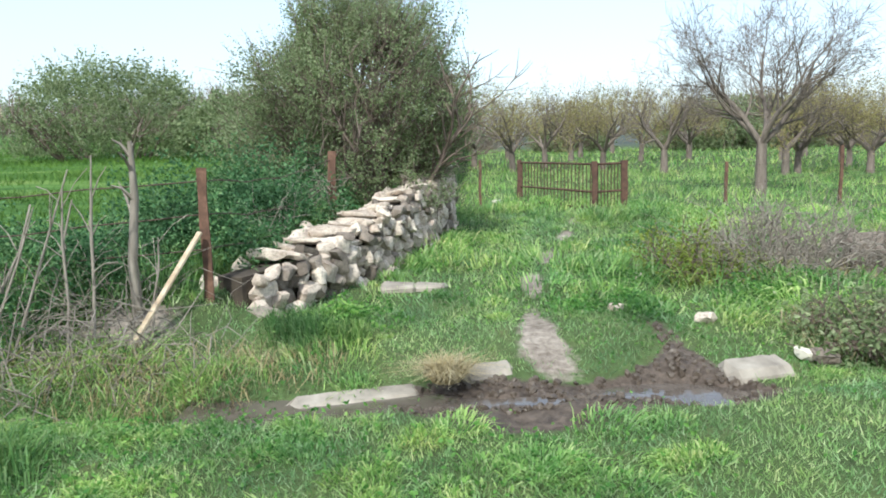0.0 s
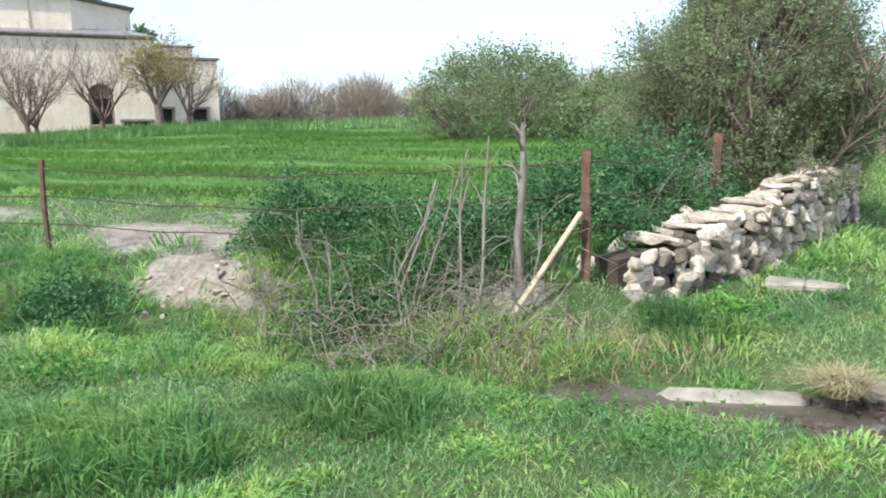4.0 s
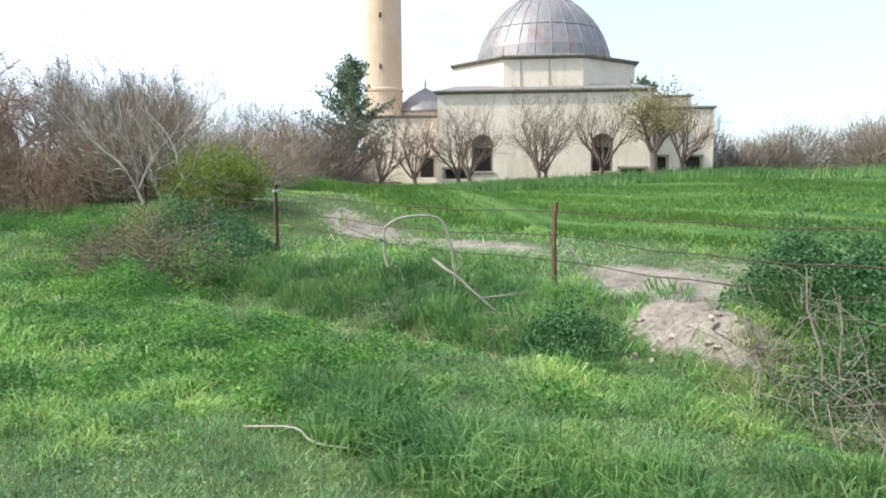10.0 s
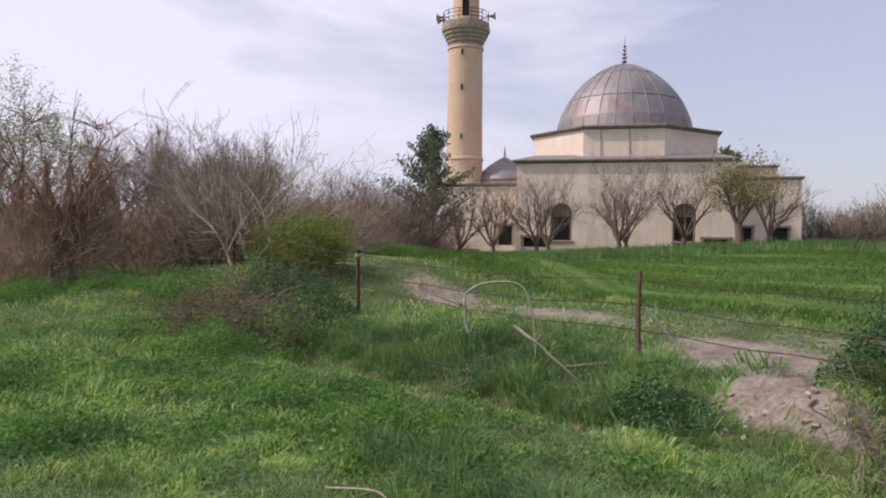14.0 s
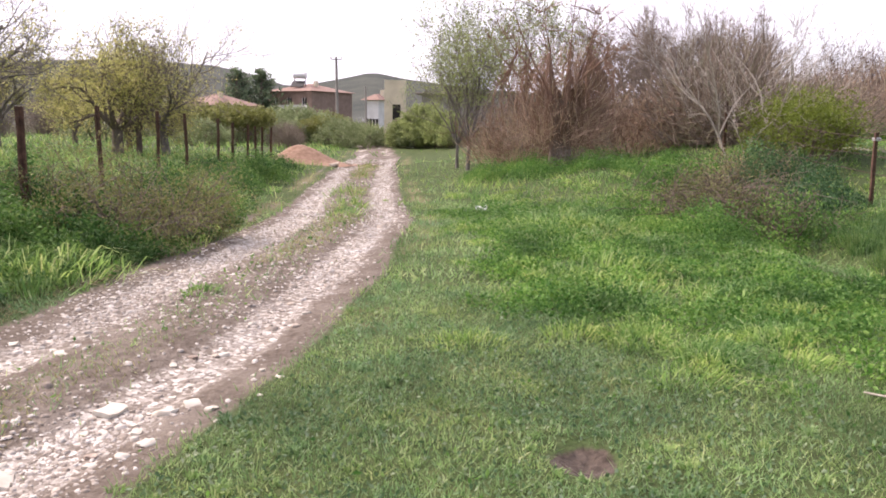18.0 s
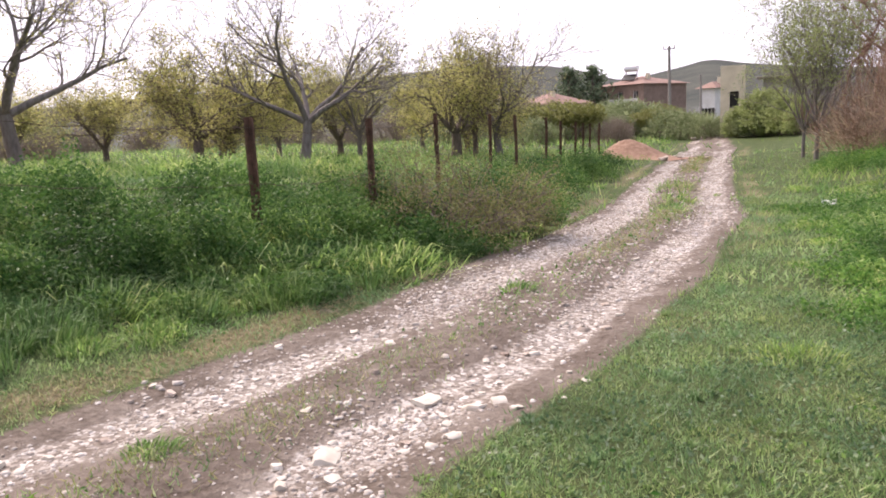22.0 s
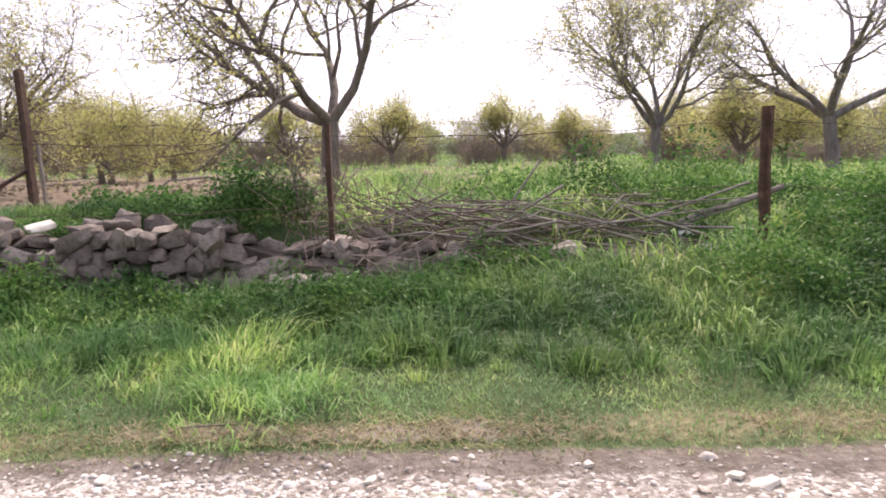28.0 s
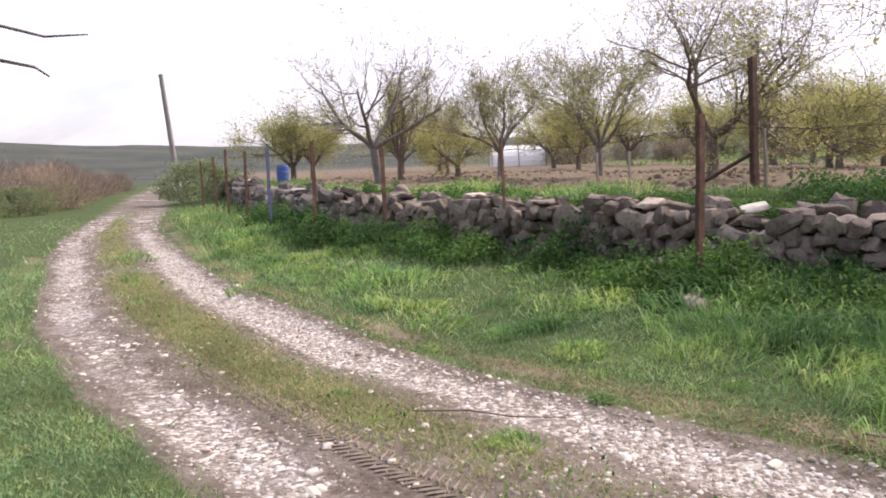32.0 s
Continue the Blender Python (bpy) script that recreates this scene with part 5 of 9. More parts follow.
M_DARKDIRT = simple("dark_packed_earth", (0.035, 0.028, 0.022), (0.085, 0.066, 0.05), 8, 0.95, bump=0.8)
build_walls()


def rock(x, y, size, kind="pale", lift=0.25, seed=0, label="", name="rock", stretch=(1.2, 1.0, 0.65), z=None, group=""):
    meshes = {"pale": STONES_PALE, "dark": STONES_DARK, "white": STONES_WHITE}[kind]
    r = random.Random(seed or int((x * 13 + y * 7) * 100))
    ob = new(name, r.choice(meshes))
    zz = height(x, y) if z is None else z
    ob.matrix_world = Matrix.Translation((x, y, zz + size * stretch[2] * lift)) @ Euler((r.uniform(-0.2, 0.2), r.uniform(-0.2, 0.2), r.uniform(0, 6.28))).to_matrix().to_4x4() @ Matrix.Diagonal((size * stretch[0], size * stretch[1], size * stretch[2], 1))
    return tagged(ob, label or {"pale": "pale weathered field stone half sunk in grass", "dark": "dark weathered field stone", "white": "white limestone rock lying on the track"}[kind], "rock", group)


# ---------------------------------------------------------------- fences
def post(parent, x, y, top, r=0.035, lean=(0.0, 0.0), material=None, sink=0.3, kind="post", z0=None):
    """A rusted angle-iron post with a rough top."""
    zb = (height(x, y) if z0 is None else z0) - sink
    bm = bmesh.new()
    n = 7
    rings = []
    for k in range(n):
        f = k / (n - 1)
        cx, cy, cz = lean[0] * f + 0.006 * math.sin(9 * f + x), lean[1] * f + 0.006 * math.cos(7 * f + y), (top - zb) * f
        w = r * (1 + 0.08 * math.sin(23 * f + x))
        outline = [(-w, -w), (w, -w), (w, -w * 0.55), (-w * 0.5, -w * 0.55), (-w * 0.5, w), (-w, w)]
        rings.append([bm.verts.new((cx + a, cy + b, cz)) for a, b in outline])
    for a, b in zip(rings, rings[1:]):
        for j in range(6):
            bm.faces.new((a[j], a[(j + 1) % 6], b[(j + 1) % 6], b[j]))
    bm.faces.new(rings[0][::-1])
    bm.faces.new(rings[-1])
    ob = part(kind, bm, material or M_RUST, None)
    ob.matrix_world = Matrix.Translation((x, y, zb))
    if parent:
        ob.parent = parent
        ob.matrix_basis = parent.matrix_world.inverted() @ Matrix.Translation((x, y, zb))
    return ob


def wire(parent, a, b, sag=0.08, barbs=True, r=0.006):
    tb = Tubes(4)
    a, b = Vector(a), Vector(b)
    n = 12
    pts = [a.lerp(b, k / n) - Vector((0, 0, sag * 4 * (k / n) * (1 - k / n))) + Vector((0, 0, 0.012 * math.sin(k * 2.1 + a.x))) for k in range(n + 1)]
    tb.add(pts, [r] * (n + 1))
    if barbs:
        length = (b - a).length
        m = int(length / 0.16)
        for k in range(1, m):
            f = k / m * n
            i = int(f)
            p = pts[i].lerp(pts[min(i + 1, n)], f - i)
            for sx in (1, -1):
                q = Vector((0.02 * sx * math.sin(k), 0.02 * sx * math.cos(k), 0.016 * sx))
                tb.add([p - q, p + q], [0.003, 0.0015], 3)
    inv = parent.matrix_world.inverted()
    tb.v = [tuple(inv @ Vector(v)) for v in tb.v]
    return part("wire", tb.mesh("wire", M_WIRE), None, parent)


def build_fences():
    # fence along the field
    f = thing("wire_fence", (-2.2, 6.63, 0), "barbed wire fence on rusted iron posts beside a ditch", "fence")
    line = [(-1.68, 9.85, 1.52, 0.05), (-2.2, 6.63, 1.43, 0.04), (-7.87, 5.49, 1.37, 0.03), (-14.9, 4.06, 1.56, 0.035), (-19.2, 2.2, 2.2, 0.035), (-25.5, 0.6, 2.3, 0.035)]
    for x, y, top, r in line:
        post(f, x, y, top, r, (random.uniform(-0.03, 0.03), random.uniform(-0.03, 0.03)))
    for (x, y, t, _), (u, v, w, _) in zip(line, line[1:]):
        for drop, sag in ((0.10, 0.10), (0.38, 0.14), (0.68, 0.1)):
            wire(f, (x, y, t - drop), (u, v, w - drop), sag)
    # fence along the orchard
    g = thing("wire_fence", (0.55, -8.3, 0), "wire fence on rusted iron posts along the orchard bank", "fence")
    east = [(0.48, -8.25, 1.93, 0.03), (3.45, -7.5, 1.95, 0.045), (7.05, -8.45, 1.84, 0.024), (9.77, -8.35, 1.85, 0.035), (11.58, -8.09, 2.04, 0.035), (15.24, -9.12, 2.03, 0.035), (17.72, -9.74, 2.03, 0.035), (21.1, -10.79, 2.17, 0.035), (24.43, -11.91, 2.02, 0.035), (27.89, -12.9, 1.95, 0.035)]
    west = [(0.48, -8.25, 1.93, 0.03), (-3.85, -8.62, 2.0, 0.045), (-6.50, -7.21, 1.76, 0.04), (-8.80, -7.44, 1.72, 0.035), (-12.3, -8.85, 1.80, 0.03), (-17.43, -10.92, 1.80, 0.03), (-18.63, -10.84, 1.76, 0.03), (-20.76, -11.11, 1.66, 0.03), (-22.73, -11.65, 1.54, 0.03), (-24.72, -12.12, 1.49, 0.03), (-26.2, -12.51, 1.44, 0.03), (-27.66, -12.94, 1.39, 0.03), (-29.15, -13.26, 1.38, 0.03)]
    for row in (east, west[1:]):
        for x, y, top, r in row:
            post(g, x, y, top, r, (random.uniform(-0.04, 0.04), random.uniform(-0.03, 0.03)), M_BLUEPOST if abs(x - 15.24) < 0.1 else None)
    for row in (east, west):
        for (x, y, t, _), (u, v, w, _) in zip(row, row[1:]):
            for drop in (0.12, 0.75):
                wire(g, (x, y, t - drop), (u, v, w - drop), 0.06, abs(x) < 8, 0.0035)
    d = thing("gate_post", (4.95, -11.3, 0), "dark rusted iron post with a diagonal brace", "post")
    post(d, 4.95, -11.3, 2.88, 0.065, (0.06, 0), M_DARKRUST)
    tb = Tubes(5)
    inv = d.matrix_world.inverted()
    tb.add([inv @ Vector((4.98, -11.3, 1.55)), inv @ Vector((6.1, -11.0, height(6.1, -11.0) - 0.05))], [0.03, 0.03])
    part("brace", tb.mesh("brace", M_DARKRUST), None, d)
    for x, y, top in ((5.0, -11.75, 1.9), (7.8, -12.3, 1.65), (8.6, -12.4, 1.65)):
        s = thing("stake", (x, y, 0), "weathered wooden stake in the plowed orchard", "stake", "stakes in the orchard")
        post(s, x, y, top, 0.028, (0.05, 0.0), M_STICK)
    # posts in front of the north orchard
    h = thing("wire_fence", (0.35, 17.1, 0), "old wire fence with thin iron posts in tall grass", "fence")
    line = [(-2.5, 17.6, 1.25), (0.3, 17.3, 1.2), (5.6, 17.2, 1.05), (7.9, 16.9, 1.35), (12.0, 16.2, 1.3), (17.0, 15.0, 1.4)]
    for x, y, top in line:
        post(h, x, y, top, 0.03)
    for (x, y, t), (u, v, w) in zip(line, line[1:]):
        if x != 0.3:
            for drop in (0.12, 0.5):
                wire(h, (x, y, t - drop), (u, v, w - drop), 0.06, False, 0.004)


M_BLUEPOST = simple("faded_blue_paint", (0.06, 0.07, 0.13), (0.12, 0.13, 0.22), 14, 0.7)
M_DARKRUST = simple("dark_rust", (0.05, 0.03, 0.022), (0.13, 0.07, 0.05), 12, 0.8)
build_fences()


def build_gate():
    a, b, c = Vector((1.23, 18.3, 0)), Vector((2.54, 15.75, 0)), Vector((3.2, 16.1, 0))
    top = 1.13
    g = thing("iron_gate", (a.x, a.y, 0), "rusted iron bar gate standing closed in tall grass", "gate")
    inv = g.matrix_world.inverted()
    for p, r in ((a, 0.055), (b, 0.05), (c, 0.06)):
        post(g, p.x, p.y, top + 0.03, r, material=M_DARKRUST, kind="gate_post", sink=0.2)
    for p, q, n in ((a, b, 22), (b, c, 9)):
        leaf = hang(new("leaf"), g)
        for z in (top - 0.03, 0.55, 0.22):
            tb = Tubes(4)
            tb.add([inv @ Vector((p.x, p.y, z)), inv @ Vector((q.x, q.y, z))], [0.022] * 2)
            part("rail", tb.mesh("rail", M_DARKRUST), None, leaf)
        for k in range(1, n):
            s = p.lerp(q, k / n)
            tb = Tubes(5)
            tb.add([inv @ Vector((s.x, s.y, 0.1)), inv @ Vector((s.x, s.y, top - 0.03 + 0.02 * math.sin(k * 5)))], [0.011] * 2)
            part("bar", tb.mesh("bar", M_DARKRUST), None, leaf)


build_gate()


# ---------------------------------------------------------------- irrigation channel
def build_channel():
    pieces = [((-1.25, 5.12), (-0.30, 5.42), 0.26, "cast concrete channel edge, stained and cracked"), ((-0.05, 5.52), (0.32, 5.62), 0.22, "broken concrete channel edge beside the muddy ford"), ((1.80, 5.52), (2.30, 5.66), 0.30, "pale concrete block of the channel edge"), ((-11.45, 1.25), (-10.85, 1.62), 0.3, "broken concrete channel edge in the grass")]
    for (ax, ay), (bx, by), wide, label in pieces:
        a, b = Vector((ax, ay, 0)), Vector((bx, by, 0))
        bm = bmesh.new()
        n = 10
        r = random.Random(int(ax * 10))
        rings = []
        top = -0.02
        for k in range(n + 1):
            f = k / n
            sl = 0.06
            ww = wide * (0.55 if k in (0, n) else 1) * r.uniform(0.94, 1.05)
            x = (b - a).length * f
            t = top + 0.4 * r.uniform(-0.012, 0.012) - (0.05 if k in (0, n) else 0)
            rings.append([bm.verts.new((x, y, z)) for y, z in ((-ww / 2 - sl, -0.32), (-ww / 2, t - 0.05), (-ww / 2 + 0.05, t), (ww / 2 - 0.08, t + 0.03), (ww / 2, t - 0.03), (ww / 2, -0.32))])
        for p, q in zip(rings, rings[1:]):
            for j in range(6):
                bm.faces.new((p[j], p[(j + 1) % 6], q[(j + 1) % 6], q[j]))
        bm.faces.new(rings[0][::-1])
        bm.faces.new(rings[-1])
        ob = part("channel_edge", bm, M_CONCRETE, None)
        ob.matrix_world = pose(ax, ay, (0.03 if ax < -5 else -0.10 if ax < -1 else 0.0), 0, 0, math.degrees(math.atan2(by - ay, bx - ax)))
        tagged(ob, label, "channel edge", "channel edges")
    # standing water in the channel and the ford
    xs, ys = np.meshgrid(np.linspace(-1.9, 3.4, 60), np.linspace(4.3, 6.2, 30), indexing="ij")
    i = np.arange(xs.size).reshape(xs.shape)
    f = np.stack([i[:-1, :-1], i[1:, :-1], i[1:, 1:], i[:-1, 1:]], -1).reshape(-1, 4)
    me = mesh_from("water", np.stack([xs.ravel(), ys.ravel(), np.full(xs.size, -0.135)], -1), f, M_WATER, True)
    tagged(new("water", me), "shallow muddy water in the channel", "water", kind="structure")
    bm = bmesh.new()
    box(bm, (0.36, 0.26, 0.12), None, 0.03)
    for v in bm.verts:
        v.co += noise.noise_vector(v.co * 3) * 0.03
    ob = part("stone_slab", bm, M_CONCRETE, None)
    ob.matrix_world = pose(-0.72, 8.02, height(-0.72, 8.02) - 0.05, 2, 3, 4)
    tagged(ob, "flat pale stone slab lying in the grass", "slab", "slabs by the wall")
    again_slab = new("stone_slab", ob.data)
    again_slab.matrix_world = pose(-0.40, 8.05, height(-0.40, 8.05) - 0.06, -3, 2, -9)
    tagged(again_slab, "flat pale stone slab lying in the grass", "slab", "slabs by the wall")


build_channel()

# ---------------------------------------------------------------- trees and shrubs
def grow(seed, trunk=0.8, r=0.14, limbs=4, long=2.2, levels=3, kids=(5, 5, 4), spread=0.9, rise=0.25, wiggle=0.22, shrink=0.58, lean=(0, 0), fine=0):
    """Branches of a tree standing at the origin. Returns the tubes and the places of its twigs."""
    rd = random.Random(seed)
    tb, tips = Tubes(5), []
    tb.stem, tb.limbs = Tubes(8), []

    def vec():
        return Vector((rd.gauss(0, 1), rd.gauss(0, 1), rd.gauss(0, 1))).normalized()

    def limb(p, way, length, rad, level):
        n = 5 if level == 0 else 4 if level == 1 else 3
        pts, ways = [p.copy()], [way.copy()]
        for k in range(n):
            way = (way + vec() * wiggle + Vector((0, 0, rise * (0.35 if level else 0.15)))).normalized()
            p = p + way * (length / n)
            pts.append(p.copy())
            ways.append(way.copy())
        radii = [max(0.004, rad * (1 - 0.68 * k / n)) for k in range(n + 1)]
        tb.limbs[-1].add(pts, radii, 6 if level == 0 else 4 if level == 1 else 3)
        if level >= levels:
            tips.extend(pts[1:])
            for _ in range(fine):
                q = pts[rd.randrange(1, len(pts))]
                e = q + (way * 0.7 + vec() * 0.8 + Vector((0, 0, 0.1))).normalized() * length * rd.uniform(0.5, 1.0)
                m = q.lerp(e, 0.5) + vec() * length * 0.06
                tb.limbs[-1].add([q, m, e], [0.0055, 0.0045, 0.003], 3)
                tips.extend((m, e))
            return
        if level == levels - 1:
            tips.extend(pts[-2:])
        num = kids[min(level, len(kids) - 1)]
        for k in range(num):
            f = 0.25 + 0.75 * (k + rd.random()) / num
            i = min(int(f * n), n - 1)
            q = pts[i].lerp(pts[i + 1], f * n - i)
            side = vec()
            side = (side - ways[i] * side.dot(ways[i])).normalized()
            child = (ways[i] * rd.uniform(0.55, 1.0) + side * rd.uniform(0.5, 1.0) * spread).normalized()
            limb(q, child, length * shrink * rd.uniform(0.7, 1.25), radii[i] * 0.55, level + 1)

    top = Vector((lean[0], lean[1], trunk))
    tb.stem.add([(0, 0, -0.25), (0.02, 0, 0.06), top * 0.55 + Vector((0.02, 0.01, 0)), top], [r * 1.5, r * 1.15, r, r * 0.92], 8)
    for k in range(limbs):
        a = 2 * math.pi * (k + rd.uniform(-0.25, 0.25)) / limbs
        out = rd.uniform(0.55, 1.1) * spread
        tb.limbs.append(Tubes(5))
        limb(top - Vector((0, 0, 0.05 * rd.random())), Vector((math.cos(a) * out, math.sin(a) * out, rd.uniform(0.7, 1.15))).normalized(), long * rd.uniform(0.8, 1.2), r * 0.62, 0)
    return tb, np.array([tuple(t) for t in tips])


def leafed(tips, per, size, spread=0.12, droop=0.2):
    pts = np.repeat(tips, per, axis=0) + rng.normal(scale=spread, size=(len(tips) * per, 3))
    return leaf_quads(pts, size, droop)


def tree_thing(name, label, category, bark, tb, leaves=None, leaf=None, place=(0, 0, 0), turn=0.0, size=1.0, group="", crown="crown"):
    t = thing(name, place, label, category, group, turn)
    t.scale = (size, size, size)
    if tb.stem:
        if tb.limbs:
            part("trunk", tb.stem.mesh("trunk", bark), None, t)
            for lb in tb.limbs:
                part("limb", lb.mesh("limb", bark), None, t)
        else:
            if category == "tree":
                part("trunk", tb.stem.mesh("trunk", bark), None, t)
            else:
                tagged(part("rootstock", tb.stem.mesh("rootstock", bark), None, t), kind="stuff")
            tagged(part("twig_mass", tb.mesh("twig_mass", bark), None, t), kind="stuff")
    else:
        part("trunk", tb.mesh("trunk", bark), None, t)
    if leaves is not None:
        part(crown, mesh_from(crown, leaves[0], leaves[1], leaf), None, t)
    return t


def again(t, x, y, turn, size, dz=0.0):
    """Another tree of the same make."""
    c = copy_thing(t, Matrix())
    c.scale = (size, size, size)
    c.location, c.rotation_euler = (x, y, height(x, y) + dz), (0, 0, radians(turn))
    return c


def stand(t, x, y, dz=0.0):
    t.location = (x, y, height(x, y) + dz)
    return t


def orchard():
    lab = "old orchard tree with spreading limbs and sparse new yellow-green leaves"
    grp = "orchard trees"
    tb, tips = grow(21, 1.0, 0.13, 5, 2.75, 3, (7, 6, 4), 1.5, 0.10, 0.34, fine=2)
    k1 = stand(tree_thing("orchard_tree", "large old orchard tree with wide dark limbs and sparse yellow-green leaves", "tree", M_BARK, tb, leafed(tips, 2, 0.055, 0.07), M_BUD, turn=20, group=grp, size=1.38), 1.6, -16.4)
    tb, tips = grow(33, 0.9, 0.10, 6, 1.9, 3, (6, 5, 4), 0.95, 0.28, 0.26, fine=3)
    k2 = stand(tree_thing("orchard_tree", lab, "tree", M_BARKGREY, tb, leafed(tips, 2, 0.05, 0.07), M_BUD, turn=70, group=grp, size=1.3), -5.8, -20.0)
    tb, tips = grow(45, 1.0, 0.12, 5, 2.7, 3, (6, 5, 3), 1.05, 0.34, 0.26, lean=(0.15, 0.0), fine=2)
    k3 = stand(tree_thing("orchard_tree", "tall grey-barked orchard tree, still almost bare", "tree", M_BARKGREY, tb, leafed(tips, 1, 0.055, 0.07), M_BUD, turn=10, group=grp, size=1.35), -9.9, -19.4)
    tb, tips = grow(57, 0.6, 0.12, 5, 1.5, 3, (5, 5, 4), 1.15, 0.2, 0.24, fine=3)
    k4 = stand(tree_thing("orchard_tree", "low round orchard tree in yellow-green new leaf", "tree", M_BARK, tb, leafed(tips, 3, 0.055, 0.09), M_BUD, turn=0, group=grp, size=1.4), -16.3, -21.0)
    tb, tips = grow(69, 0.8, 0.10, 6, 1.9, 3, (6, 5, 3), 0.6, 0.5, 0.16, fine=2)
    k5 = stand(tree_thing("orchard_tree", "slim orchard tree with upright bare branches", "tree", M_TWIG, tb, leafed(tips, 1, 0.06, 0.1), M_BUD, turn=0, group=grp), 23.5, -19.0)
    tb, tips = grow(58, 0.6, 0.11, 5, 1.5, 2, (7, 7), 1.1, 0.25, 0.22, fine=4)
    k6 = stand(tree_thing("orchard_tree", "low round orchard tree in yellow-green new leaf", "tree", M_BARK, tb, leafed(tips, 4, 0.075, 0.13), M_BUD, turn=0, group=grp), -10.5, -26.9)
    for t, rows in ((k1, [(9.6, -17.9, 200, 1.0)]),
                    (k2, [(14.3, -19.5, 140, 1.0), (18.8, -19.8, 40, 1.0), (-24.5, -21.5, 250, 1.0)]),
                    (k3, [(-17.3, -17.4, 160, 1.3), (-24.6, -15.0, 250, 1.1), (20.5, -15.9, 60, 1.15)]),
                    (k4, [(-17.8, -21.4, 110, 1.5), (9.5, -24.6, 10, 0.85), (9.2, -27.0, 60, 0.8), (22.0, -20.6, 210, 0.9), (-23.5, -16.1, 15, 1.5)]),
                    (k6, [(9.2, -29.2, 190, 0.85), (-5.5, -30.3, 10, 0.8), (12.5, -42, 90, 1.1), (24, -30, 200, 1.1), (29.5, -18.7, 20, 1.0), (30.7, -18.4, 120, 1.1), (15.3, -31.9, 50, 1.1), (10.6, -26.4, 300, 1.0), (14.4, -33.5, 80, 1.0), (-12.5, -28.3, 140, 1.0), (-12.8, -33, 15, 1.1), (-18, -29, 70, 1.1), (-22, -27, 190, 1.1), (-26, -24, 70, 1.2), (-28, -30, 30, 1.2), (-30, -20, 150, 1.1), (34, -27, 80, 1.2), (38, -33, 180, 1.3), (31, -36, 250, 1.3), (22, -37, 20, 1.3), (18, -46, 120, 1.4), (8, -44, 60, 1.3), (2, -40, 200, 1.2), (-4, -45, 30, 1.3), (-13, -43, 150, 1.3), (-36, -27, 220, 1.2), (27, -38, 30, 1.2), (-20, -40, 80, 1.3)]),
                    (k5, [(-24.4, -15.9, 30, 1.0), (26, -23.5, 120, 0.9)])):
        for x, y, turn, size in rows:
            again(t, x, y, turn, size)
    # the north orchard beyond the gate
    tb, tips = grow(81, 1.25, 0.13, 5, 2.4, 3, (7, 6, 5), 0.85, 0.30, 0.24, fine=2)
    stand(tree_thing("orchard_tree", "tall bare orchard tree with dark twisted limbs", "tree", M_BARK, tb, None, None, turn=40, group=grp), 7.3, 19.8)
    tb, tips = grow(82, 0.9, 0.13, 4, 2.0, 3, (5, 4, 3), 0.85, 0.30, 0.22, fine=2)
    n1 = stand(tree_thing("orchard_tree", "bare orchard tree with thin upright twigs", "tree", M_BARK, tb, None, None, turn=40, group=grp), 7.3, 29.4)
    tb, tips = grow(93, 0.8, 0.13, 5, 1.9, 3, (5, 4, 2), 1.0, 0.24, 0.26, fine=2)
    n2 = stand(tree_thing("orchard_tree", "orchard tree with spreading limbs and warm olive spring leaves", "tree", M_BARK, tb, leafed(tips, 3, 0.075, 0.13), M_BUDWARM, turn=0, group=grp), 1.9, 33.0)
    for x, y, turn, size in ((5.5, 41.7, 60, 1.1), (5.8, 33.6, 130, 1.0), (9.7, 44, 200, 1.1), (12.1, 43.4, 20, 1.1), (17, 36.3, 90, 1.0), (11.7, 28.2, 150, 0.95), (13.8, 27.4, 250, 0.95), (-1, 42, 10, 1.1), (2.5, 48, 90, 1.1), (7.5, 52, 140, 1.2), (14, 50, 230, 1.2), (19, 45, 300, 1.1), (22, 38, 40, 1.0), (-4.5, 47, 80, 1.2), (15.5, 32.5, 330, 0.9), (18.5, 30, 70, 0.9), (28, 42, 170, 1.1), (11, 60, 40, 1.3)):
        again(n2, x, y, turn, size)
    for x, y, turn, size in ((10.9, 27.3, 220, 0.95), (3.6, 36.5, 10, 1.0), (15, 38, 190, 1.1), (0.4, 38, 100, 1.1)):
        again(n1, x, y, turn, size)


orchard()


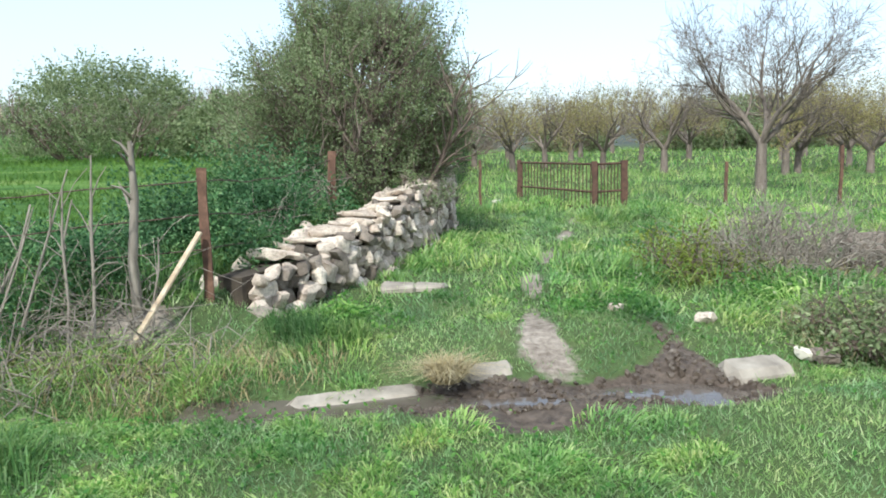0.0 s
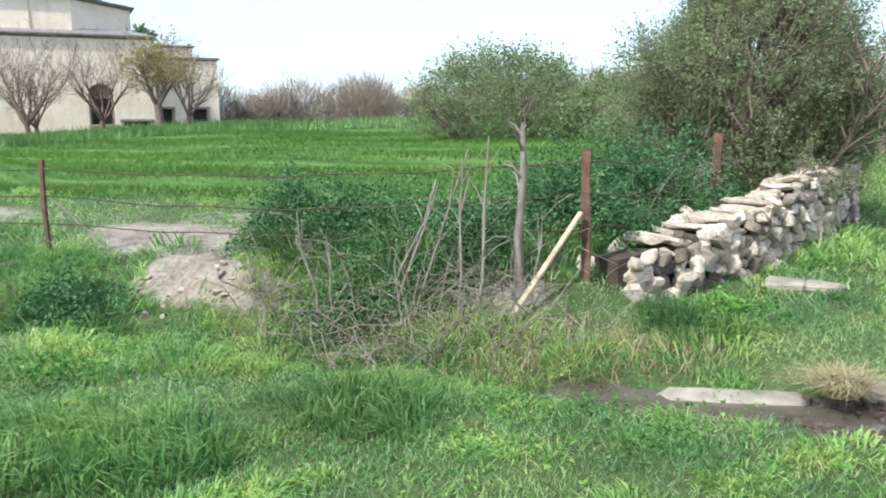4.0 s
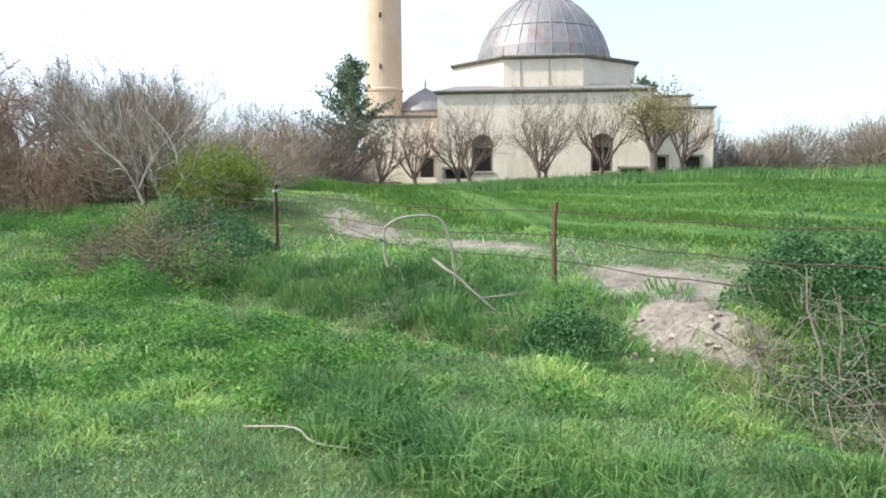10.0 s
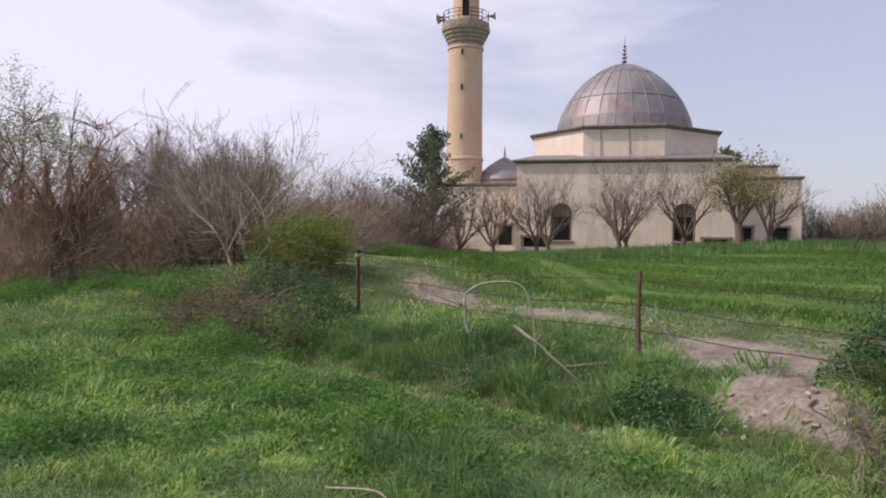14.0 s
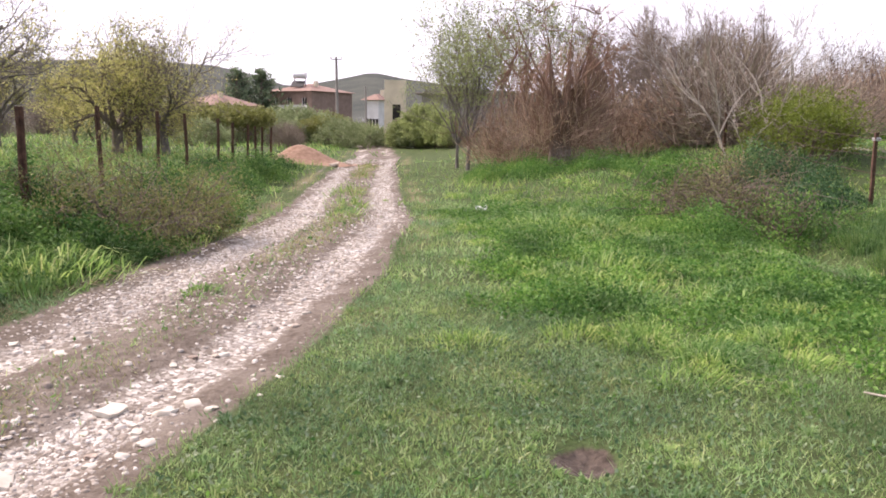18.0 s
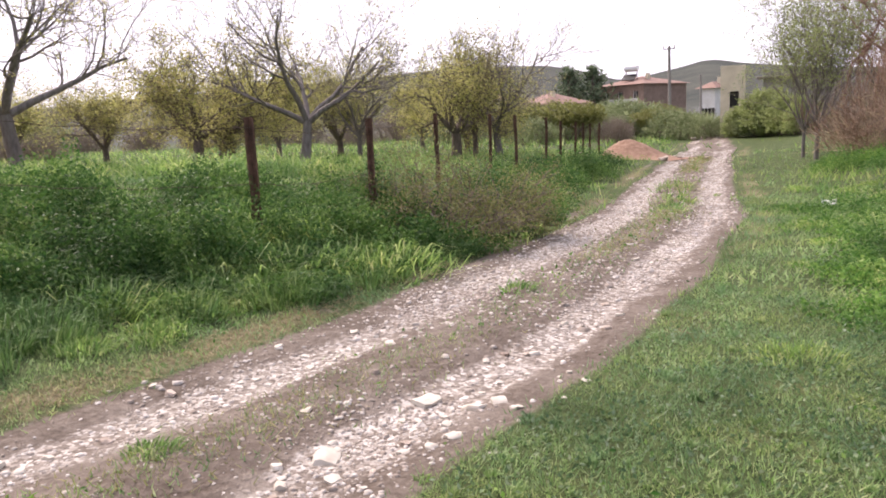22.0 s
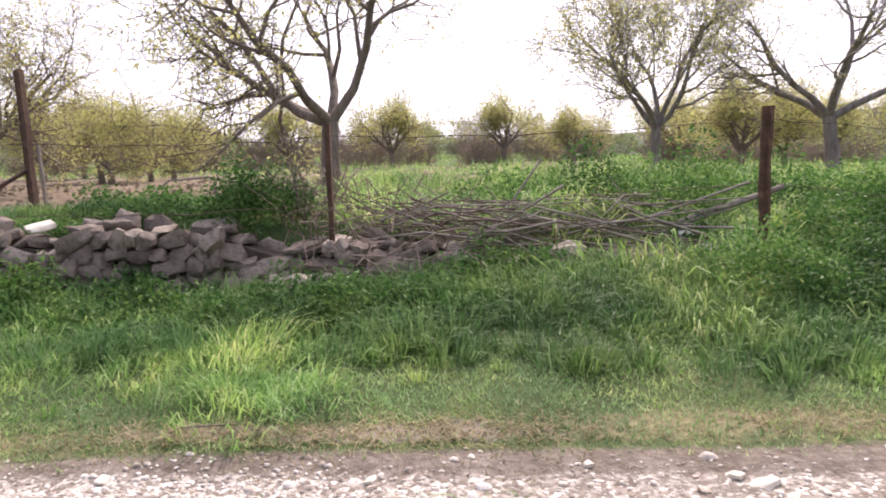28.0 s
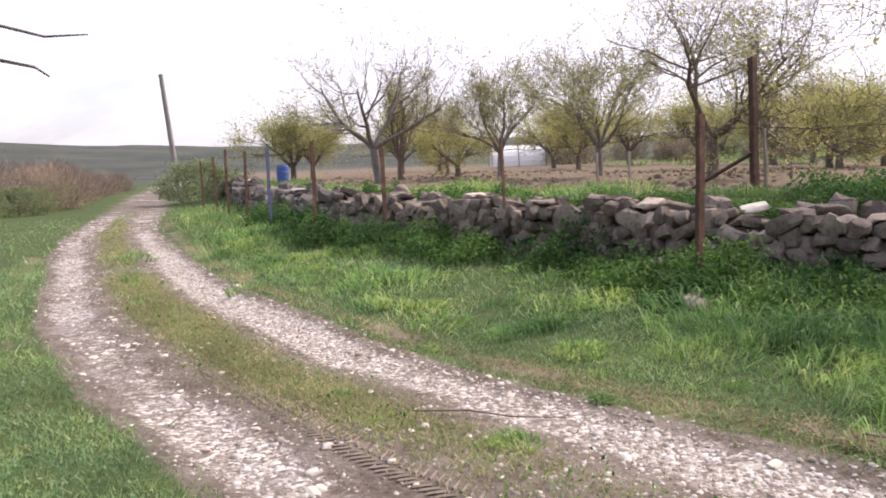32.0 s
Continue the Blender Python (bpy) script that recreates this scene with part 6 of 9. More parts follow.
def bare_trees():
    tb, tips = grow(105, 0.5, 0.10, 6, 2.0, 3, (5, 4, 3), 0.75, 0.42, 0.18, fine=1)
    b1 = stand(tree_thing("bare_tree", "bare fruit tree with upright branches before a pale wall", "tree", M_TWIGDARK, tb, None, None, turn=0, group="bare trees by the mosque", size=1.2), -31.7, 21.4)
    for x, y, turn, size in ((-36.5, 17.1, 60, 1.1), (-37.2, 20.0, 130, 1.1), (-32.2, 25.6, 200, 1.2), (-30.5, 29.4, 280, 1.1), (-34.6, 19.2, 10, 1.05), (-39.2, 16.4, 330, 1.1), (-34.0, 23.4, 90, 1.0), (-37.1, 9.4, 20, 1.0), (-38.8, 10.7, 75, 1.1), (-37.6, 11.2, 150, 1.0), (-39.3, 12.6, 210, 1.1), (-38.1, 13.1, 260, 1.05), (-38.7, 14.3, 310, 1.1), (-40.4, 11.6, 350, 1.15), (-36.2, 8.4, 100, 0.95), (-41.0, 14.0, 35, 1.15)):
        again(b1, x, y, turn, size)
    tb, tips = grow(117, 0.9, 0.14, 5, 1.6, 3, (6, 6, 4), 0.9, 0.25, 0.22)
    stand(tree_thing("almond_tree", "tree with dull olive leaves before the mosque wall", "tree", M_TWIG, tb, leafed(tips, 1, 0.10, 0.12), M_BUDWARM, size=1.35), -29.1, 26.2)
    # pale dead-looking tree by the thicket
    tb, tips = grow(129, 0.5, 0.036, 4, 2.3, 3, (5, 4, 3), 0.8, 0.30, 0.3, lean=(0.25, 0.1))
    w1 = stand(tree_thing("dead_tree", "pale leafless tree with long forked branches", "tree", M_BLEACHED, tb, None, None, turn=200, size=0.98, group="pale leafless trees"), -18.7, 2.2)
    again(w1, -18.1, 2.75, 80, 0.9)
    again(w1, -17.7, 2.4, 150, 0.55)
    # evergreen beside the minaret
    tb = Tubes(5)
    tb.stem = Tubes(6)
    tb.stem.add([(0, 0, -0.2), (0, 0, 2.5), (0, 0, 5.4)], [0.17, 0.12, 0.03])
    rd = random.Random(5)
    pts = []
    for k in range(90):
        z = 0.9 + 4.4 * (k / 90)
        a = rd.uniform(0, 6.28)
        reach = (2.7 - 0.42 * z) * rd.uniform(0.45, 1.2)
        end = Vector((math.cos(a) * reach, math.sin(a) * reach, z + reach * 0.62))
        tb.add([(0, 0, z), end * 0.5 + Vector((0, 0, z * 0.5 - 0.05)), end], [0.04, 0.026, 0.010], 3)
        for j in range(7):
            f = 0.3 + 0.7 * j / 6
            q = Vector((0, 0, z)).lerp(end, f)
            for _ in range(13):
                pts.append((q.x + rd.gauss(0, 0.10), q.y + rd.gauss(0, 0.10), q.z + rd.gauss(0, 0.10)))
    stand(tree_thing("conifer", "dark green young conifer beside the minaret", "tree", M_BARK, tb, leaf_quads(pts, 0.13, -1.2), M_NEEDLE, size=1.36), -42.3, 15.9)
    c2 = stand(tree_thing("conifer", "dark conifer far behind the houses", "tree", M_BARK, tb, leaf_quads(pts[::5], 0.32, -0.6), M_NEEDLE, group="far conifers", size=1.6), -49.9, 43.6)
    for x, y, s in ((-108, -53.6, 1.6), (-109.4, -50.4, 1.6), (-120, -59, 1.5), (-66, -74, 1.3), (-69, -73, 1.5)):
        again(c2, x, y, x * 7, s)


bare_trees()


def shrub(seed, stems, tall, wide, rise=0.5, kids=(5, 4), levels=2, thick=0.02, spread=0.6, wiggle=0.2, seg=(4, 3)):
    """Many stems out of the ground, each with its twigs."""
    rd = random.Random(seed)
    tb, tips = Tubes(3), []
    tb.stem = Tubes(4)

    def vec():
        return Vector((rd.gauss(0, 1), rd.gauss(0, 1), rd.gauss(0, 1))).normalized()

    def stem(p, way, length, rad, level):
        pts = [p.copy()]
        n = seg[0] if level == 0 else seg[1]
        for k in range(n):
            way = (way + vec() * wiggle + Vector((0, 0, 0.06 * rise))).normalized()
            p = p + way * (length / n)
            pts.append(p.copy())
        (tb if level else tb.stem).add(pts, [rad * (1 - 0.7 * k / n) for k in range(n + 1)], 4 if level == 0 else 3)
        tips.extend(pts[1:] if level else pts[-2:])
        if level < levels:
            num = kids[min(level, len(kids) - 1)]
            for k in range(num):
                f = rd.uniform(0.3, 1.0) * n
                i = min(int(f), n - 1)
                q = pts[i].lerp(pts[i + 1], f - i)
                side = vec()
                stem(q, (way * 0.8 + side * spread + Vector((0, 0, 0.2 * rise))).normalized(), length * rd.uniform(0.3, 0.5), rad * 0.5, level + 1)

    for _ in range(stems):
        a, d = rd.uniform(0, 6.28), math.sqrt(rd.random())
        p = Vector((math.cos(a) * d * wide * 0.3, math.sin(a) * d * wide * 0.3, -0.08))
        way = Vector((math.cos(a) * d * wide * 0.42 / tall * 1.2, math.sin(a) * d * wide * 0.42 / tall * 1.2, 0.9)).normalized()
        stem(p, way, tall * rd.uniform(0.55, 0.95) * (1 - 0.25 * d), thick * rd.uniform(0.7, 1.3), 0)
    return tb, np.array([tuple(t) for t in tips])


def haze(n, rx, ry, rz, size, z0=0.0, seed=1):
    """Fine twigs as narrow slips, thickest in the middle of a bush; they point up and out."""
    r = np.random.default_rng(seed)
    p = r.normal(size=(n, 3))
    p = p / np.linalg.norm(p, axis=1, keepdims=True) * r.uniform(0, 1, (n, 1)) ** 0.45
    p[:, 2] = np.abs(p[:, 2])
    way = p * [0.8, 0.8, 0.5] + r.normal(size=(n, 3)) * 0.45 + [0, 0, 0.5]
    p = p * [rx, ry, rz] + [0, 0, z0]
    way /= np.linalg.norm(way, axis=1, keepdims=True)
    side = np.cross(way, r.normal(size=(n, 3)))
    side /= np.linalg.norm(side, axis=1, keepdims=True) + 1e-9
    ln = size * r.uniform(0.5, 1.5, (n, 1))
    wd = size * 0.022
    return np.stack([p - side * wd, p + side * wd, p + way * ln + side * wd * 0.3, p + way * ln - side * wd * 0.3], 1).reshape(-1, 3), np.arange(4 * n).reshape(-1, 4)


def mound_leaves(n, rx, ry, rz, size, z0=0.0, lumps=9, seed=1, hollow=0.55, droop=0.1, skirt=0.15):
    """Leaves in clumps over an uneven rounded crown."""
    r = np.random.default_rng(seed)
    d = r.normal(size=(lumps * 14, 3))
    d[:, 2] = np.abs(d[:, 2]) - skirt
    d /= np.linalg.norm(d, axis=1, keepdims=True)
    rad = r.uniform(hollow, 0.98, len(d))
    cent = d * rad[:, None] * [rx, ry, rz] + [0, 0, z0]
    k = r.integers(0, len(cent), n)
    s = 0.085 * (rx + ry + rz) / 3 * r.uniform(0.6, 1.6, len(cent))[k]
    pts = cent[k] + r.normal(size=(n, 3)) * s[:, None]
    pts = pts[pts[:, 2] > 0.02]
    return leaf_quads(pts, size, droop)


def feathery(n, per, rx, ry, rz, z0, size, seed, shoot=0.42, lumps=26):
    """Upright leafy shoots all over and inside an uneven crown; small narrow leaves sit along each of them."""
    r = np.random.default_rng(seed)
    lump = r.normal(size=(lumps, 3))
    lump /= np.linalg.norm(lump, axis=1, keepdims=True)
    swell = r.uniform(0.62, 1.2, lumps)
    d = r.normal(size=(n, 3))
    d /= np.linalg.norm(d, axis=1, keepdims=True)
    d[:, 2] = np.where(d[:, 2] < -0.7, -d[:, 2], d[:, 2])
    near = np.argmax(d @ lump.T, 1)
    close = np.clip((np.max(d @ lump.T, 1) - 0.6) / 0.4, 0, 1)
    rad = (0.80 + (swell[near] - 0.80) * close) * r.uniform(0.45, 1.0, n) ** 0.5
    root = d * rad[:, None] * [rx, ry, rz] + [0, 0, z0]
    way = d * [0.9, 0.9, 0.5] + [0, 0, 0.75] + r.normal(size=(n, 3)) * 0.35
    way /= np.linalg.norm(way, axis=1, keepdims=True)
    ln = shoot * r.uniform(0.5, 1.3, n)
    k = np.repeat(np.arange(n), per)
    f = r.uniform(0, 1, n * per)
    sag = np.stack([0 * f, 0 * f, -0.12 * f * f], -1)
    pts = root[k] + way[k] * (ln[k] * f)[:, None] + sag + r.normal(size=(n * per, 3)) * 0.025
    stems = np.stack([root, root + way * ln[:, None]], 1)
    return leaf_quads(pts[pts[:, 2] > 0.1], size, -0.5), stems


def shrubs():
    # great evergreen shrub behind the wall
    tb, tips = shrub(3, 34, 2.9, 3.6, 0.3, (6, 4), 2, 0.04, 0.7)
    (v, f), stems = feathery(6000, 20, 1.85, 1.7, 1.95, 1.25, 0.040, 3, 0.55, 40)
    for a, b in stems[::3]:
        tb.add([a - (b - a) * 0.8, a, b], [0.007, 0.005, 0.002], 3)
    stand(tree_thing("large_shrub", "dense dull green evergreen shrub with feathery upright shoots behind the wall", "shrub", M_TWIG, tb, (v, f), M_OLIVE), -1.7, 12.2)
    tb, tips = shrub(5, 20, 2.6, 5.5, 0.3, (4, 3), 2, 0.04, 0.75, seg=(3, 2))
    a, _ = feathery(3000, 12, 3.0, 2.2, 1.65, 0.7, 0.085, 5, 0.7, 26)
    stand(tree_thing("shrub", "broad dark green shrub at the field edge", "shrub", M_TWIG, tb, a, M_OLIVE, group="field shrubs"), -10.4, 23.2)
    tb, tips = shrub(6, 12, 2.6, 5.0, 0.3, (3, 3), 2, 0.04, 0.75, seg=(2, 2))
    a, _ = feathery(1100, 9, 2.7, 2.4, 1.6, 0.7, 0.14, 6, 0.7, 20)
    s2 = stand(tree_thing("shrub", "rounded green shrub among bare hedges", "shrub", M_TWIG, tb, a, M_OLIVE, group="field shrubs"), -6.6, 22.6)
    s2.scale = (0.75, 0.75, 0.75)
    again(s2, 35.0, -15.9, 60, 0.75)
    again(s2, -4.0, 25.5, 200, 0.8)
    # pollarded trunk in the thicket
    tb = Tubes(9)
    tb.add([(0, 0, -0.3), (0.02, 0, 0.3), (-0.03, 0.02, 1.0), (0.03, -0.02, 1.55), (0, 0, 1.85)], [0.38, 0.29, 0.26, 0.33, 0.2])
    pol = thing("pollard_tree", (0, 0, 0), "thick dark pollarded trunk with a fan of reddish twigs", "tree")
    part("trunk", tb.mesh("trunk", M_BARK), None, pol)
    rd = random.Random(77)
    for k in range(14):
        a = 2 * math.pi * k / 14 + rd.uniform(-0.2, 0.2)
        b = Tubes(4)
        out = rd.uniform(0.3, 1.0)
        way = Vector((math.cos(a) * out, math.sin(a) * out, rd.uniform(0.5, 1.0))).normalized()
        p = Vector((0.2 * math.cos(a), 0.2 * math.sin(a), rd.uniform(1.5, 1.8)))
        pts = [p.copy()]
        for j in range(5):
            way = (way + Vector((rd.gauss(0, 0.16), rd.gauss(0, 0.16), 0.10))).normalized()
            p = p + way * rd.uniform(0.4, 0.62)
            pts.append(p.copy())
        b.add(pts, [0.045, 0.034, 0.026, 0.02, 0.013, 0.006])
        for _ in range(34):
            q = pts[rd.randrange(0, 6)]
            e = q + Vector((rd.gauss(0, 0.45), rd.gauss(0, 0.45), rd.uniform(-0.2, 0.7)))
            b.add([q, q.lerp(e, 0.5) + Vector((0, 0, 0.05)), e], [0.010, 0.007, 0.003], 3)
        for _ in range(60):          # old shoots hanging down to the ground
            q = pts[rd.randrange(0, 4)]
            e = Vector((q.x * 1.25 + rd.gauss(0, 0.2), q.y * 1.25 + rd.gauss(0, 0.2), max(0.05, q.z - rd.uniform(0.7, 2.0))))
            b.add([q, q.lerp(e, 0.4) + Vector((q.x * 0.12, q.y * 0.12, 0.1)), e], [0.009, 0.007, 0.003], 3)
        part("limb", b.mesh("limb", M_TWIGRED), None, pol)
    part("twig_haze", mesh_from("twig_haze", *haze(2200, 1.5, 1.5, 2.6, 0.42, 0.5, 36), M_REDTWIG), None, pol)
    stand(pol, -21.6, -1.62)
    # bushes before the houses
    tb, tips = shrub(41, 14, 1.9, 3.2, 0.3, (4, 3), 2, 0.035, 0.8)
    yb = stand(tree_thing("bush", "olive-yellow leafy bush on bare stems before the houses", "bush", M_TWIG, tb, mound_leaves(5000, 1.9, 1.7, 0.95, 0.17, 1.35, 20, 41, 0.4, 0.1, 0.5), M_YELLOWBUSH, group="bushes by the houses"), -41.6, -23.1)
    again(yb, -44.3, -21.7, 100, 1.05)
    again(yb, -47.5, -24.5, 220, 1.1)
    for x, y, s in ((-54.5, -22.2, 0.95), (-52.6, -20.2, 0.85), (-51.4, -18.0, 0.75), (-50.0, -16.2, 0.65), (-48.7, -14.9, 0.5), (-57.5, -24.6, 1.0), (-61.0, -23.0, 1.05), (-47.6, -12.2, 0.6), (-47.2, -11.2, 0.75), (-46.4, -9.9, 0.8)):
        again((s2, yb, s2)[int(abs(x)) % 3], x, y, x * 37, s)
    # lime-green bush in the field corner
    tb, tips = shrub(7, 24, 1.2, 2.2, 0.3, (5, 4), 2, 0.02, 0.8)
    a, _ = feathery(800, 15, 1.05, 1.0, 0.7, 0.35, 0.06, 7, 0.7, 12)
    stand(tree_thing("bush", "yellow-green leafy bush beside the thicket", "bush", M_TWIG, tb, a, M_LIME), -18.0, 3.7)
    # low reddish tangle by the track and slender trees in new leaf
    tb, tips = shrub(10, 24, 2.2, 3.4, 0.2, (8, 6), 2, 0.016, 0.95, 0.35)
    t2 = stand(tree_thing("thicket", "low tangle of reddish brown twigs", "thicket", M_TWIGRED, tb, haze(1500, 1.6, 1.6, 1.7, 0.4, 0.0, 32), M_REDTWIG, crown="twig_haze"), -24.6, -3.2)
    again(t2, -23.4, 0.2, 90, 1.0)
    again(t2, -24.4, 1.9, 200, 0.9)
    tb, tips = grow(19, 1.0, 0.065, 7, 2.5, 3, (6, 4, 3), 0.62, 0.36, 0.18, fine=2)
    wl = stand(tree_thing("willow", "slender tree of thin upright stems with pale green new leaves", "tree", M_BARKGREY, tb, leafed(tips, 2, 0.07, 0.12), M_WILLOW), -26.4, -4.95)
    again(wl, -30.6, -3.6, 120, 1.2)
    again(wl, -27.9, -5.6, 240, 0.85)
    # bare crowns standing over the brown hedge
    tb, tips = grow(133, 1.5, 0.12, 5, 2.2, 3, (6, 5, 4), 0.7, 0.4, 0.2, fine=3)
    bt = stand(tree_thing("bare_tree", "bare grey-brown tree with a fan of fine twigs", "tree", M_TWIGDULL, tb, None, None, group="bare trees over the hedge"), -33.5, -0.6)
    for x, y, turn, size in ((-36.5, 1.2, 40, 1.05), (-32.5, 1.9, 90, 0.9), (-38.5, 3.2, 170, 1.05), (-35.0, 4.4, 250, 0.95), (-39.5, 5.6, 300, 1.0), (-31.0, 3.4, 20, 0.8), (-41.0, 0.4, 130, 1.15), (-28.6, 4.2, 60, 0.75)):
        again(bt, x, y, turn, size)
    (v, f), _ = feathery(900, 12, 1.5, 1.3, 1.5, 0.9, 0.13, 71, 0.6, 14)
    tb, tips = shrub(72, 14, 2.2, 2.2, 0.4, (4, 3), 2, 0.03, 0.7)
    ivy = stand(tree_thing("bush", "yellow-green climbing bush against the old building", "bush", M_TWIG, tb, (v, f), M_WILLOW, group="bushes by the houses"), -46.6, -11.2)
    again(ivy, -47.2, -12.6, 80, 0.7)
    again(ivy, -44.6, -9.6, 160, 0.8)
    again(ivy, -42.8, -8.4, 250, 0.7)
    # brown hedges all along the west and behind the field
    tb, tips = shrub(11, 26, 2.9, 4.4, 0.45, (6, 4), 2, 0.02, 0.75, 0.26, seg=(3, 2))
    h1 = stand(tree_thing("hedge_shrub", "leafless brown hedge shrub of fine tangled twigs", "shrub", M_TWIG, tb, haze(2000, 2.1, 2.1, 2.4, 0.4, 0.0, 33), M_DEADLEAF, crown="twig_haze", group="brown hedge"), -26.5, -0.2)
    tb, tips = shrub(13, 26, 2.9, 4.2, 0.5, (6, 4), 2, 0.02, 0.7, 0.24, seg=(3, 2))
    h2 = stand(tree_thing("hedge_shrub", "leafless reddish hedge shrub of fine twigs", "shrub", M_TWIGDULL, tb, haze(2000, 2.1, 2.1, 2.4, 0.4, 0.0, 34), M_REDTWIG, crown="twig_haze", group="brown hedge"), -24.6, 2.2)
    tb, tips = shrub(14, 20, 3.6, 4.2, 0.5, (4, 3), 2, 0.035, 0.7, 0.24, seg=(2, 2))
    h3 = stand(tree_thing("hedge_shrub", "leafless grey-brown hedge shrub", "shrub", M_TWIGDULL, tb, haze(2400, 2.0, 2.0, 2.5, 0.6, 0.0, 35), M_DEADLEAF, crown="twig_haze", group="brown hedge"), -39, 43.2)
    rd = random.Random(8)
    row = [(-28.5, 1.5), (-30.5, 3.6), (-27.8, 4.6), (-31, -1.5), (-34, 1.5), (-34, 5), (-37.5, 3.5), (-37, 8), (-40.5, 6.5), (-40.2, 10.4), (-41.2, 12.8), (-39.5, 13.6), (-43.5, 9), (-41.8, 14.7), (-33, -4.2), (-36, -2), (-32, 7), (-38.6, 15.0), (-37.6, 12.2), (-35.8, 10.2), (-23.0, 2.6), (-25.2, 5.4), (-29.5, 7.0)]
    for k, (x, y) in enumerate(row):
        c = again((h1, h2, h3)[k % 3] if x > -36 else (h2 if k % 2 else h3), x, y, rd.uniform(0, 360), rd.uniform(0.95, 1.15) if x > -36 else rd.uniform(0.85, 1.05))
        if -35 < x < -25:
            c.scale.z *= 0.78
    for k, (x, y) in enumerate([(-37.6, 47.1), (-35.7, 51), (-41, 41), (-33, 50), (-30, 53), (-26, 55), (-22, 57), (-18, 56), (-38.8, 45.4), (-31.5, 47), (-14, 52), (-9.5, 50), (-24, 50)]):
        again(h3, x, y, rd.uniform(0, 360), rd.uniform(1.0, 1.45))
    for k, (x, y) in enumerate([(44, -9), (49, -10), (55, -13), (40, -7.5), (60, -14), (52, -7), (36, -5.5), (65, -17), (47, -12), (55, -14.8), (42.5, -10.4), (62, -16.6)]):
        again((h2, h3)[k % 2], x, y, rd.uniform(0, 360), rd.uniform(0.75, 1.0))
    for k, (x, y) in enumerate([(24.5, -1.2), (27, -2.6), (29.5, -2.0), (31, -4.6), (33, -3.0), (35, -6.2), (38, -7.2), (40.5, -9.2), (37, -4.5), (44, -11.2)]):
        again((h2, h3, h1)[k % 3], x, y, rd.uniform(0, 360), rd.uniform(0.5, 0.72))
    for k, (x, y) in enumerate([(38, -10.0), (43.5, -12.2), (49, -14.0), (55, -16.6), (61, -19.2), (68, -22.5), (47, -11), (58, -15)]):
        again((h2, h3)[k % 2], x, y, rd.uniform(0, 360), rd.uniform(0.6, 0.9))
    for x, y, k in ((29.6, -5.4, 0.42), (34.4, -8.0, 0.45), (39.5, -10.6, 0.5)):
        again(s2, x, y, 40 * x, k)
    for k, (x, y) in enumerate([(-44, -19), (-47, -22), (-41, -17.5), (-52, -22), (-56, -25), (-49, -26), (-60, -22), (-38, -21)]):
        again(s2 if k % 2 else h3, x, y, rd.uniform(0, 360), rd.uniform(0.45, 0.65))
    for k in range(30):
        a = radians(118 + 105 * k / 30)
        d = rd.uniform(58, 80)
        x, y = -math.sin(a) * d, math.cos(a) * d
        again((h3, h3, s2, h3)[k % 4], x, y, rd.uniform(0, 360), rd.uniform(0.8, 1.2))
    for k in range(26):
        x = -26 + 62 * k / 26 + rd.uniform(-1, 1)
        again(h3, x, road_y(x) - rd.uniform(38, 44), rd.uniform(0, 360), rd.uniform(0.5, 0.75))
    for k in range(14):
        x, y = rd.uniform(-6, 36), rd.uniform(62, 80)
        again((h3, s2)[k % 2], x, y, rd.uniform(0, 360), rd.uniform(1.2, 1.7))


shrubs()

# ---------------------------------------------------------------- weeds, brambles and dead stalks
def weed_patch(name, clumps, material, label, leaf=0.07, per=260, stalk=None):
    """Leafy weeds in low uneven mounds: (x, y, radius, height) each."""
    vs, fs, base = [], [], 0
    for x, y, r, h in clumps:
        n = int(per * (r * r * 2 + 0.4) * (0.5 + h))
        a, d = rng.uniform(0, 2 * np.pi, n), np.sqrt(rng.uniform(0, 1, n))
        px, py = x + r * d * np.cos(a), y + r * d * np.sin(a)
        crown = h * (1 - 0.6 * d * d) * np.clip(0.75 + 0.45 * rolling(px * 5, py * 5), 0.25, 1.2)
        pz = land(px, py) + crown * rng.uniform(0.15, 1.0, n) ** 0.6
        v, f = leaf_quads(np.stack([px, py, pz], -1), leaf, 0.25)
        vs.append(v)
        fs.append(f + base)
        base += len(v)
    tagged(new(name, mesh_from(name, np.concatenate(vs), np.concatenate(fs), material)), label, "weeds", kind="stuff")


def along_clumps(pts, n, wide, r, h, seed):
    rd = random.Random(seed)
    al = Along(pts)
    out = []
    for _ in range(n):
        p, head = al(rd.uniform(0, al.length))
        o = rd.uniform(-wide, wide)
        out.append((p.x - math.sin(head) * o, p.y + math.cos(head) * o, r * rd.uniform(0.6, 1.4), h * rd.uniform(0.5, 1.3)))
    return out


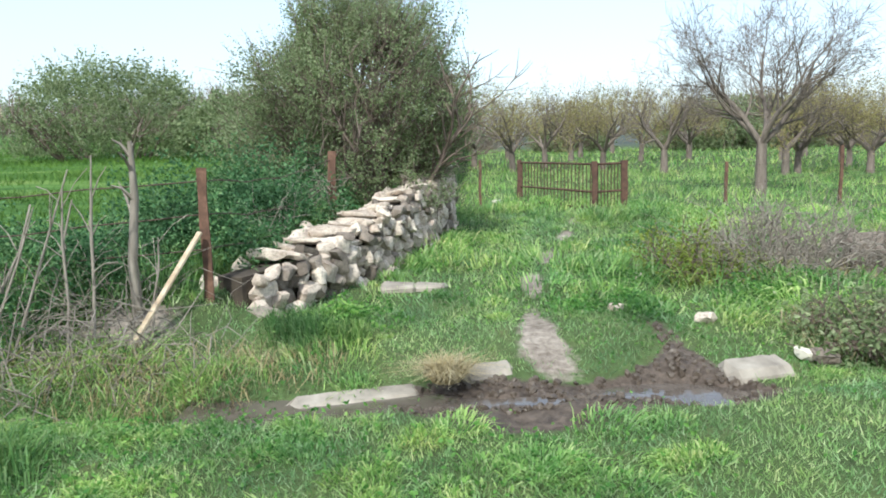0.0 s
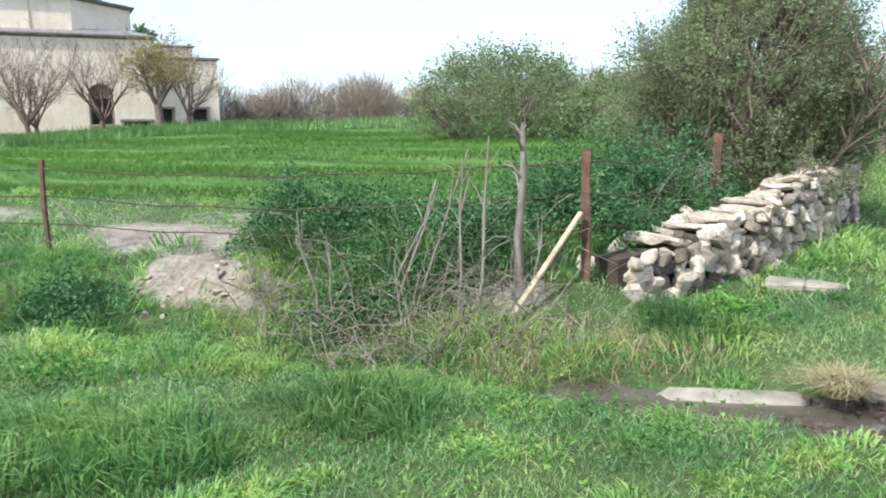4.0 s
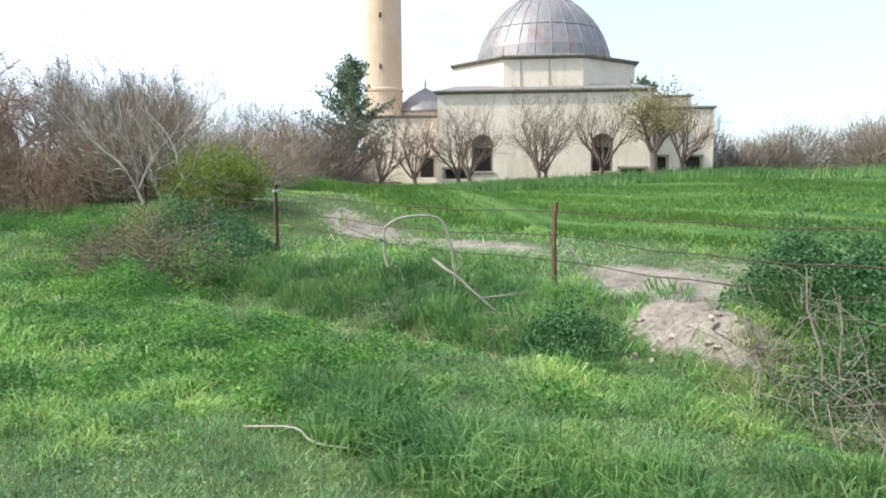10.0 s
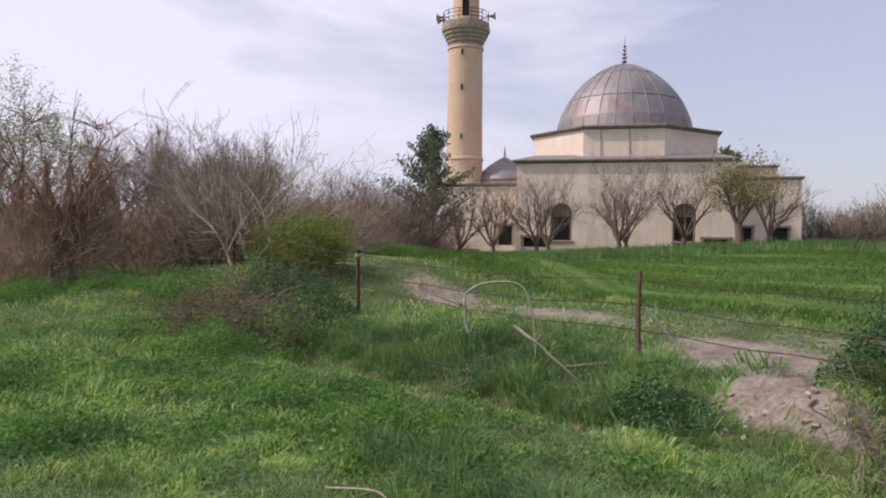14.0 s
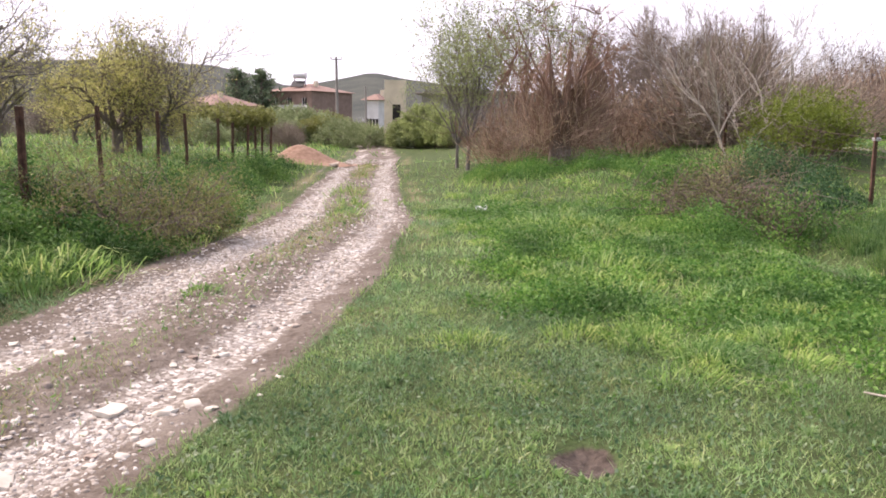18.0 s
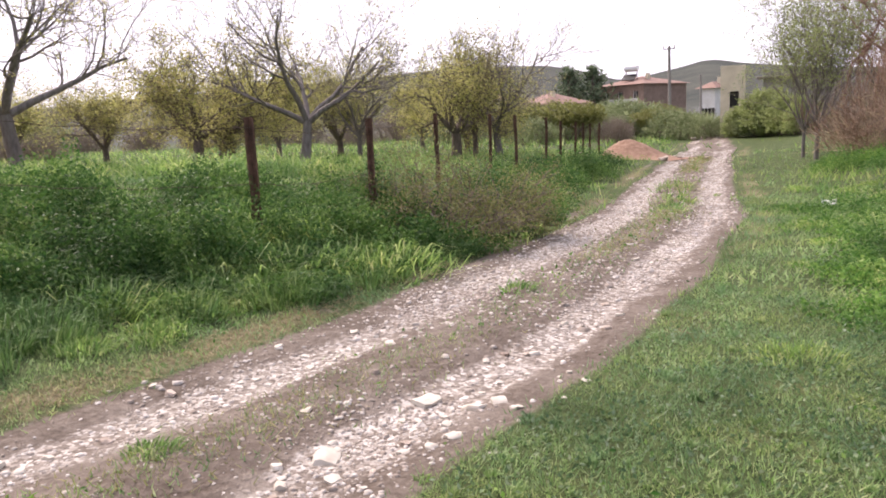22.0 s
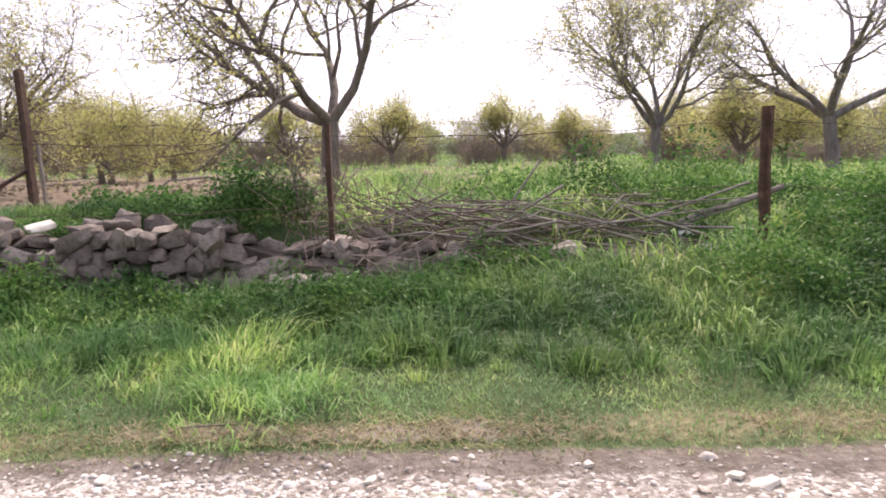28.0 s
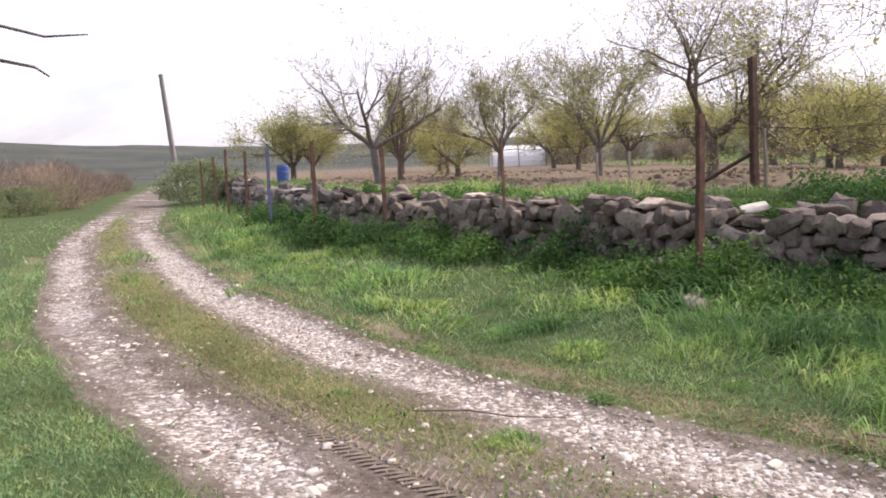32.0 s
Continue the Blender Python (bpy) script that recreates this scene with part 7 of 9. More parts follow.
def weeds():
    dark = along_clumps([(-5.5, 6.95), (-4.5, 6.8), (-3.0, 7.0)], 105, 0.55, 0.40, 0.86, 1)
    dark += along_clumps([(-2.9, 7.5), (-2.5, 9.0), (-2.3, 11.2)], 85, 0.75, 0.42, 1.05, 2) + along_clumps([(-4.3, 5.75), (-3.4, 5.9)], 14, 0.35, 0.30, 0.42, 21)
    dark += along_clumps([(-6.1, 4.7), (-6.9, 4.6)], 9, 0.22, 0.28, 0.5, 3)
    dark += along_clumps([(-13.6, 2.6), (-15.2, 3.2), (-17.0, 3.0)], 18, 0.6, 0.5, 0.6, 4)
    dark += along_clumps([(-14.2, 2.9), (-15.2, 2.9), (-16.2, 2.6)], 34, 0.5, 0.45, 1.0, 51)
    weed_patch("nettles", dark, M_WEED, "dense dark green weeds along the fence and ditch", 0.045, 520)
    bank = along_clumps([(-9.6, -7.4), (-6.5, -7.0), (-3.4, -7.7)], 62, 0.75, 0.42, 0.80, 5)
    bank += along_clumps([(-8.6, -6.3), (-6.2, -6.2), (-3.6, -6.5)], 50, 0.55, 0.38, 0.42, 41)
    bank += along_clumps([(-11.5, -6.4), (-8.6, -5.9), (-5.5, -5.6)], 30, 0.35, 0.34, 0.28, 42)
    bank += along_clumps([(-8.0, -8.8), (-4.2, -9.4), (-1.0, -10.4)], 40, 0.9, 0.5, 0.80, 6)
    bank += along_clumps([(-1.6, -7.9), (1.8, -7.6), (2.6, -7.7)], 18, 0.3, 0.4, 0.42, 7)
    bank += along_clumps([(2.0, -7.9), (3.6, -7.7), (6.0, -8.1), (11, -8.1), (18, -10.2)], 110, 0.3, 0.36, 0.55, 8)
    bank += along_clumps([(1.5, -8.95), (5, -9.2), (9, -9.1), (14, -10.3)], 44, 0.22, 0.3, 0.34, 25)
    bank += along_clumps([(-11, -6.9), (-16, -8.7), (-24, -11.1)], 44, 0.8, 0.55, 0.75, 9)
    bank += along_clumps([(1.4, -9.4), (3.5, -9.8)], 8, 0.4, 0.5, 0.4, 17) + along_clumps([(1.75, -8.75), (0.7, -9.1)], 12, 0.3, 0.34, 0.75, 18)
    bank += along_clumps([(-1.0, -7.4), (1.5, -7.4), (4.5, -7.5)], 46, 0.35, 0.36, 0.42, 48)
    weed_patch("bank_weeds", bank, M_WEEDBANK, "lush green weeds on the orchard bank", 0.05, 560)
    low = along_clumps([(-1.35, 6.25), (-0.9, 6.6)], 4, 0.2, 0.25, 0.28, 10) + along_clumps([(-0.7, 9.4), (-0.4, 9.2)], 3, 0.15, 0.22, 0.22, 11)
    low += along_clumps([(1.3, 6.6), (1.6, 8.4), (2.2, 11)], 12, 0.5, 0.3, 0.2, 12) + along_clumps([(2.5, 7.4), (5, 7.2)], 16, 0.6, 0.35, 0.32, 13)
    low += along_clumps([(-6.5, 0.6), (-10, 0.2), (-15, -1.5)], 150, 1.9, 0.4, 0.24, 14) + along_clumps([(-4.6, 2.6), (-6.5, 2.4), (-9, 1.6)], 60, 1.1, 0.34, 0.2, 15)
    low += along_clumps([(-11.8, 1.6), (-14, 1.0), (-16.5, 1.2), (-18.2, 2.0)], 60, 1.0, 0.5, 0.55, 23)
    low += along_clumps([(-18.5, 1.2), (-19.6, -0.6), (-20.6, -2.8), (-22.5, -4.4)], 46, 0.8, 0.55, 0.5, 24)
    weed_patch("low_weeds", low, M_WEEDBRIGHT, "low leafy weeds among the grass", 0.045, 420)
    # long drooping grass in tufts
    xs, ys, hs = [], [], []
    rd = np.random.default_rng(4)
    spots = [(-1.75, 9.7, 0.4), (-1.5, 10.8, 0.45), (-9.2, 4.2, 0.6), (-10.0, 4.3, 0.6), (-11.0, 3.6, 0.6), (-12.0, 3.2, 0.6), (-8.2, 4.5, 0.5), (-7.8, 5.2, 0.4), (-13.2, 3.0, 0.6), (-14.2, 2.9, 0.6), (-5.2, -6.7, 0.6), (-6.6, -6.3, 0.6), (-8.2, -6.0, 0.5), (-2.0, -7.5, 0.6), (0.0, -7.4, 0.5), (1.2, -7.4, 0.5), (-3.6, 6.6, 0.6), (-2.6, 8.4, 0.7), (-2.4, 9.8, 0.6), (-3.4, 7.6, 0.6), (-2.1, 7.6, 0.4), (-10.2, 3.7, 0.5), (-7.2, 4.9, 0.4), (-3.79, 2.32, 0.55), (-4.3, 2.1, 0.5), (-3.3, 2.7, 0.45), (-4.9, 1.9, 0.4), (-5.8, 2.0, 0.45), (-6.9, 4.9, 0.3), (-2.6, 3.6, 0.4), (-1.2, 6.2, 0.4), (-9.6, 4.6, 0.6), (-10.5, 4.8, 0.6), (-11.6, 4.3, 0.6), (-8.6, 4.9, 0.5), (-12.6, 3.7, 0.6), (-13.5, 3.6, 0.5), (-7.4, 5.4, 0.3)]
    spots += [(-1.2, -7.1, 0.6), (0.6, -7.2, 0.5), (-2.4, -6.8, 0.6), (1.7, -6.9, 0.5), (-4.2, -6.9, 0.6), (-5.6, -6.2, 0.5), (-3.2, -6.3, 0.5), (-0.2, -6.6, 0.5), (-7.2, -6.1, 0.5), (3.3, -10.3, 0.8), (2.2, -10.0, 0.7), (4.3, -9.6, 0.6), (6.3, -9.5, 0.5)]
    for x, y, r in spots:
        n = int(46 * r)
        a, d = rd.uniform(0, 2 * np.pi, n), r * np.sqrt(rd.uniform(0, 1, n))
        xs.append(x + d * np.cos(a))
        ys.append(y + d * np.sin(a))
        hs.append(rd.uniform(0.22, 0.42, n) * (1 - 0.35 * (d / r) ** 2))
    tufts("long_grass", np.concatenate(xs), np.concatenate(ys), np.concatenate(hs), 64, 0.010, M_RANK, "long drooping dark green grass tufts", 1.3)
    pts = along_clumps([(-5.2, 6.8), (-4.4, 6.4), (-3.2, 6.6), (-2.7, 8.6), (-2.3, 11.0)], 460, 0.6, 0.3, 0.52, 26)
    pts += along_clumps([(-6.0, 4.5), (-7.0, 4.6), (-9.5, 4.4), (-12.5, 3.4), (-14.5, 2.8)], 260, 0.35, 0.3, 0.36, 27)
    tufts("ditch_grass", np.array([p[0] for p in pts]), np.array([p[1] for p in pts]), np.array([p[3] for p in pts]), 40, 0.011, M_RANK, "tall dark green grass among the weeds along the ditch", 1.2)
    pts = along_clumps([(-8.6, -6.1), (-6.0, -5.9), (-3.5, -6.1), (0.0, -6.7), (2.2, -7.0)], 330, 0.65, 0.3, 0.27, 46)
    pts += along_clumps([(-4.2, -7.3), (-1.8, -7.5), (1.0, -7.6), (3.4, -7.6)], 170, 0.4, 0.3, 0.38, 47)
    tufts("bank_grass", np.array([p[0] for p in pts]), np.array([p[1] for p in pts]), np.array([p[3] for p in pts]), 44, 0.010, M_RANK, "tall green grass drooping over the orchard bank", 1.35)
    # dry stalks and straw along the ditch and the road edge
    spots = [(-1.9, 5.45, 0.5, 0.3), (-2.6, 5.4, 0.5, 0.3), (-3.4, 5.2, 0.5, 0.28), (-1.2, 5.6, 0.3, 0.2), (-4.6, 5.1, 0.5, 0.22), (-6.2, 4.2, 0.5, 0.16), (-8.4, 3.6, 0.6, 0.18), (-10, 3.3, 0.6, 0.18), (3.0, 8.5, 0.5, 0.5), (3.6, 8.4, 0.5, 0.4), (4.3, 8.0, 0.6, 0.35), (3.0, 6.2, 0.5, 0.3), (-2.2, 9.6, 0.35, 0.6), (-1.6, 9.3, 0.25, 0.45), (1.0, -9.3, 0.6, 0.35), (-1.4, -8.8, 1.0, 0.25), (0.2, -5.0, 0.5, 0.05), (1.4, -5.15, 0.5, 0.05), (-1.0, -4.9, 0.5, 0.05)]
    xs, ys, hs = [], [], []
    for x, y, r, h in spots:
        n = int(560 * r)
        a, d = rd.uniform(0, 2 * np.pi, n), r * np.sqrt(rd.uniform(0, 1, n))
        xs.append(x + d * np.cos(a))
        ys.append(y + d * np.sin(a))
        hs.append(np.full(n, h * 0.8))
    blades("dry_stalks", np.concatenate(xs), np.concatenate(ys), np.concatenate(hs), 0.008, 1.2, M_DRY, "pale dry stalks and straw from last year")
    n = 26000
    x = rng.normal(0, 6.5, n)
    y = road_y(x) - 1.5 + rng.normal(0, 0.16, n)
    ok = rng.uniform(0, 1, n) < zones(x, y)["verge"] * 1.1
    blades("straw", x[ok], y[ok], 0.05, 0.007, 3.0, M_DRY, "flattened pale straw along the edge of the track")


weeds()


def bramble(x, y, wide, tall, seed, label, leaf, n_leaf, stems=46, size=0.05, wood=None, name="bramble"):
    tb, tips = shrub(seed, stems, tall, wide, 0.0, (5, 3), 2, 0.012, 0.95, 0.4)
    lv = leafed(tips, max(1, n_leaf // max(len(tips), 1)), size, 0.09) if n_leaf else None
    return stand(tree_thing(name, label, "bush", wood or M_TWIG, tb, lv, leaf, crown="leaves"), x, y)


bramble(-9.4, -6.6, 2.9, 1.5, 31, "brownish bramble bush with sparse small leaves at the track edge", M_BRAMBLE, 14000, 70, 0.038)
bramble(-14.2, 1.6, 3.0, 1.5, 32, "grey tangled bramble on the ditch bank", M_BRAMBLE, 6000, 80, 0.04)
bramble(-12.9, 2.4, 1.6, 1.0, 33, "arching bramble with green leaves beside the fence", M_WEEDBRIGHT, 4200, 40)
bramble(2.45, 8.4, 1.2, 0.75, 34, "small bush with yellow-green leaves by the path", M_LIME, 3400, 36, 0.045)
bramble(3.35, 8.45, 1.5, 1.25, 35, "grey dry bush of leafless stems", None, 0, 80, 0.05, M_STICK, "dry_bush")
bramble(4.1, 8.3, 1.3, 0.9, 44, "low grey dry bush of leafless stems", None, 0, 60, 0.05, M_STICK, "dry_bush")
bramble(3.1, 5.95, 1.0, 0.7, 36, "dark wiry shrub hanging over the channel", M_OLIVE, 2600, 44)
bramble(0.85, -9.1, 0.9, 1.3, 37, "thin leafless sapling clump on the wall", None, 0, 16, 0.05, M_TWIG, "sapling")
bramble(-16.2, 2.2, 1.6, 1.2, 38, "grey leafless bramble on the bank", M_DRY, 200, 46)


def dead_sticks():
    """Upright dead stems at the corner of the fence, each one a thing."""
    rows = [((-3.03, 5.75, 0.1), (-2.96, 5.76, 1.34), 0.018), ((-2.86, 5.81, 0.05), (-2.77, 5.85, 1.56), 0.02), ((-2.70, 6.30, 0.15), (-2.60, 6.15, 1.66), 0.058), ((-3.45, 5.70, 0.1), (-2.92, 5.78, 1.46), 0.016), ((-3.6, 5.6, 0.1), (-3.1, 5.6, 1.2), 0.014), ((-4.2, 5.4, 0.1), (-4.3, 5.3, 0.95), 0.016), ((-4.05, 5.45, 0.1), (-4.12, 5.45, 0.75), 0.014), ((-3.0, 6.1, 0.1), (-2.92, 6.13, 1.26), 0.02), ((-3.7, 5.75, 0.1), (-3.3, 5.92, 1.2), 0.02), ((-3.25, 6.0, 0.1), (-3.05, 6.06, 1.22), 0.018), ((-2.5, 6.1, 0.1), (-2.45, 6.2, 0.9), 0.014)]
    for k, (a, b, r) in enumerate(rows):
        a, b, r = Vector(a), Vector(b), r * 0.66
        a.z = height(a.x, a.y) - 0.05
        t = thing("dead_stick", tuple(a), "weathered grey dead stick standing at the fence", "stick", "dead sticks at the fence")
        tb = Tubes(6)
        bend = Vector((0.04 * math.sin(k * 3), 0.04 * math.cos(k * 5), 0))
        tb.add([(0, 0, 0), (b - a) * 0.35 + bend, (b - a) * 0.7 - bend * 0.6, b - a], [r * 1.15, r, r * 0.85, r * 0.5])
        part("stem", tb.mesh("stem", M_STICK), None, t)
        rd = random.Random(k)
        for _ in range(5):
            tb = Tubes(4)
            f = rd.uniform(0.3, 0.95)
            p = (b - a) * f
            q = p + Vector((rd.gauss(0, 0.12), rd.gauss(0, 0.12), rd.uniform(0.08, 0.3)))
            tb.add([p, p.lerp(q, 0.5) + Vector((0, 0, 0.03)), q], [r * 0.45, r * 0.3, 0.004])
            part("twig", tb.mesh("twig", M_STICK), None, t)


dead_sticks()


def tangle(name, spots, material, label, thin=0.004):
    """Dead stems lying and leaning every way, too fine to count: (x, y, radius, height, number)."""
    rd = random.Random(12)
    tb = Tubes(3)
    for x, y, r, h, n in spots:
        zz = land(np.array([x, x + r, x - r, x, x]), np.array([y, y, y, y + r, y - r]))
        slope = lambda u, w: zz[0] + (zz[1] - zz[2]) * (u - x) / (2 * r) + (zz[3] - zz[4]) * (w - y) / (2 * r)    # noqa: E731
        for _ in range(n):
            a, d = rd.uniform(0, 6.28), r * math.sqrt(rd.random())
            px, py = x + d * math.cos(a), y + d * math.sin(a)
            p = Vector((px, py, slope(px, py) + rd.uniform(0, h * 0.7)))
            ln = rd.uniform(0.25, 0.9) * min(1.0, r + 0.3)
            w = Vector((rd.gauss(0, 1), rd.gauss(0, 1), rd.gauss(0.15, 0.5))).normalized() * ln
            q = p + w
            q.z = max(q.z, slope(q.x, q.y) + 0.01)
            m = p.lerp(q, 0.5) + Vector((rd.gauss(0, 0.05), rd.gauss(0, 0.05), abs(rd.gauss(0, 0.08))))
            k = thin * rd.uniform(0.6, 1.6)
            tb.add([p, m, q], [k, k * 0.8, k * 0.4])
    tagged(new(name, tb.mesh(name, material)), label, "dead stems", kind="stuff")


tangle("dead_stems", [(-2.9, 6.0, 0.6, 0.5, 150), (-3.7, 5.7, 0.7, 0.45, 150), (-4.6, 5.5, 0.6, 0.4, 80), (-3.3, 5.15, 0.6, 0.2, 90), (-2.3, 5.6, 0.5, 0.15, 70), (-2.2, 8.4, 0.4, 0.6, 90), (-1.9, 9.6, 0.4, 0.9, 110), (-7.3, 4.5, 0.3, 0.2, 40), (-9.0, 3.9, 0.5, 0.2, 60), (3.2, 8.3, 0.7, 0.5, 120), (4.2, 8.3, 0.6, 0.5, 80), (-20.6, -0.9, 0.9, 0.6, 130)], M_STICK, "tangle of grey dead stems at the fence corner and ditch")
tangle("bramble_canes", [(-13.6, 1.3, 1.3, 1.0, 200), (-16, 2.2, 1.3, 0.9, 160), (0.1, -8.6, 0.9, 0.5, 160), (-9.2, -6.4, 0.9, 0.6, 120)], M_TWIG, "thin brown bramble canes arching over the bank", 0.006)


def bent_branches():
    for pts, r, lab in (([(-9.30, 3.95, 0.55), (-9.30, 3.88, 0.97), (-9.21, 4.07, 1.16), (-9.02, 4.49, 1.17), (-8.94, 4.64, 0.88), (-8.91, 4.69, 0.45), (-8.93, 4.66, -0.05)], 0.0192, "bleached dead branch bent over in an arch"),
                        ([(-8.05, 3.95, 0.75), (-7.82, 4.18, 0.53), (-7.69, 4.43, 0.27), (-7.60, 4.59, 0.11), (-7.52, 4.71, -0.1)], 0.02, "bleached fallen branch on the ditch bank"),
                        ([(-8.06, 5.70, 0.91), (-7.86, 5.97, 0.55), (-7.8, 6.05, 0.38)], 0.018, "pale stick leaning on the fence wire"),
                        ([(-5.3, 1.2, 0.02), (-5.0, 1.45, 0.06), (-4.75, 1.5, 0.03), (-4.5, 1.75, 0.02)], 0.008, "thin dry stem lying in the grass")):
        q = [Vector(p) for p in pts]
        q = [q[0]] + q + [q[-1]]
        pts = []
        for i in range(1, len(q) - 2):
            for f in (0.0, 0.25, 0.5, 0.75):
                pts.append(0.5 * (2 * q[i] + (q[i + 1] - q[i - 1]) * f + (2 * q[i - 1] - 5 * q[i] + 4 * q[i + 1] - q[i + 2]) * f * f + (3 * q[i] - q[i - 1] - 3 * q[i + 1] + q[i + 2]) * f ** 3))
        pts.append(q[-1])
        pts = [p + Vector((noise.noise(p * 6), noise.noise(p * 6 + Vector((9, 0, 0))), 0)) * r * 1.5 for p in pts]
        o = Vector(pts[0])
        t = tagged(new("fallen_branch", None), lab, "branch")
        t.location = o
        tb = Tubes(6)
        tb.add([Vector(p) - o for p in pts], [r * (1 - 0.5 * k / len(pts)) for k in range(len(pts))])
        part("stem", tb.mesh("stem", M_BLEACHED), None, t)
        if r > 0.019:
            rd = random.Random(int(r * 1e4))
            for k in range(6):
                tb = Tubes(4)
                p = Vector(pts[3 + 4 * (k % 3)]) - o
                tb.add([p, p + Vector((rd.gauss(0, 0.2), rd.gauss(0, 0.3), rd.uniform(0, 0.22)))], [0.008, 0.003])
                part("twig", tb.mesh("twig", M_STICK), None, t)


bent_branches()


def brush_pile():
    t = thing("brush_pile", (-1.3, -8.75, height(-1.3, -8.75)), "heap of cut dry branches on the orchard bank", "brush pile")
    rd = random.Random(3)
    for k in range(120):
        a = rd.gauss(0.1, 0.45)
        ln = rd.uniform(0.6, 2.2)
        c = Vector((rd.uniform(-1.7, 1.5), rd.gauss(0, 0.25), rd.uniform(-0.05, 0.42)))
        d = Vector((math.cos(a), rd.gauss(0, 0.25), math.sin(a) * 0.6)) * ln / 2
        tb = Tubes(4)
        r = rd.uniform(0.006, 0.016)
        m = c + Vector((rd.gauss(0, 0.06), rd.gauss(0, 0.06), rd.gauss(0.02, 0.05)))
        tb.add([c - d, m, c + d], [r, r * 0.8, r * 0.35])
        for _ in range(3):
            p = m.lerp(c + d, rd.random())
            tb.add([p, p + d.normalized() * 0.3 + Vector((rd.gauss(0, 0.12), rd.gauss(0, 0.1), rd.gauss(0.04, 0.1)))], [r * 0.5, 0.002], 3)
        part("branch", tb.mesh("branch", M_STICK if k % 3 else M_TWIG), None, t)
    o = thing("cut_pole", (-1.7, -9.1, 0.5), "long grey cut pole leaning against the fence post", "pole")
    tb = Tubes(7)
    tb.add([(0, 0, 0.0), (-1.14, 0.15, 0.22), (-1.69, 0.28, 0.45), (-2.18, 0.42, 0.62), (-2.36, 0.48, 0.7)], [0.045, 0.042, 0.038, 0.034, 0.03])
    part("shaft", tb.mesh("shaft", M_STICK), None, o)
    # a loop of dry vine on the bank
    l = thing("dry_vine", (2.2, -10.2, height(2.2, -10.2)), "dry looping vine over the orchard grass", "vine")
    tb = Tubes(5)
    tb.add([(0.9, 0, 0.1), (0.5, 0, 0.42), (0, 0.05, 0.45), (-0.5, 0, 0.3), (-0.9, 0.1, 0.0)], [0.014] * 5)
    part("stem", tb.mesh("stem", M_STICK), None, l)


brush_pile()


def plank():
    a, b = Vector((-2.56, 5.84, 0.12)), Vector((-2.22, 6.51, 0.90))
    t = thing("plank", tuple(a), "pale split board leaning against the rusted post", "board")
    d = b - a
    bm = bmesh.new()
    box(bm, (0.052, 0.026, d.length), d.to_track_quat("Z", "Y").to_matrix().to_4x4(), 0.005)
    part("board", bm, M_PALEWOOD, t)


M_PALEWOOD = simple("pale_split_wood", (0.30, 0.22, 0.14), (0.52, 0.43, 0.31), 12, 0.85, stretch=(1, 1, 0.15))
plank()


def stump():
    t = thing("stump", (4.3, 8.6, height(4.3, 8.6)), "dark weathered tree stump with torn roots", "stump")
    bm = bmesh.new()
    turned(bm, [(0.34, -0.1), (0.27, 0.1), (0.22, 0.3), (0.20, 0.42), (0.12, 0.45)], 14)
    for v in bm.verts:
        v.co += noise.noise_vector(v.co * 4.5) * 0.11
    part("trunk", bm, M_BARK, t)
    rd = random.Random(2)
    for k in range(8):
        a = 2 * math.pi * k / 8
        tb = Tubes(5)
        tb.add([(0.1 * math.cos(a), 0.1 * math.sin(a), 0.32), (0.3 * math.cos(a), 0.3 * math.sin(a), 0.3 + rd.uniform(-0.1, 0.2)), (0.55 * math.cos(a + 0.2), 0.55 * math.sin(a + 0.2), rd.uniform(0.0, 0.45))], [0.06, 0.04, 0.01])
        part("root", tb.mesh("root", M_BARK), None, t)


stump()


def grass_tussock():
    n = 900
    a, d = rng.uniform(0, 2 * np.pi, n), 0.10 * np.sqrt(rng.uniform(0, 1, n))
    blades("straw_tussock", -0.16 + d * np.cos(a), 5.30 + d * np.sin(a), np.full(n, 0.21), 0.007, 1.8, M_DRY, "straw-coloured tussock hanging over the channel", np.full(n, -0.03))


grass_tussock()

# ---------------------------------------------------------------- houses, poles and far things
def hip_roof(bm, x0, x1, y0, y1, z, rise, eave=0.5):
    a = [bm.verts.new(p) for p in ((x0 - eave, y0 - eave, z), (x1 + eave, y0 - eave, z), (x1 + eave, y1 + eave, z), (x0 - eave, y1 + eave, z))]
    m = min(x1 - x0, y1 - y0) / 2
    if x1 - x0 > y1 - y0:
        r = [bm.verts.new((x0 + m, (y0 + y1) / 2, z + rise)), bm.verts.new((x1 - m, (y0 + y1) / 2, z + rise))]
        fs = ((a[0], a[1], r[1], r[0]), (a[1], a[2], r[1]), (a[2], a[3], r[0], r[1]), (a[3], a[0], r[0]))
    else:
        r = [bm.verts.new(((x0 + x1) / 2, y0 + m, z + rise)), bm.verts.new(((x0 + x1) / 2, y1 - m, z + rise))]
        fs = ((a[0], a[1], r[0]), (a[1], a[2], r[1], r[0]), (a[2], a[3], r[1]), (a[3], a[0], r[0], r[1]))
    for f in fs:
        bm.faces.new(f)
    bm.faces.new(a[::-1])


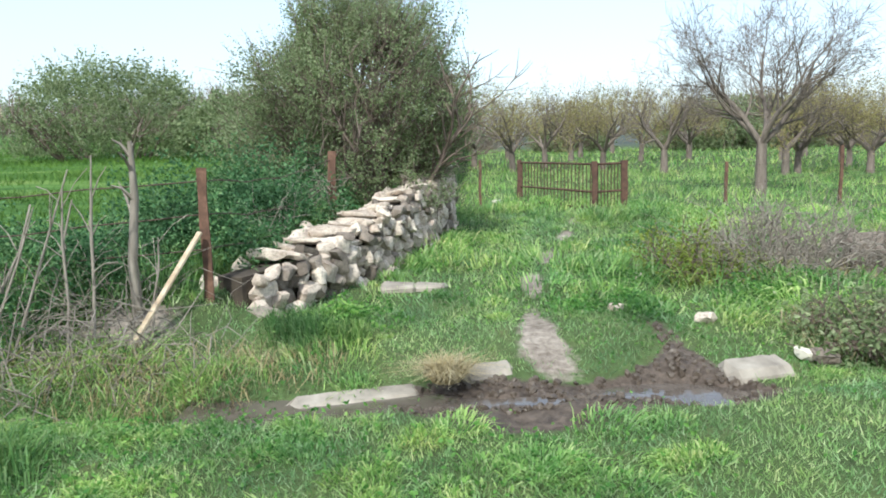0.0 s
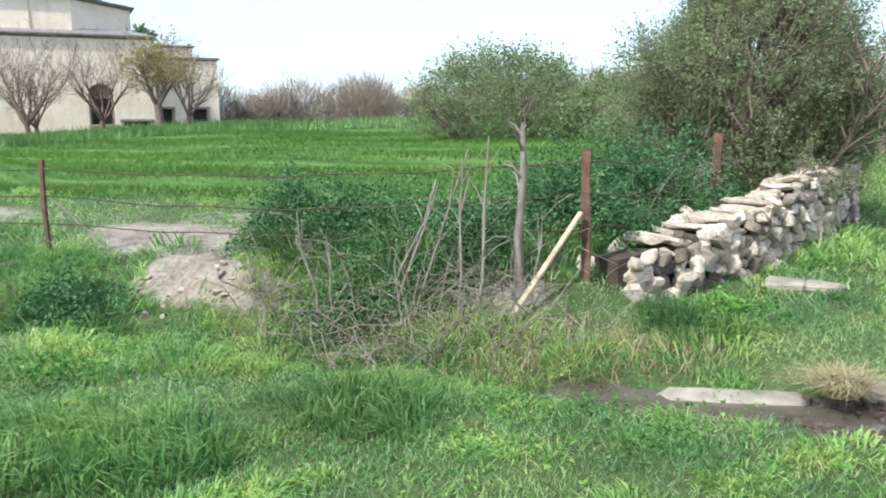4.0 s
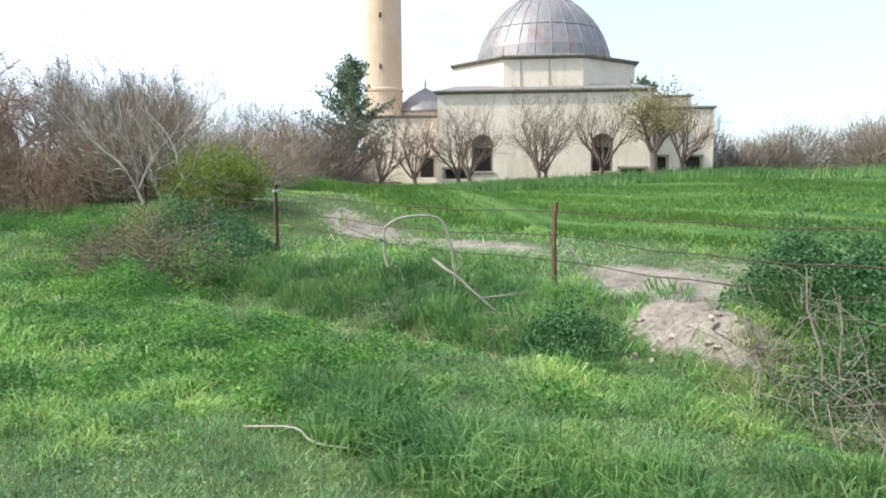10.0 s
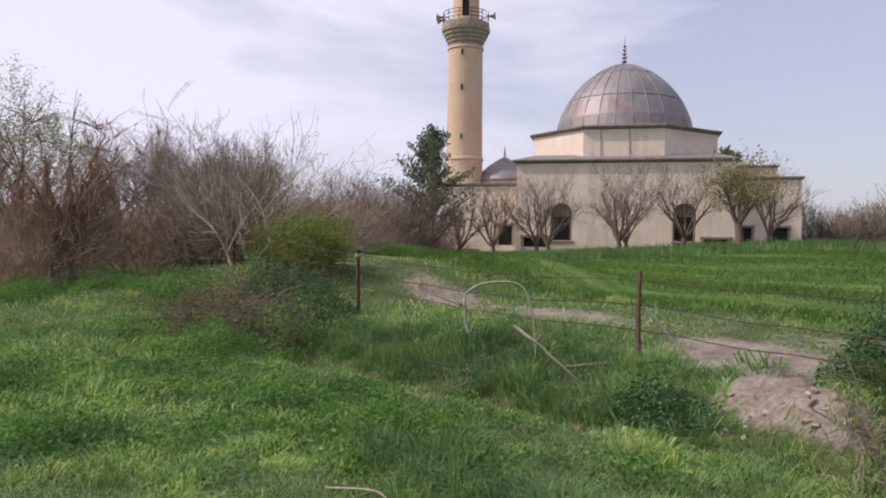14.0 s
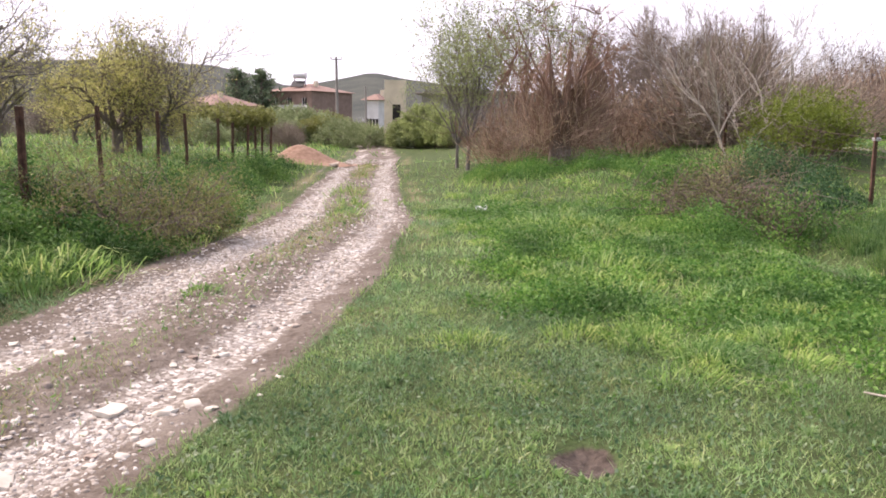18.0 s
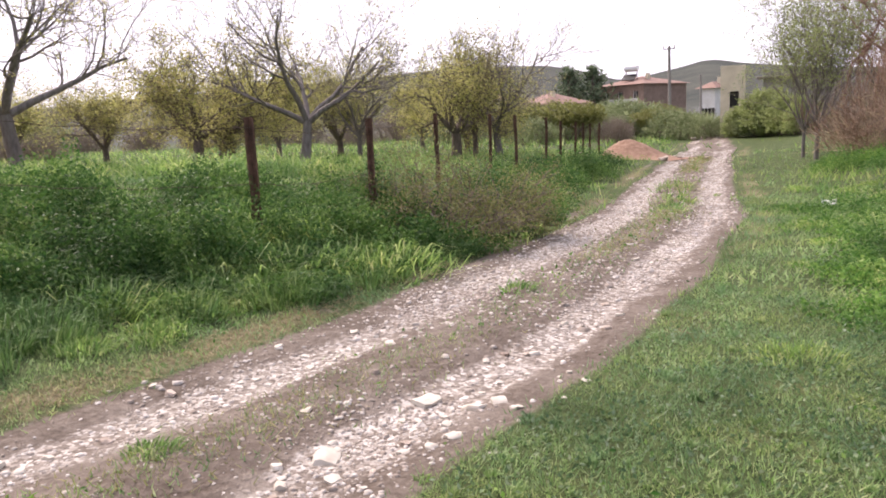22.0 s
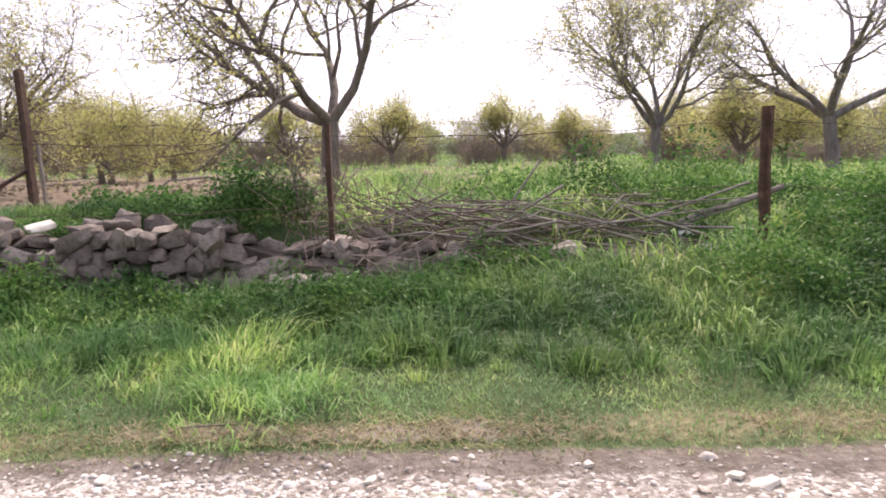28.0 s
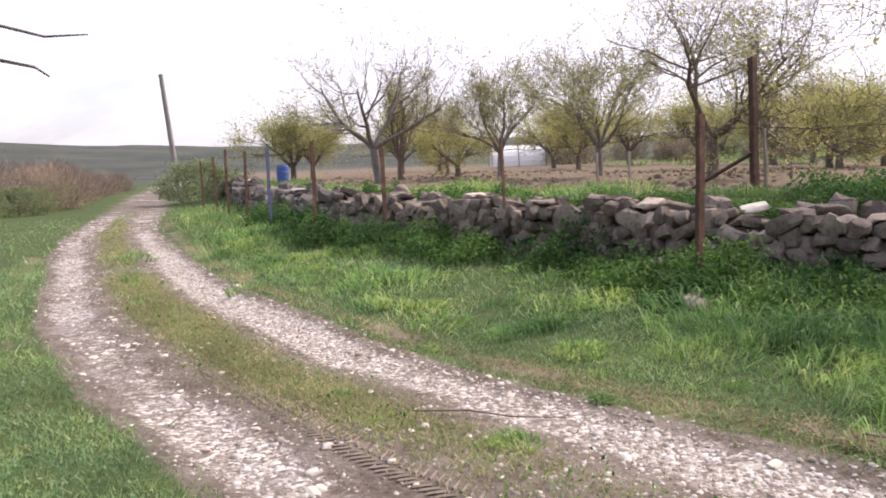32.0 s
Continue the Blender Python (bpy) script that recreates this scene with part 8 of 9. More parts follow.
def house(place, turn, wide, deep, walls, rise, body, label, floors=1, balcony=False, group=""):
    h = thing("house", place, label, "house", group, turn)
    holes, wins = [], []
    step = walls / floors
    for f in range(floors):
        n = max(2, int(wide / 2.6))
        for k in range(n):
            x = -wide / 2 + wide * (k + 0.5) / n
            wins.append((x, f * step + 0.9))
            holes.append((x - 0.5, x + 0.5, f * step + 0.9, f * step + 2.0))
    bm = bmesh.new()
    pierced(bm, -wide / 2, wide / 2, -0.5, walls, 0.25, holes)
    part("front_wall", bm, body, h)
    for x in (-wide / 2 + 0.125, wide / 2 - 0.125):
        bm = bmesh.new()
        box(bm, (0.25, deep - 0.25, walls + 0.5), Matrix.Translation((x, deep / 2 + 0.125, -0.5)))
        part("side_wall", bm, body, h)
    bm = bmesh.new()
    box(bm, (wide - 0.5, 0.25, walls + 0.5), Matrix.Translation((0, deep - 0.125, -0.5)))
    part("back_wall", bm, body, h)
    bm = bmesh.new()
    hip_roof(bm, -wide / 2, wide / 2, 0, deep, walls + 0.02, rise)
    part("roof", bm, M_TILE, h, "red clay tile roof")
    for x, z in wins:
        w = hang(new("window"), h)
        w.matrix_basis = pose(x, 0, z)
        bm = bmesh.new()
        box(bm, (1.0, 0.04, 1.1), Matrix.Translation((0, 0.15, 0)))
        part("pane", bm, M_DARK, w)
        bm = bmesh.new()
        for s in ((-0.47, 0, 0.06, 1.1), (0.47, 0, 0.06, 1.1), (0, 0, 0.05, 1.1)):
            box(bm, (s[2], 0.06, s[3]), Matrix.Translation((s[0], 0.1, 0)))
        part("frame", bm, M_WHITE, w)
    if balcony:
        bm = bmesh.new()
        box(bm, (wide + 0.6, 1.4, 0.22), Matrix.Translation((0, -0.72, walls - step - 0.05)))
        part("balcony_slab", bm, M_WHITE, h, "white balcony slab")
        bm = bmesh.new()
        box(bm, (wide + 0.6, 0.08, 0.75), Matrix.Translation((0, -1.38, walls - step + 0.18)))
        part("parapet", bm, M_WHITE, h)
    bm = bmesh.new()
    box(bm, (0.5, 0.5, 0.9), Matrix.Translation((wide * 0.22, deep * 0.4, walls + rise * 0.55)))
    part("chimney", bm, M_CREAM, h)
    return h


house((-111.6, -47.0, 0.25), 68, 9.0, 9.0, 5.9, 1.35, M_BROWNWALL := simple("brown_render", (0.20, 0.14, 0.11), (0.30, 0.215, 0.17), 1.5, 0.9), "two-storey house with brown walls, white balcony and tiled roof", 2, True, "village houses")
house((-93.5, -52.5, 0.25), 60, 8.4, 7.0, 3.35, 1.5, M_CREAM, "low house with a red tiled roof behind bushes", 1, False, "village houses")
house((-39.8, 64.5, 1.9), 30, 5.0, 5.0, 2.2, 0.8, M_WHITE, "small white house with a red tiled roof beyond the field", 1, False, "village houses")
house((-96.0, -29.5, 0.2), 75, 1.9, 5.0, 4.3, 0.8, M_WHITE, "white village house at the foot of the hill", 1, False, "village houses")
house((-75, -52, 1.5), 55, 7, 6, 2.6, 1.0, M_WHITE, "white village house with tiled roof", 1, False, "village houses")
house((-84, -62, 1.5), 50, 6, 6, 2.6, 1.0, M_CREAM, "cream village house with tiled roof", 1, False, "village houses")


def roof_tank():
    t = thing("water_heater", (-113.9, -46.2, 7.0), "white solar water heater on a tiled roof", "water heater")
    bm = bmesh.new()
    turned(bm, [(0.25, -0.6), (0.28, -0.5), (0.28, 0.5), (0.25, 0.6)], 12, Matrix.Translation((0, 0, 0.95)) @ Matrix.Rotation(math.pi / 2, 4, "X"))
    t.scale = (1.7, 1.7, 1.7)
    part("tank", bm, M_WHITEPLASTIC, t)
    for y in (-0.5, 0.5):
        bm = bmesh.new()
        box(bm, (0.06, 0.06, 1.3), Matrix.Translation((0, y, -0.5)))
        part("leg", bm, M_IRON, t)
    bm = bmesh.new()
    box(bm, (0.9, 1.2, 0.06), pose(0.5, 0, 0.15, 0, 35, 0))
    part("panel", bm, M_BLACK, t)


roof_tank()


def ruin():
    """Two-storey building of cream render with a rough side wall, at the bend of the track."""
    b = thing("old_building", (-48.62, -13.62, 0.3), "old cream rendered building at the bend of the track", "building", turn=105)
    bm = bmesh.new()
    pierced(bm, -0.62, 0.75, -0.4, 4.0, 0.3, [(-0.1, 0.4, 1.6, 2.5)], Matrix.Translation((0, 0, 0)))
    part("front_wall", bm, M_CREAM, b)
    for z in (1.6,):
        w = hang(new("window"), b)
        w.matrix_basis = pose(0.15, 0, z)
        bm = bmesh.new()
        box(bm, (0.5, 0.04, 0.9), Matrix.Translation((0, 0.2, 0)))
        part("pane", bm, M_DARK, w)
        bm = bmesh.new()
        box(bm, (0.55, 0.2, 0.08), Matrix.Translation((0, 0.0, -0.08)))
        part("sill", bm, M_CONCRETE, w)
    ob = thing("old_building", (-51.0, -10.4, 0.3), "long low building with a rough grey wall behind trees", "building", turn=79)
    bm = bmesh.new()
    box(bm, (5.2, 6, 3.6), Matrix.Translation((0.4, 3.1, -0.4)))
    part("wall", bm, M_GREYWALL, ob)
    bm = bmesh.new()
    box(bm, (5.8, 6.6, 0.16), Matrix.Translation((0.4, 3.1, 3.203)), 0.03)
    part("roof", bm, M_CORNICE, ob)
    bm = bmesh.new()
    box(bm, (1.1, 3.0, 4.1), Matrix.Translation((0.2, 1.81, -0.4)))
    part("wing", bm, M_CREAM, b)


ruin()


def power_pole(base, top, r, label, arms=True, insul=2):
    a, b = Vector(base), Vector(top)
    p = thing("utility_pole", base, label, "utility pole", "utility poles")
    tb = Tubes(8)
    d = b - a
    tb.add([-d * 0.05, d * 0.5, d], [r, r * 0.85, r * 0.7])
    part("shaft", tb.mesh("shaft", M_POLE), None, p)
    if arms:
        side = Vector((0.27, -0.96, 0))
        tb = Tubes(4)
        tb.add([d * 0.97 - side * 0.55, d * 0.97 + side * 0.55], [0.045, 0.045])
        part("crossarm", tb.mesh("crossarm", M_IRON), None, p)
        for s in (-0.5, 0.0, 0.5):
            bm = bmesh.new()
            turned(bm, [(0.03, 0), (0.06, 0.06), (0.05, 0.12), (0.06, 0.18), (0.02, 0.26)], 8, Matrix.Translation(d * 0.975 + side * s))
            part("insulator", bm, M_BROWNWALL, p)
    return p


power_pole((-74.9, -26.6, 1.0), (-74.9, -26.7, 7.95), 0.17, "weathered utility pole behind the houses")
power_pole((-75.8, -23.9, 1.0), (-75.8, -24.0, 5.2), 0.12, "short pole beside the road", False)
power_pole((41.2, -17.2, 0.5), (41.45, -16.75, 6.75), 0.16, "leaning wooden utility pole at the end of the track", False)


def earth_mound():
    xs, ys = np.meshgrid(np.linspace(-2.2, 2.2, 34), np.linspace(-1.6, 1.6, 26), indexing="ij")
    zz = 0.78 * np.exp(-((xs / 1.15) ** 2 + (ys / 0.8) ** 2)) + 0.10 * rolling(xs * 3, ys * 3) * np.exp(-((xs / 1.3) ** 2 + (ys / 0.9) ** 2)) - 0.05
    i = np.arange(xs.size).reshape(xs.shape)
    f = np.stack([i[:-1, :-1], i[1:, :-1], i[1:, 1:], i[:-1, 1:]], -1).reshape(-1, 4)
    ob = new("earth_mound", mesh_from("earth_mound", np.stack([xs.ravel(), ys.ravel(), zz.ravel()], -1), f, M_DIRTRED))
    ob.matrix_world = pose(-28.6, -11.75, height(-28.6, -11.75) - 0.02, 0, 0, 75)
    tagged(ob, "heap of reddish earth dumped at the track edge", "earth heap")
    for k in range(14):
        rd = random.Random(k)
        rock(-28.6 + rd.gauss(0, 1.0), -11.6 + rd.gauss(0, 1.1), rd.uniform(0.12, 0.3), "pale", 0.4, k + 50, "lump of pale rubble beside the earth heap", "rubble", group="rubble by the mound")


earth_mound()


def hoop_tent():
    t = thing("hoop_tent", (41.4, -43.5, height(41.4, -43.5)), "small white plastic hoop tent among the orchard trees", "tent", turn=50)
    bm = bmesh.new()
    n = 12
    rings = [[bm.verts.new((y, 1.35 * math.cos(math.pi * k / n), 1.55 * math.sin(math.pi * k / n))) for k in range(n + 1)] for y in (-2, -1, 0, 1, 2)]
    for a, b in zip(rings, rings[1:]):
        for k in range(n):
            bm.faces.new((a[k], a[k + 1], b[k + 1], b[k]))
    bm.faces.new(rings[0])
    bm.faces.new(rings[-1][::-1])
    part("cover", bm, M_WHITEPLASTIC, t, smooth=False)
    for y in (-2.01, 0, 2.01):
        tb = Tubes(4)
        tb.add([(y, 1.38 * math.cos(math.pi * k / n), 1.58 * math.sin(math.pi * k / n)) for k in range(n + 1)], [0.03] * (n + 1))
        part("hoop", tb.mesh("hoop", M_IRON), None, t)
    d = thing("blue_barrel", (27.1, -15.9, height(27.1, -15.9)), "blue plastic barrel in the orchard grass", "barrel")
    bm = bmesh.new()
    turned(bm, [(0.36, 0.0), (0.40, 0.05), (0.41, 0.35), (0.43, 0.38), (0.41, 0.41), (0.41, 0.75), (0.43, 0.78), (0.40, 0.82), (0.39, 1.12), (0.33, 1.18)], 18)
    part("body", bm, M_BLUE, d)
    bm = bmesh.new()
    turned(bm, [(0.34, 1.181), (0.34, 1.23), (0.30, 1.25)], 18)
    part("lid", bm, M_BLUE, d)
    d.scale = (0.6, 0.6, 0.6)


hoop_tent()

# ---------------------------------------------------------------- stones on the track and small things
def track_stones():
    big = [(-3.15, -2.98, 0.17), (-4.05, -3.03, 0.17), (-4.10, -2.72, 0.14), (-4.20, -2.62, 0.10), (-4.16, -2.47, 0.08), (-3.65, -2.55, 0.10), (-3.40, -2.69, 0.08), (-3.48, -3.45, 0.06), (-4.86, -3.97, 0.09), (-4.73, -2.32, 0.06), (-4.2, -4.15, 0.07), (-2.98, -2.79, 0.09), (-2.16, -4.36, 0.15), (-2.05, -4.45, 0.10), (-1.92, -3.89, 0.09), (-4.83, -3.94, 0.07), (-3.46, -3.44, 0.06), (1.19, -4.60, 0.09), (2.84, -3.51, 0.05), (9.31, -5.47, 0.14), (0.47, -4.38, 0.09), (-5.6, -2.75, 0.08), (-5.9, -2.9, 0.07), (-6.4, -2.8, 0.08), (-5.2, -2.95, 0.09), (3.3, -2.8, 0.08), (3.1, -2.75, 0.07), (2.6, -2.7, 0.09)]
    for x, y, s in big:
        rock(x, y, s * 0.74, "white", 0.02, stretch=(1.3, 1.0, 0.5), group="rocks on the track")
    rd = random.Random(31)
    for k in range(150):
        x = rd.gauss(-3.0, 2.6) if k % 3 else rd.uniform(1.5, 9)
        y = float(road_y(x)) + rd.choice((-0.75, 0.72, 0.72)) + rd.gauss(0, 0.22)
        rock(x, y, rd.uniform(0.025, 0.06), "white" if k % 4 else "pale", 0.1, 400 + k, "small pale stone bedded in the wheel rut", "stone", (1.3, 1.0, 0.6), group="small stones in the ruts")
    # gravel: loose chips, thickest in the two ruts
    n = 56000
    x = np.concatenate([rng.normal(-2.5, 5.5, n // 2), rng.uniform(-34, 30, n // 2)])
    lane = rng.choice([-1.0, 1.0, 0.0], n, p=[0.46, 0.46, 0.08]) * np.interp(x, [-12, -4, 2, 30], [0.70, 0.66, 0.84, 0.8])
    y = road_y(x) + lane + rng.normal(0, 0.24, n)
    z = zones(x, y)
    keep = rng.uniform(0, 1, n) < z["road"] * np.clip(0.55 + 0.9 * rolling(x * 1.7, y * 1.7), 0.12, 1)
    x, y = x[keep], y[keep]
    n = len(x)
    size = np.exp(rng.normal(-4.55, 0.42, n)) * np.clip(0.62 + np.hypot(x, y) / 24, 0.72, 1.7)
    ring = [(math.cos(2 * math.pi * k / 5), math.sin(2 * math.pi * k / 5)) for k in range(5)]
    base = np.array([(c, s, -0.1) for c, s in ring] + [(c * 0.72, s * 0.72, 0.42) for c, s in ring], float)
    tri = np.array([t for k in range(5) for t in ((k, (k + 1) % 5, 5 + (k + 1) % 5), (k, 5 + (k + 1) % 5, 5 + k))] + [(5, 6, 7), (5, 7, 8), (5, 8, 9)])
    a = rng.uniform(0, 2 * np.pi, n)
    c, s = np.cos(a), np.sin(a)
    v = base[None] * rng.uniform(0.8, 1.2, (n, 10, 1)) * size[:, None, None]
    v[:, :, 0] *= 1.35
    vx, vy = v[:, :, 0] * c[:, None] - v[:, :, 1] * s[:, None], v[:, :, 0] * s[:, None] + v[:, :, 1] * c[:, None]
    v = np.stack([vx + x[:, None], vy + y[:, None], v[:, :, 2] + (land(x, y) + size * 0.1)[:, None]], -1)
    f = (np.arange(n)[:, None, None] * 10 + tri[None]).reshape(-1, 3)
    tagged(new("gravel", mesh_from("gravel", v.reshape(-1, 3), f, M_PEBBLE, True)), "loose pale limestone chips in the wheel ruts", "gravel", kind="stuff")


track_stones()


def field_stones():
    for x, y, s, kind, lab in ((1.87, 8.48, 0.13, "white", ""), (1.95, 6.45, 0.16, "pale", ""), (3.52, 8.32, 0.24, "pale", ""), (0.7, 18.1, 0.2, "white", ""), (2.5, 5.8, 0.13, "white", ""), (2.62, 5.76, 0.16, "dark", ""), (1.3, 6.9, 0.12, "pale", ""),
                               (3.44, -8.5, 0.22, "white", "white rock on top of the dark wall"), (5.2, -8.72, 0.17, "white", "white rock on top of the dark wall"), (4.75, -8.6, 0.30, "pale", "grey boulder on top of the wall"), (5.45, -8.75, 0.25, "white", ""), (0.83, -8.4, 0.4, "dark", ""), (6.6, -8.9, 0.3, "white", ""), (-3.25, -8.45, 0.16, "white", ""), (0.2, -8.15, 0.34, "pale", ""), (-0.3, -8.2, 0.3, "pale", ""), (0.75, -8.0, 0.42, "pale", ""), (1.3, -8.1, 0.4, "dark", ""), (2.0, -8.0, 0.36, "dark", ""), (4.1, -7.95, 0.4, "dark", "large grey boulder at the foot of the wall"), (-1.8, -8.3, 0.3, "pale", ""), (3.2, -7.1, 0.22, "pale", ""),
                               (-1.75, 6.65, 0.3, "dark", "grey boulder at the foot of the wall end"), (-4.8, -9.0, 0.2, "pale", ""), (-7.6, -8.2, 0.22, "pale", "")):
        wall = lab.endswith("wall") and "top" in lab
        rock(x, y, s, kind, 0.3, label=lab or {"white": "white limestone rock in the grass", "pale": "pale field stone in the grass", "dark": "dark field stone in the grass"}[kind], z=0.97 if wall else None, stretch=(1.25, 1.0, 0.36) if wall else (1.2, 1.0, 0.65))
    for k in range(26):            # clods of the bare heap by the fence
        rd = random.Random(k + 900)
        x, y = -5.5 + rd.gauss(0, 0.40), 5.38 + rd.gauss(0, 0.16)
        s = rd.uniform(0.02, 0.05)
        ob = new("clod", CLODS[k % len(CLODS)])
        ob.matrix_world = Matrix.Translation((x, y, height(x, y) + s * 0.1)) @ Euler((rd.random(), rd.random(), rd.random() * 6)).to_matrix().to_4x4() @ Matrix.Diagonal((s * 2.1, s * 1.5, s * 0.8, 1))
        tagged(ob, "grey-brown lump of dry earth on the bank", "earth clod", "clods on the bank")


CLODS = stone_meshes(5, M_DIRT, 9)
field_stones()


def mud_clods():
    n = 1500
    x, y = rng.uniform(-0.5, 2.3, n), rng.uniform(4.6, 6.7, n)
    z = zones(x, y)
    ok = (z["mud"] > 0.45) & (land(x, y) > -0.14)
    x, y = x[ok], y[ok]
    vs, fs, b = [], [], 0
    for k, (px, py) in enumerate(zip(x, y)):
        me = CLODS[k % len(CLODS)]
        s = float(rng.uniform(0.015, 0.055))
        zz = height(px, py)
        m = Matrix.Translation((px, py, zz)) @ Euler(rng.uniform(0, 6, 3)).to_matrix().to_4x4() @ Matrix.Diagonal((s * 1.4, s, s, 1))
        vs.extend([tuple(m @ v.co) for v in me.vertices])
        fs.extend([[b + i for i in p.vertices] for p in me.polygons])
        b = len(vs)
    tagged(new("mud_clods", mesh_from("mud_clods", vs, fs, M_MUD)), "churned dark wet mud at the ford", "mud", kind="stuff")


def plow_clods():
    n = 9000
    x, y = rng.uniform(0.5, 30, n), rng.uniform(-26, -8.6, n)
    ok = (zones(x, y)["plow"] > 0.5) & (rng.uniform(0, 1, n) < np.clip(0.45 + 0.8 * rolling(x * 1.3, y * 1.3), 0.1, 1))
    x, y = x[ok], y[ok]
    n = len(x)
    ring = [(math.cos(2 * math.pi * k / 5), math.sin(2 * math.pi * k / 5)) for k in range(5)]
    base = np.array([(c, s, -0.3) for c, s in ring] + [(c * 0.6, s * 0.6, 0.55) for c, s in ring], float)
    tri = np.array([t for k in range(5) for t in ((k, (k + 1) % 5, 5 + (k + 1) % 5), (k, 5 + (k + 1) % 5, 5 + k))] + [(5, 6, 7), (5, 7, 8), (5, 8, 9)])
    v = base[None] * rng.uniform(0.6, 1.4, (n, 10, 1)) * np.exp(rng.normal(-3.1, 0.4, n))[:, None, None] + np.stack([x, y, land(x, y)], -1)[:, None]
    f = (np.arange(n)[:, None, None] * 10 + tri[None]).reshape(-1, 3)
    tagged(new("plowed_clods", mesh_from("plowed_clods", v.reshape(-1, 3), f, M_PLOWED)), "brown clods of plowed earth between the orchard trees", "earth clods", kind="stuff")


M_PLOWED = simple("plowed_earth", (0.11, 0.082, 0.056), (0.26, 0.21, 0.15), 3, 0.95, bump=0.6)
plow_clods()
M_MUD = simple("wet_mud", (0.045, 0.034, 0.026), (0.11, 0.085, 0.065), 9, 0.45, bump=0.6)
mud_clods()


def tyre_track():
    """The print of a tractor tyre: two rows of small lugs pressed up in the mud."""
    al = Along([(5.2, -3.32), (4.45, -3.26), (3.69, -3.20), (3.07, -3.15), (2.50, -3.14), (1.9, -3.15)])
    vs, fs = [], []
    k = 0
    s = 0.0
    while s < al.length:
        p, head = al(s)
        for side in (-1, 1):
            c = Vector((p.x - math.sin(head) * 0.06 * side, p.y + math.cos(head) * 0.06 * side, height(p.x, p.y) + 0.004))
            ang = head + math.pi / 2 + 0.5 * side
            u, w = Vector((math.cos(ang), math.sin(ang), 0)) * 0.055, Vector((-math.sin(ang), math.cos(ang), 0)) * 0.011
            b = len(vs)
            vs.extend([tuple(c - u - w), tuple(c + u - w), tuple(c + u + w), tuple(c - u + w), tuple(c - u * 0.9 + Vector((0, 0, 0.007))), tuple(c + u * 0.9 + Vector((0, 0, 0.007)))])
            fs.extend([(b, b + 1, b + 5, b + 4), (b + 2, b + 3, b + 4, b + 5), (b + 1, b + 2, b + 5, b + 5), (b + 3, b, b + 4, b + 4)])
        s += 0.06
    tris = [f[:4] for f in fs if len(set(f)) == 4]
    tagged(new("tyre_print", mesh_from("tyre_print", vs, tris, M_PRINT)), "tyre print pressed into the damp track", "tyre print", kind="stuff")


M_PRINT = simple("damp_track_earth", (0.16, 0.125, 0.098), (0.27, 0.22, 0.175), 12, 0.85)
tyre_track()


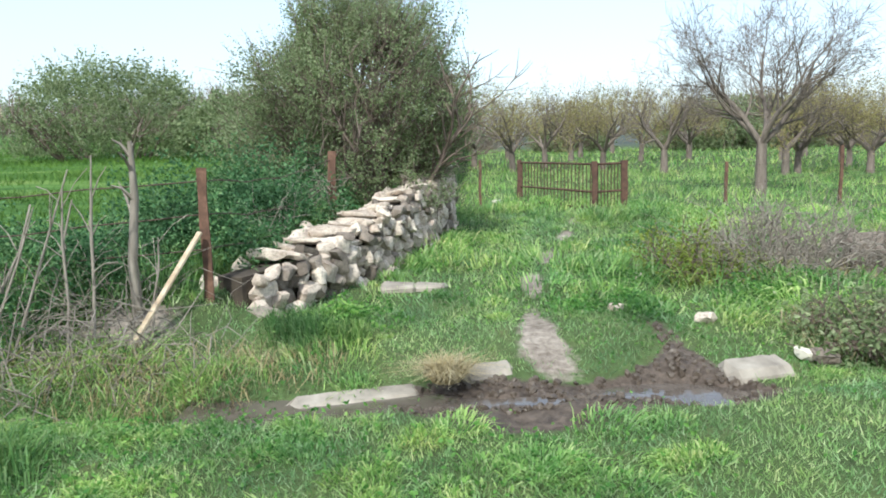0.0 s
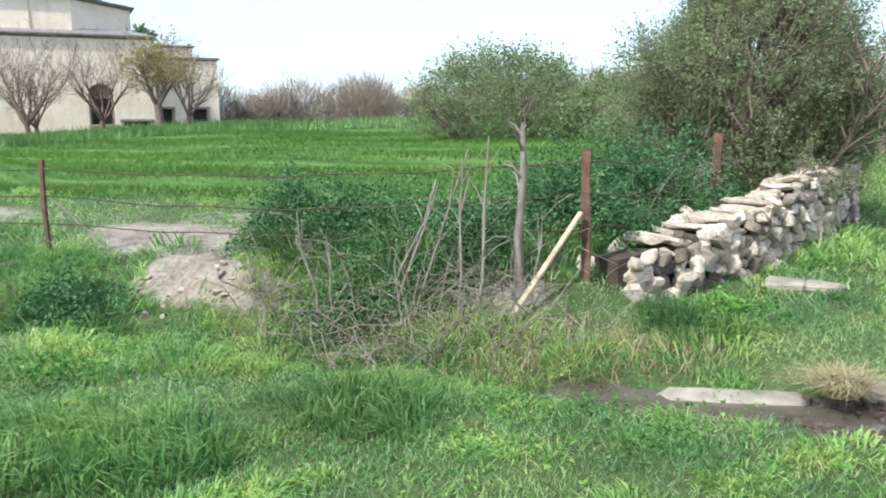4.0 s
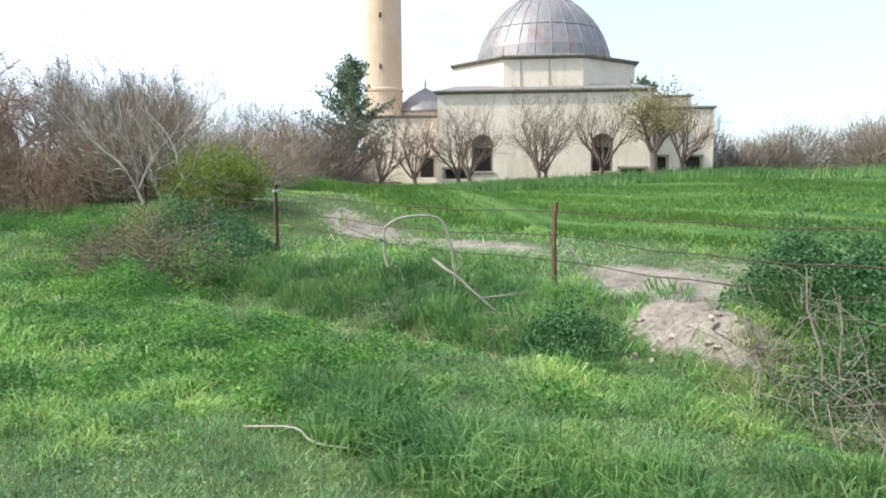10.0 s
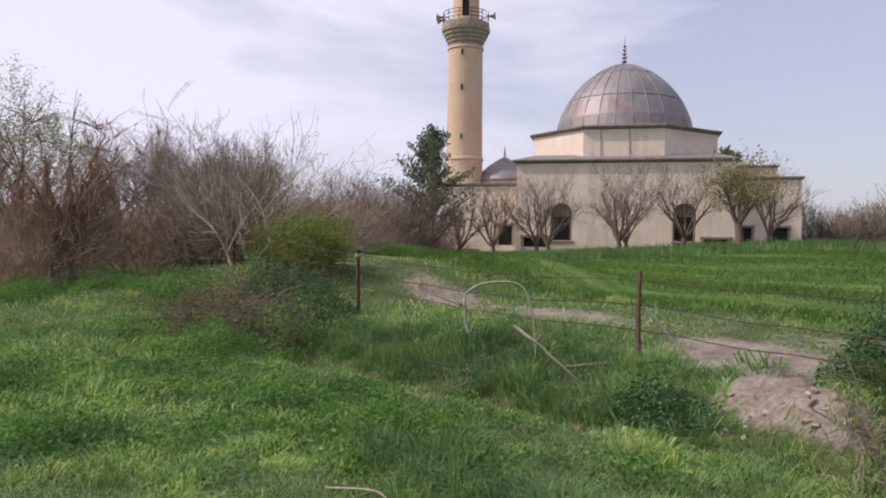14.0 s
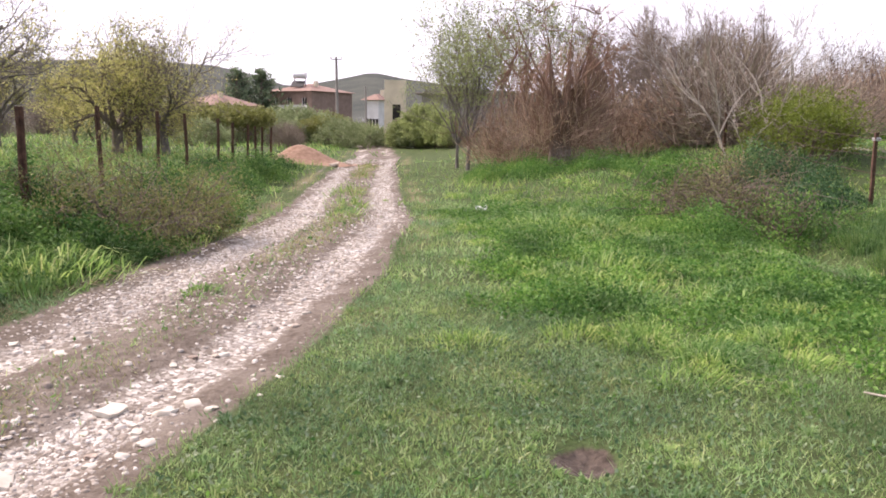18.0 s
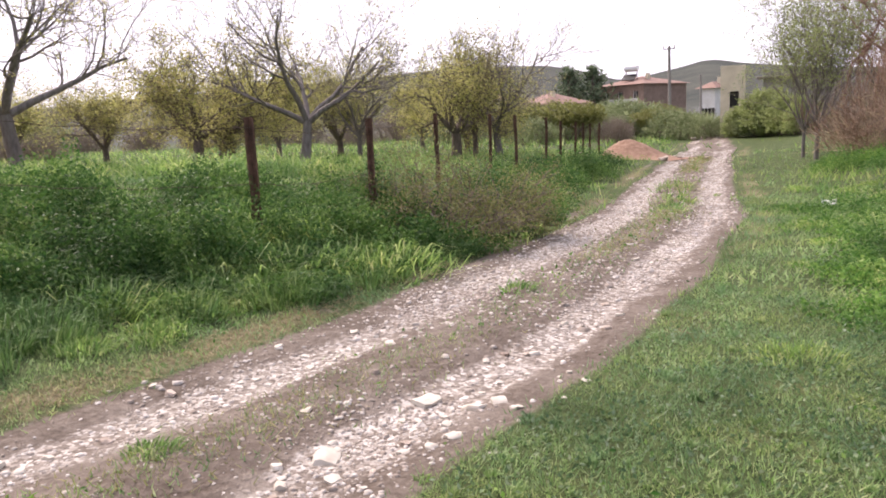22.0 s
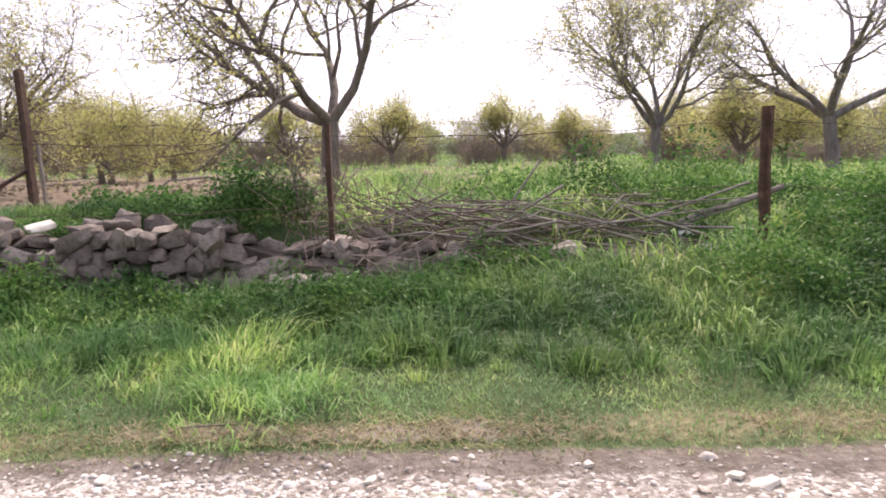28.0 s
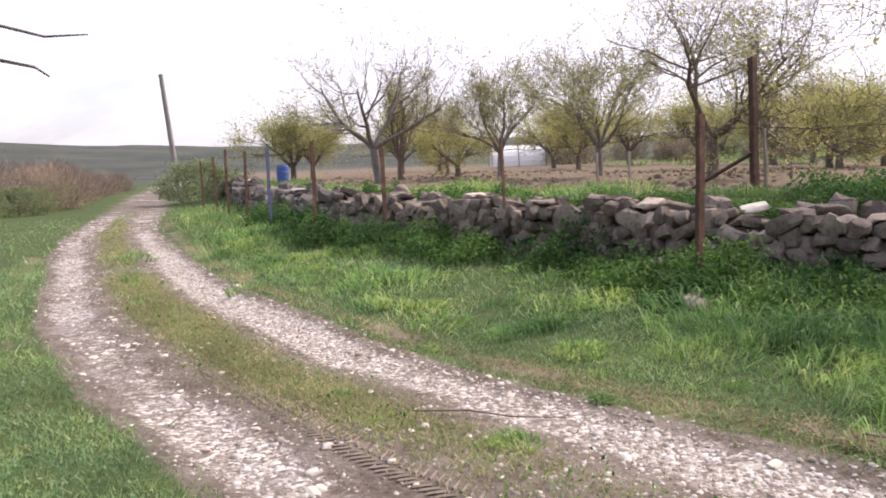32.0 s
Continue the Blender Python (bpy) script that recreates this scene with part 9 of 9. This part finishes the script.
def litter():
    t = thing("plastic_rag", (-6.42, -5.93, height(-6.42, -5.93) + 0.02), "crumpled white plastic rag in the verge grass", "rag")
    bm = bmesh.new()
    bmesh.ops.create_grid(bm, x_segments=9, y_segments=7, size=0.14)
    for v in bm.verts:
        v.co.x *= 1.3
        v.co.z = 0.04 + 0.09 * noise.noise(v.co * 13) + 0.05 * noise.noise(v.co * 29)
    bmesh.ops.solidify(bm, geom=bm.faces[:], thickness=0.004)
    part("sheet", bm, M_WHITEPLASTIC, t)
    t = thing("plastic_bag", (-6.2, -6.08, height(-6.2, -6.08)), "crumpled black plastic bag in the verge grass", "bag")
    bm = bmesh.new()
    bmesh.ops.create_icosphere(bm, subdivisions=3, radius=0.13)
    for v in bm.verts:
        v.co += noise.noise_vector(v.co * 14) * 0.045
        v.co.z = v.co.z * 0.6 + 0.05
    part("bag", bm, M_BLACK, t)
    t = thing("plastic_scrap", (-3.05, -8.55, height(-3.05, -8.55) + 0.05), "scrap of white plastic caught below the fence", "rag")
    bm = bmesh.new()
    bmesh.ops.create_grid(bm, x_segments=5, y_segments=6, size=0.06)
    for v in bm.verts:
        v.co.z = 0.07 * noise.noise(v.co * 21) + 0.1
    bmesh.ops.solidify(bm, geom=bm.faces[:], thickness=0.004)
    part("sheet", bm, M_WHITEPLASTIC, t)
    t = thing("plastic_scrap", (-14.5, -2.6, height(-14.5, -2.6) + 0.03), "scrap of white plastic in the grass by the track", "rag")
    bm = bmesh.new()
    bmesh.ops.create_grid(bm, x_segments=5, y_segments=6, size=0.10)
    for v in bm.verts:
        v.co.z = 0.1 * noise.noise(v.co * 15) + 0.06
    bmesh.ops.solidify(bm, geom=bm.faces[:], thickness=0.004)
    part("sheet", bm, M_WHITEPLASTIC, t)
    for pts, r in (([(3.15, -3.75, 0.02), (2.87, -3.99, 0.03), (2.6, -4.12, 0.02), (2.35, -4.32, 0.025)], 0.006), ([(0.62, -5.25, 0.04), (0.75, -5.05, 0.1), (0.9, -5.0, 0.11), (1.0, -5.1, 0.04)], 0.006), ([(4.0, -2.5, 0.03), (4.2, -2.75, 0.05), (4.5, -2.8, 0.03)], 0.006)):
        o = Vector(pts[0])
        s = thing("twig", tuple(o), "brown fallen twig lying on the stony track", "twig", "twigs on the track")
        tb = Tubes(5)
        tb.add([Vector(p) - o for p in pts], [r, r, r * 0.8, r * 0.4][:len(pts)])
        part("stem", tb.mesh("stem", M_BARK), None, s)
    # clamp on the second field post
    c = thing("pipe_clamp", (-14.9, 4.06, 1.42), "pale metal clamp on a fence post", "clamp")
    bm = bmesh.new()
    box(bm, (0.16, 0.10, 0.06), Matrix.Translation((-0.03, 0, 0)), 0.01)
    part("band", bm, M_GREYMETAL, c)


M_GREYMETAL = simple("dull_zinc", (0.35, 0.35, 0.36), (0.5, 0.5, 0.5), 18, 0.5, metal=0.5)
litter()


def overhanging_tree():
    """A tree east of the track; only the tips of two low branches hang into view."""
    tb, tips = grow(151, 1.9, 0.13, 5, 2.2, 3, (5, 4, 3), 0.8, 0.3, 0.2)
    t = tree_thing("roadside_tree", "bare roadside tree with a few low hanging branches", "tree", M_TWIG, tb, leafed(tips, 1, 0.06, 0.08), M_BUD)
    stand(t, 7.6, 1.9)
    o = Vector((7.6, 1.9, height(7.6, 1.9)))
    for pts in ([(7.3, 1.6, 2.0), (6.0, 0.2, 2.75), (5.0, -1.0, 2.62), (4.3, -1.75, 2.46), (4.12, -2.02, 2.37), (4.06, -2.24, 2.39)], [(6.0, 0.2, 2.72), (4.9, -1.0, 2.42), (4.25, -1.72, 2.26), (4.13, -1.96, 2.2), (4.12, -2.03, 2.15)]):
        b = Tubes(5)
        n = len(pts)
        b.add([Vector(p) - o for p in pts], [0.018 * (1 - 0.95 * k / n) + 0.001 for k in range(n)])
        part("low_branch", b.mesh("low_branch", M_TWIG), None, t)


overhanging_tree()
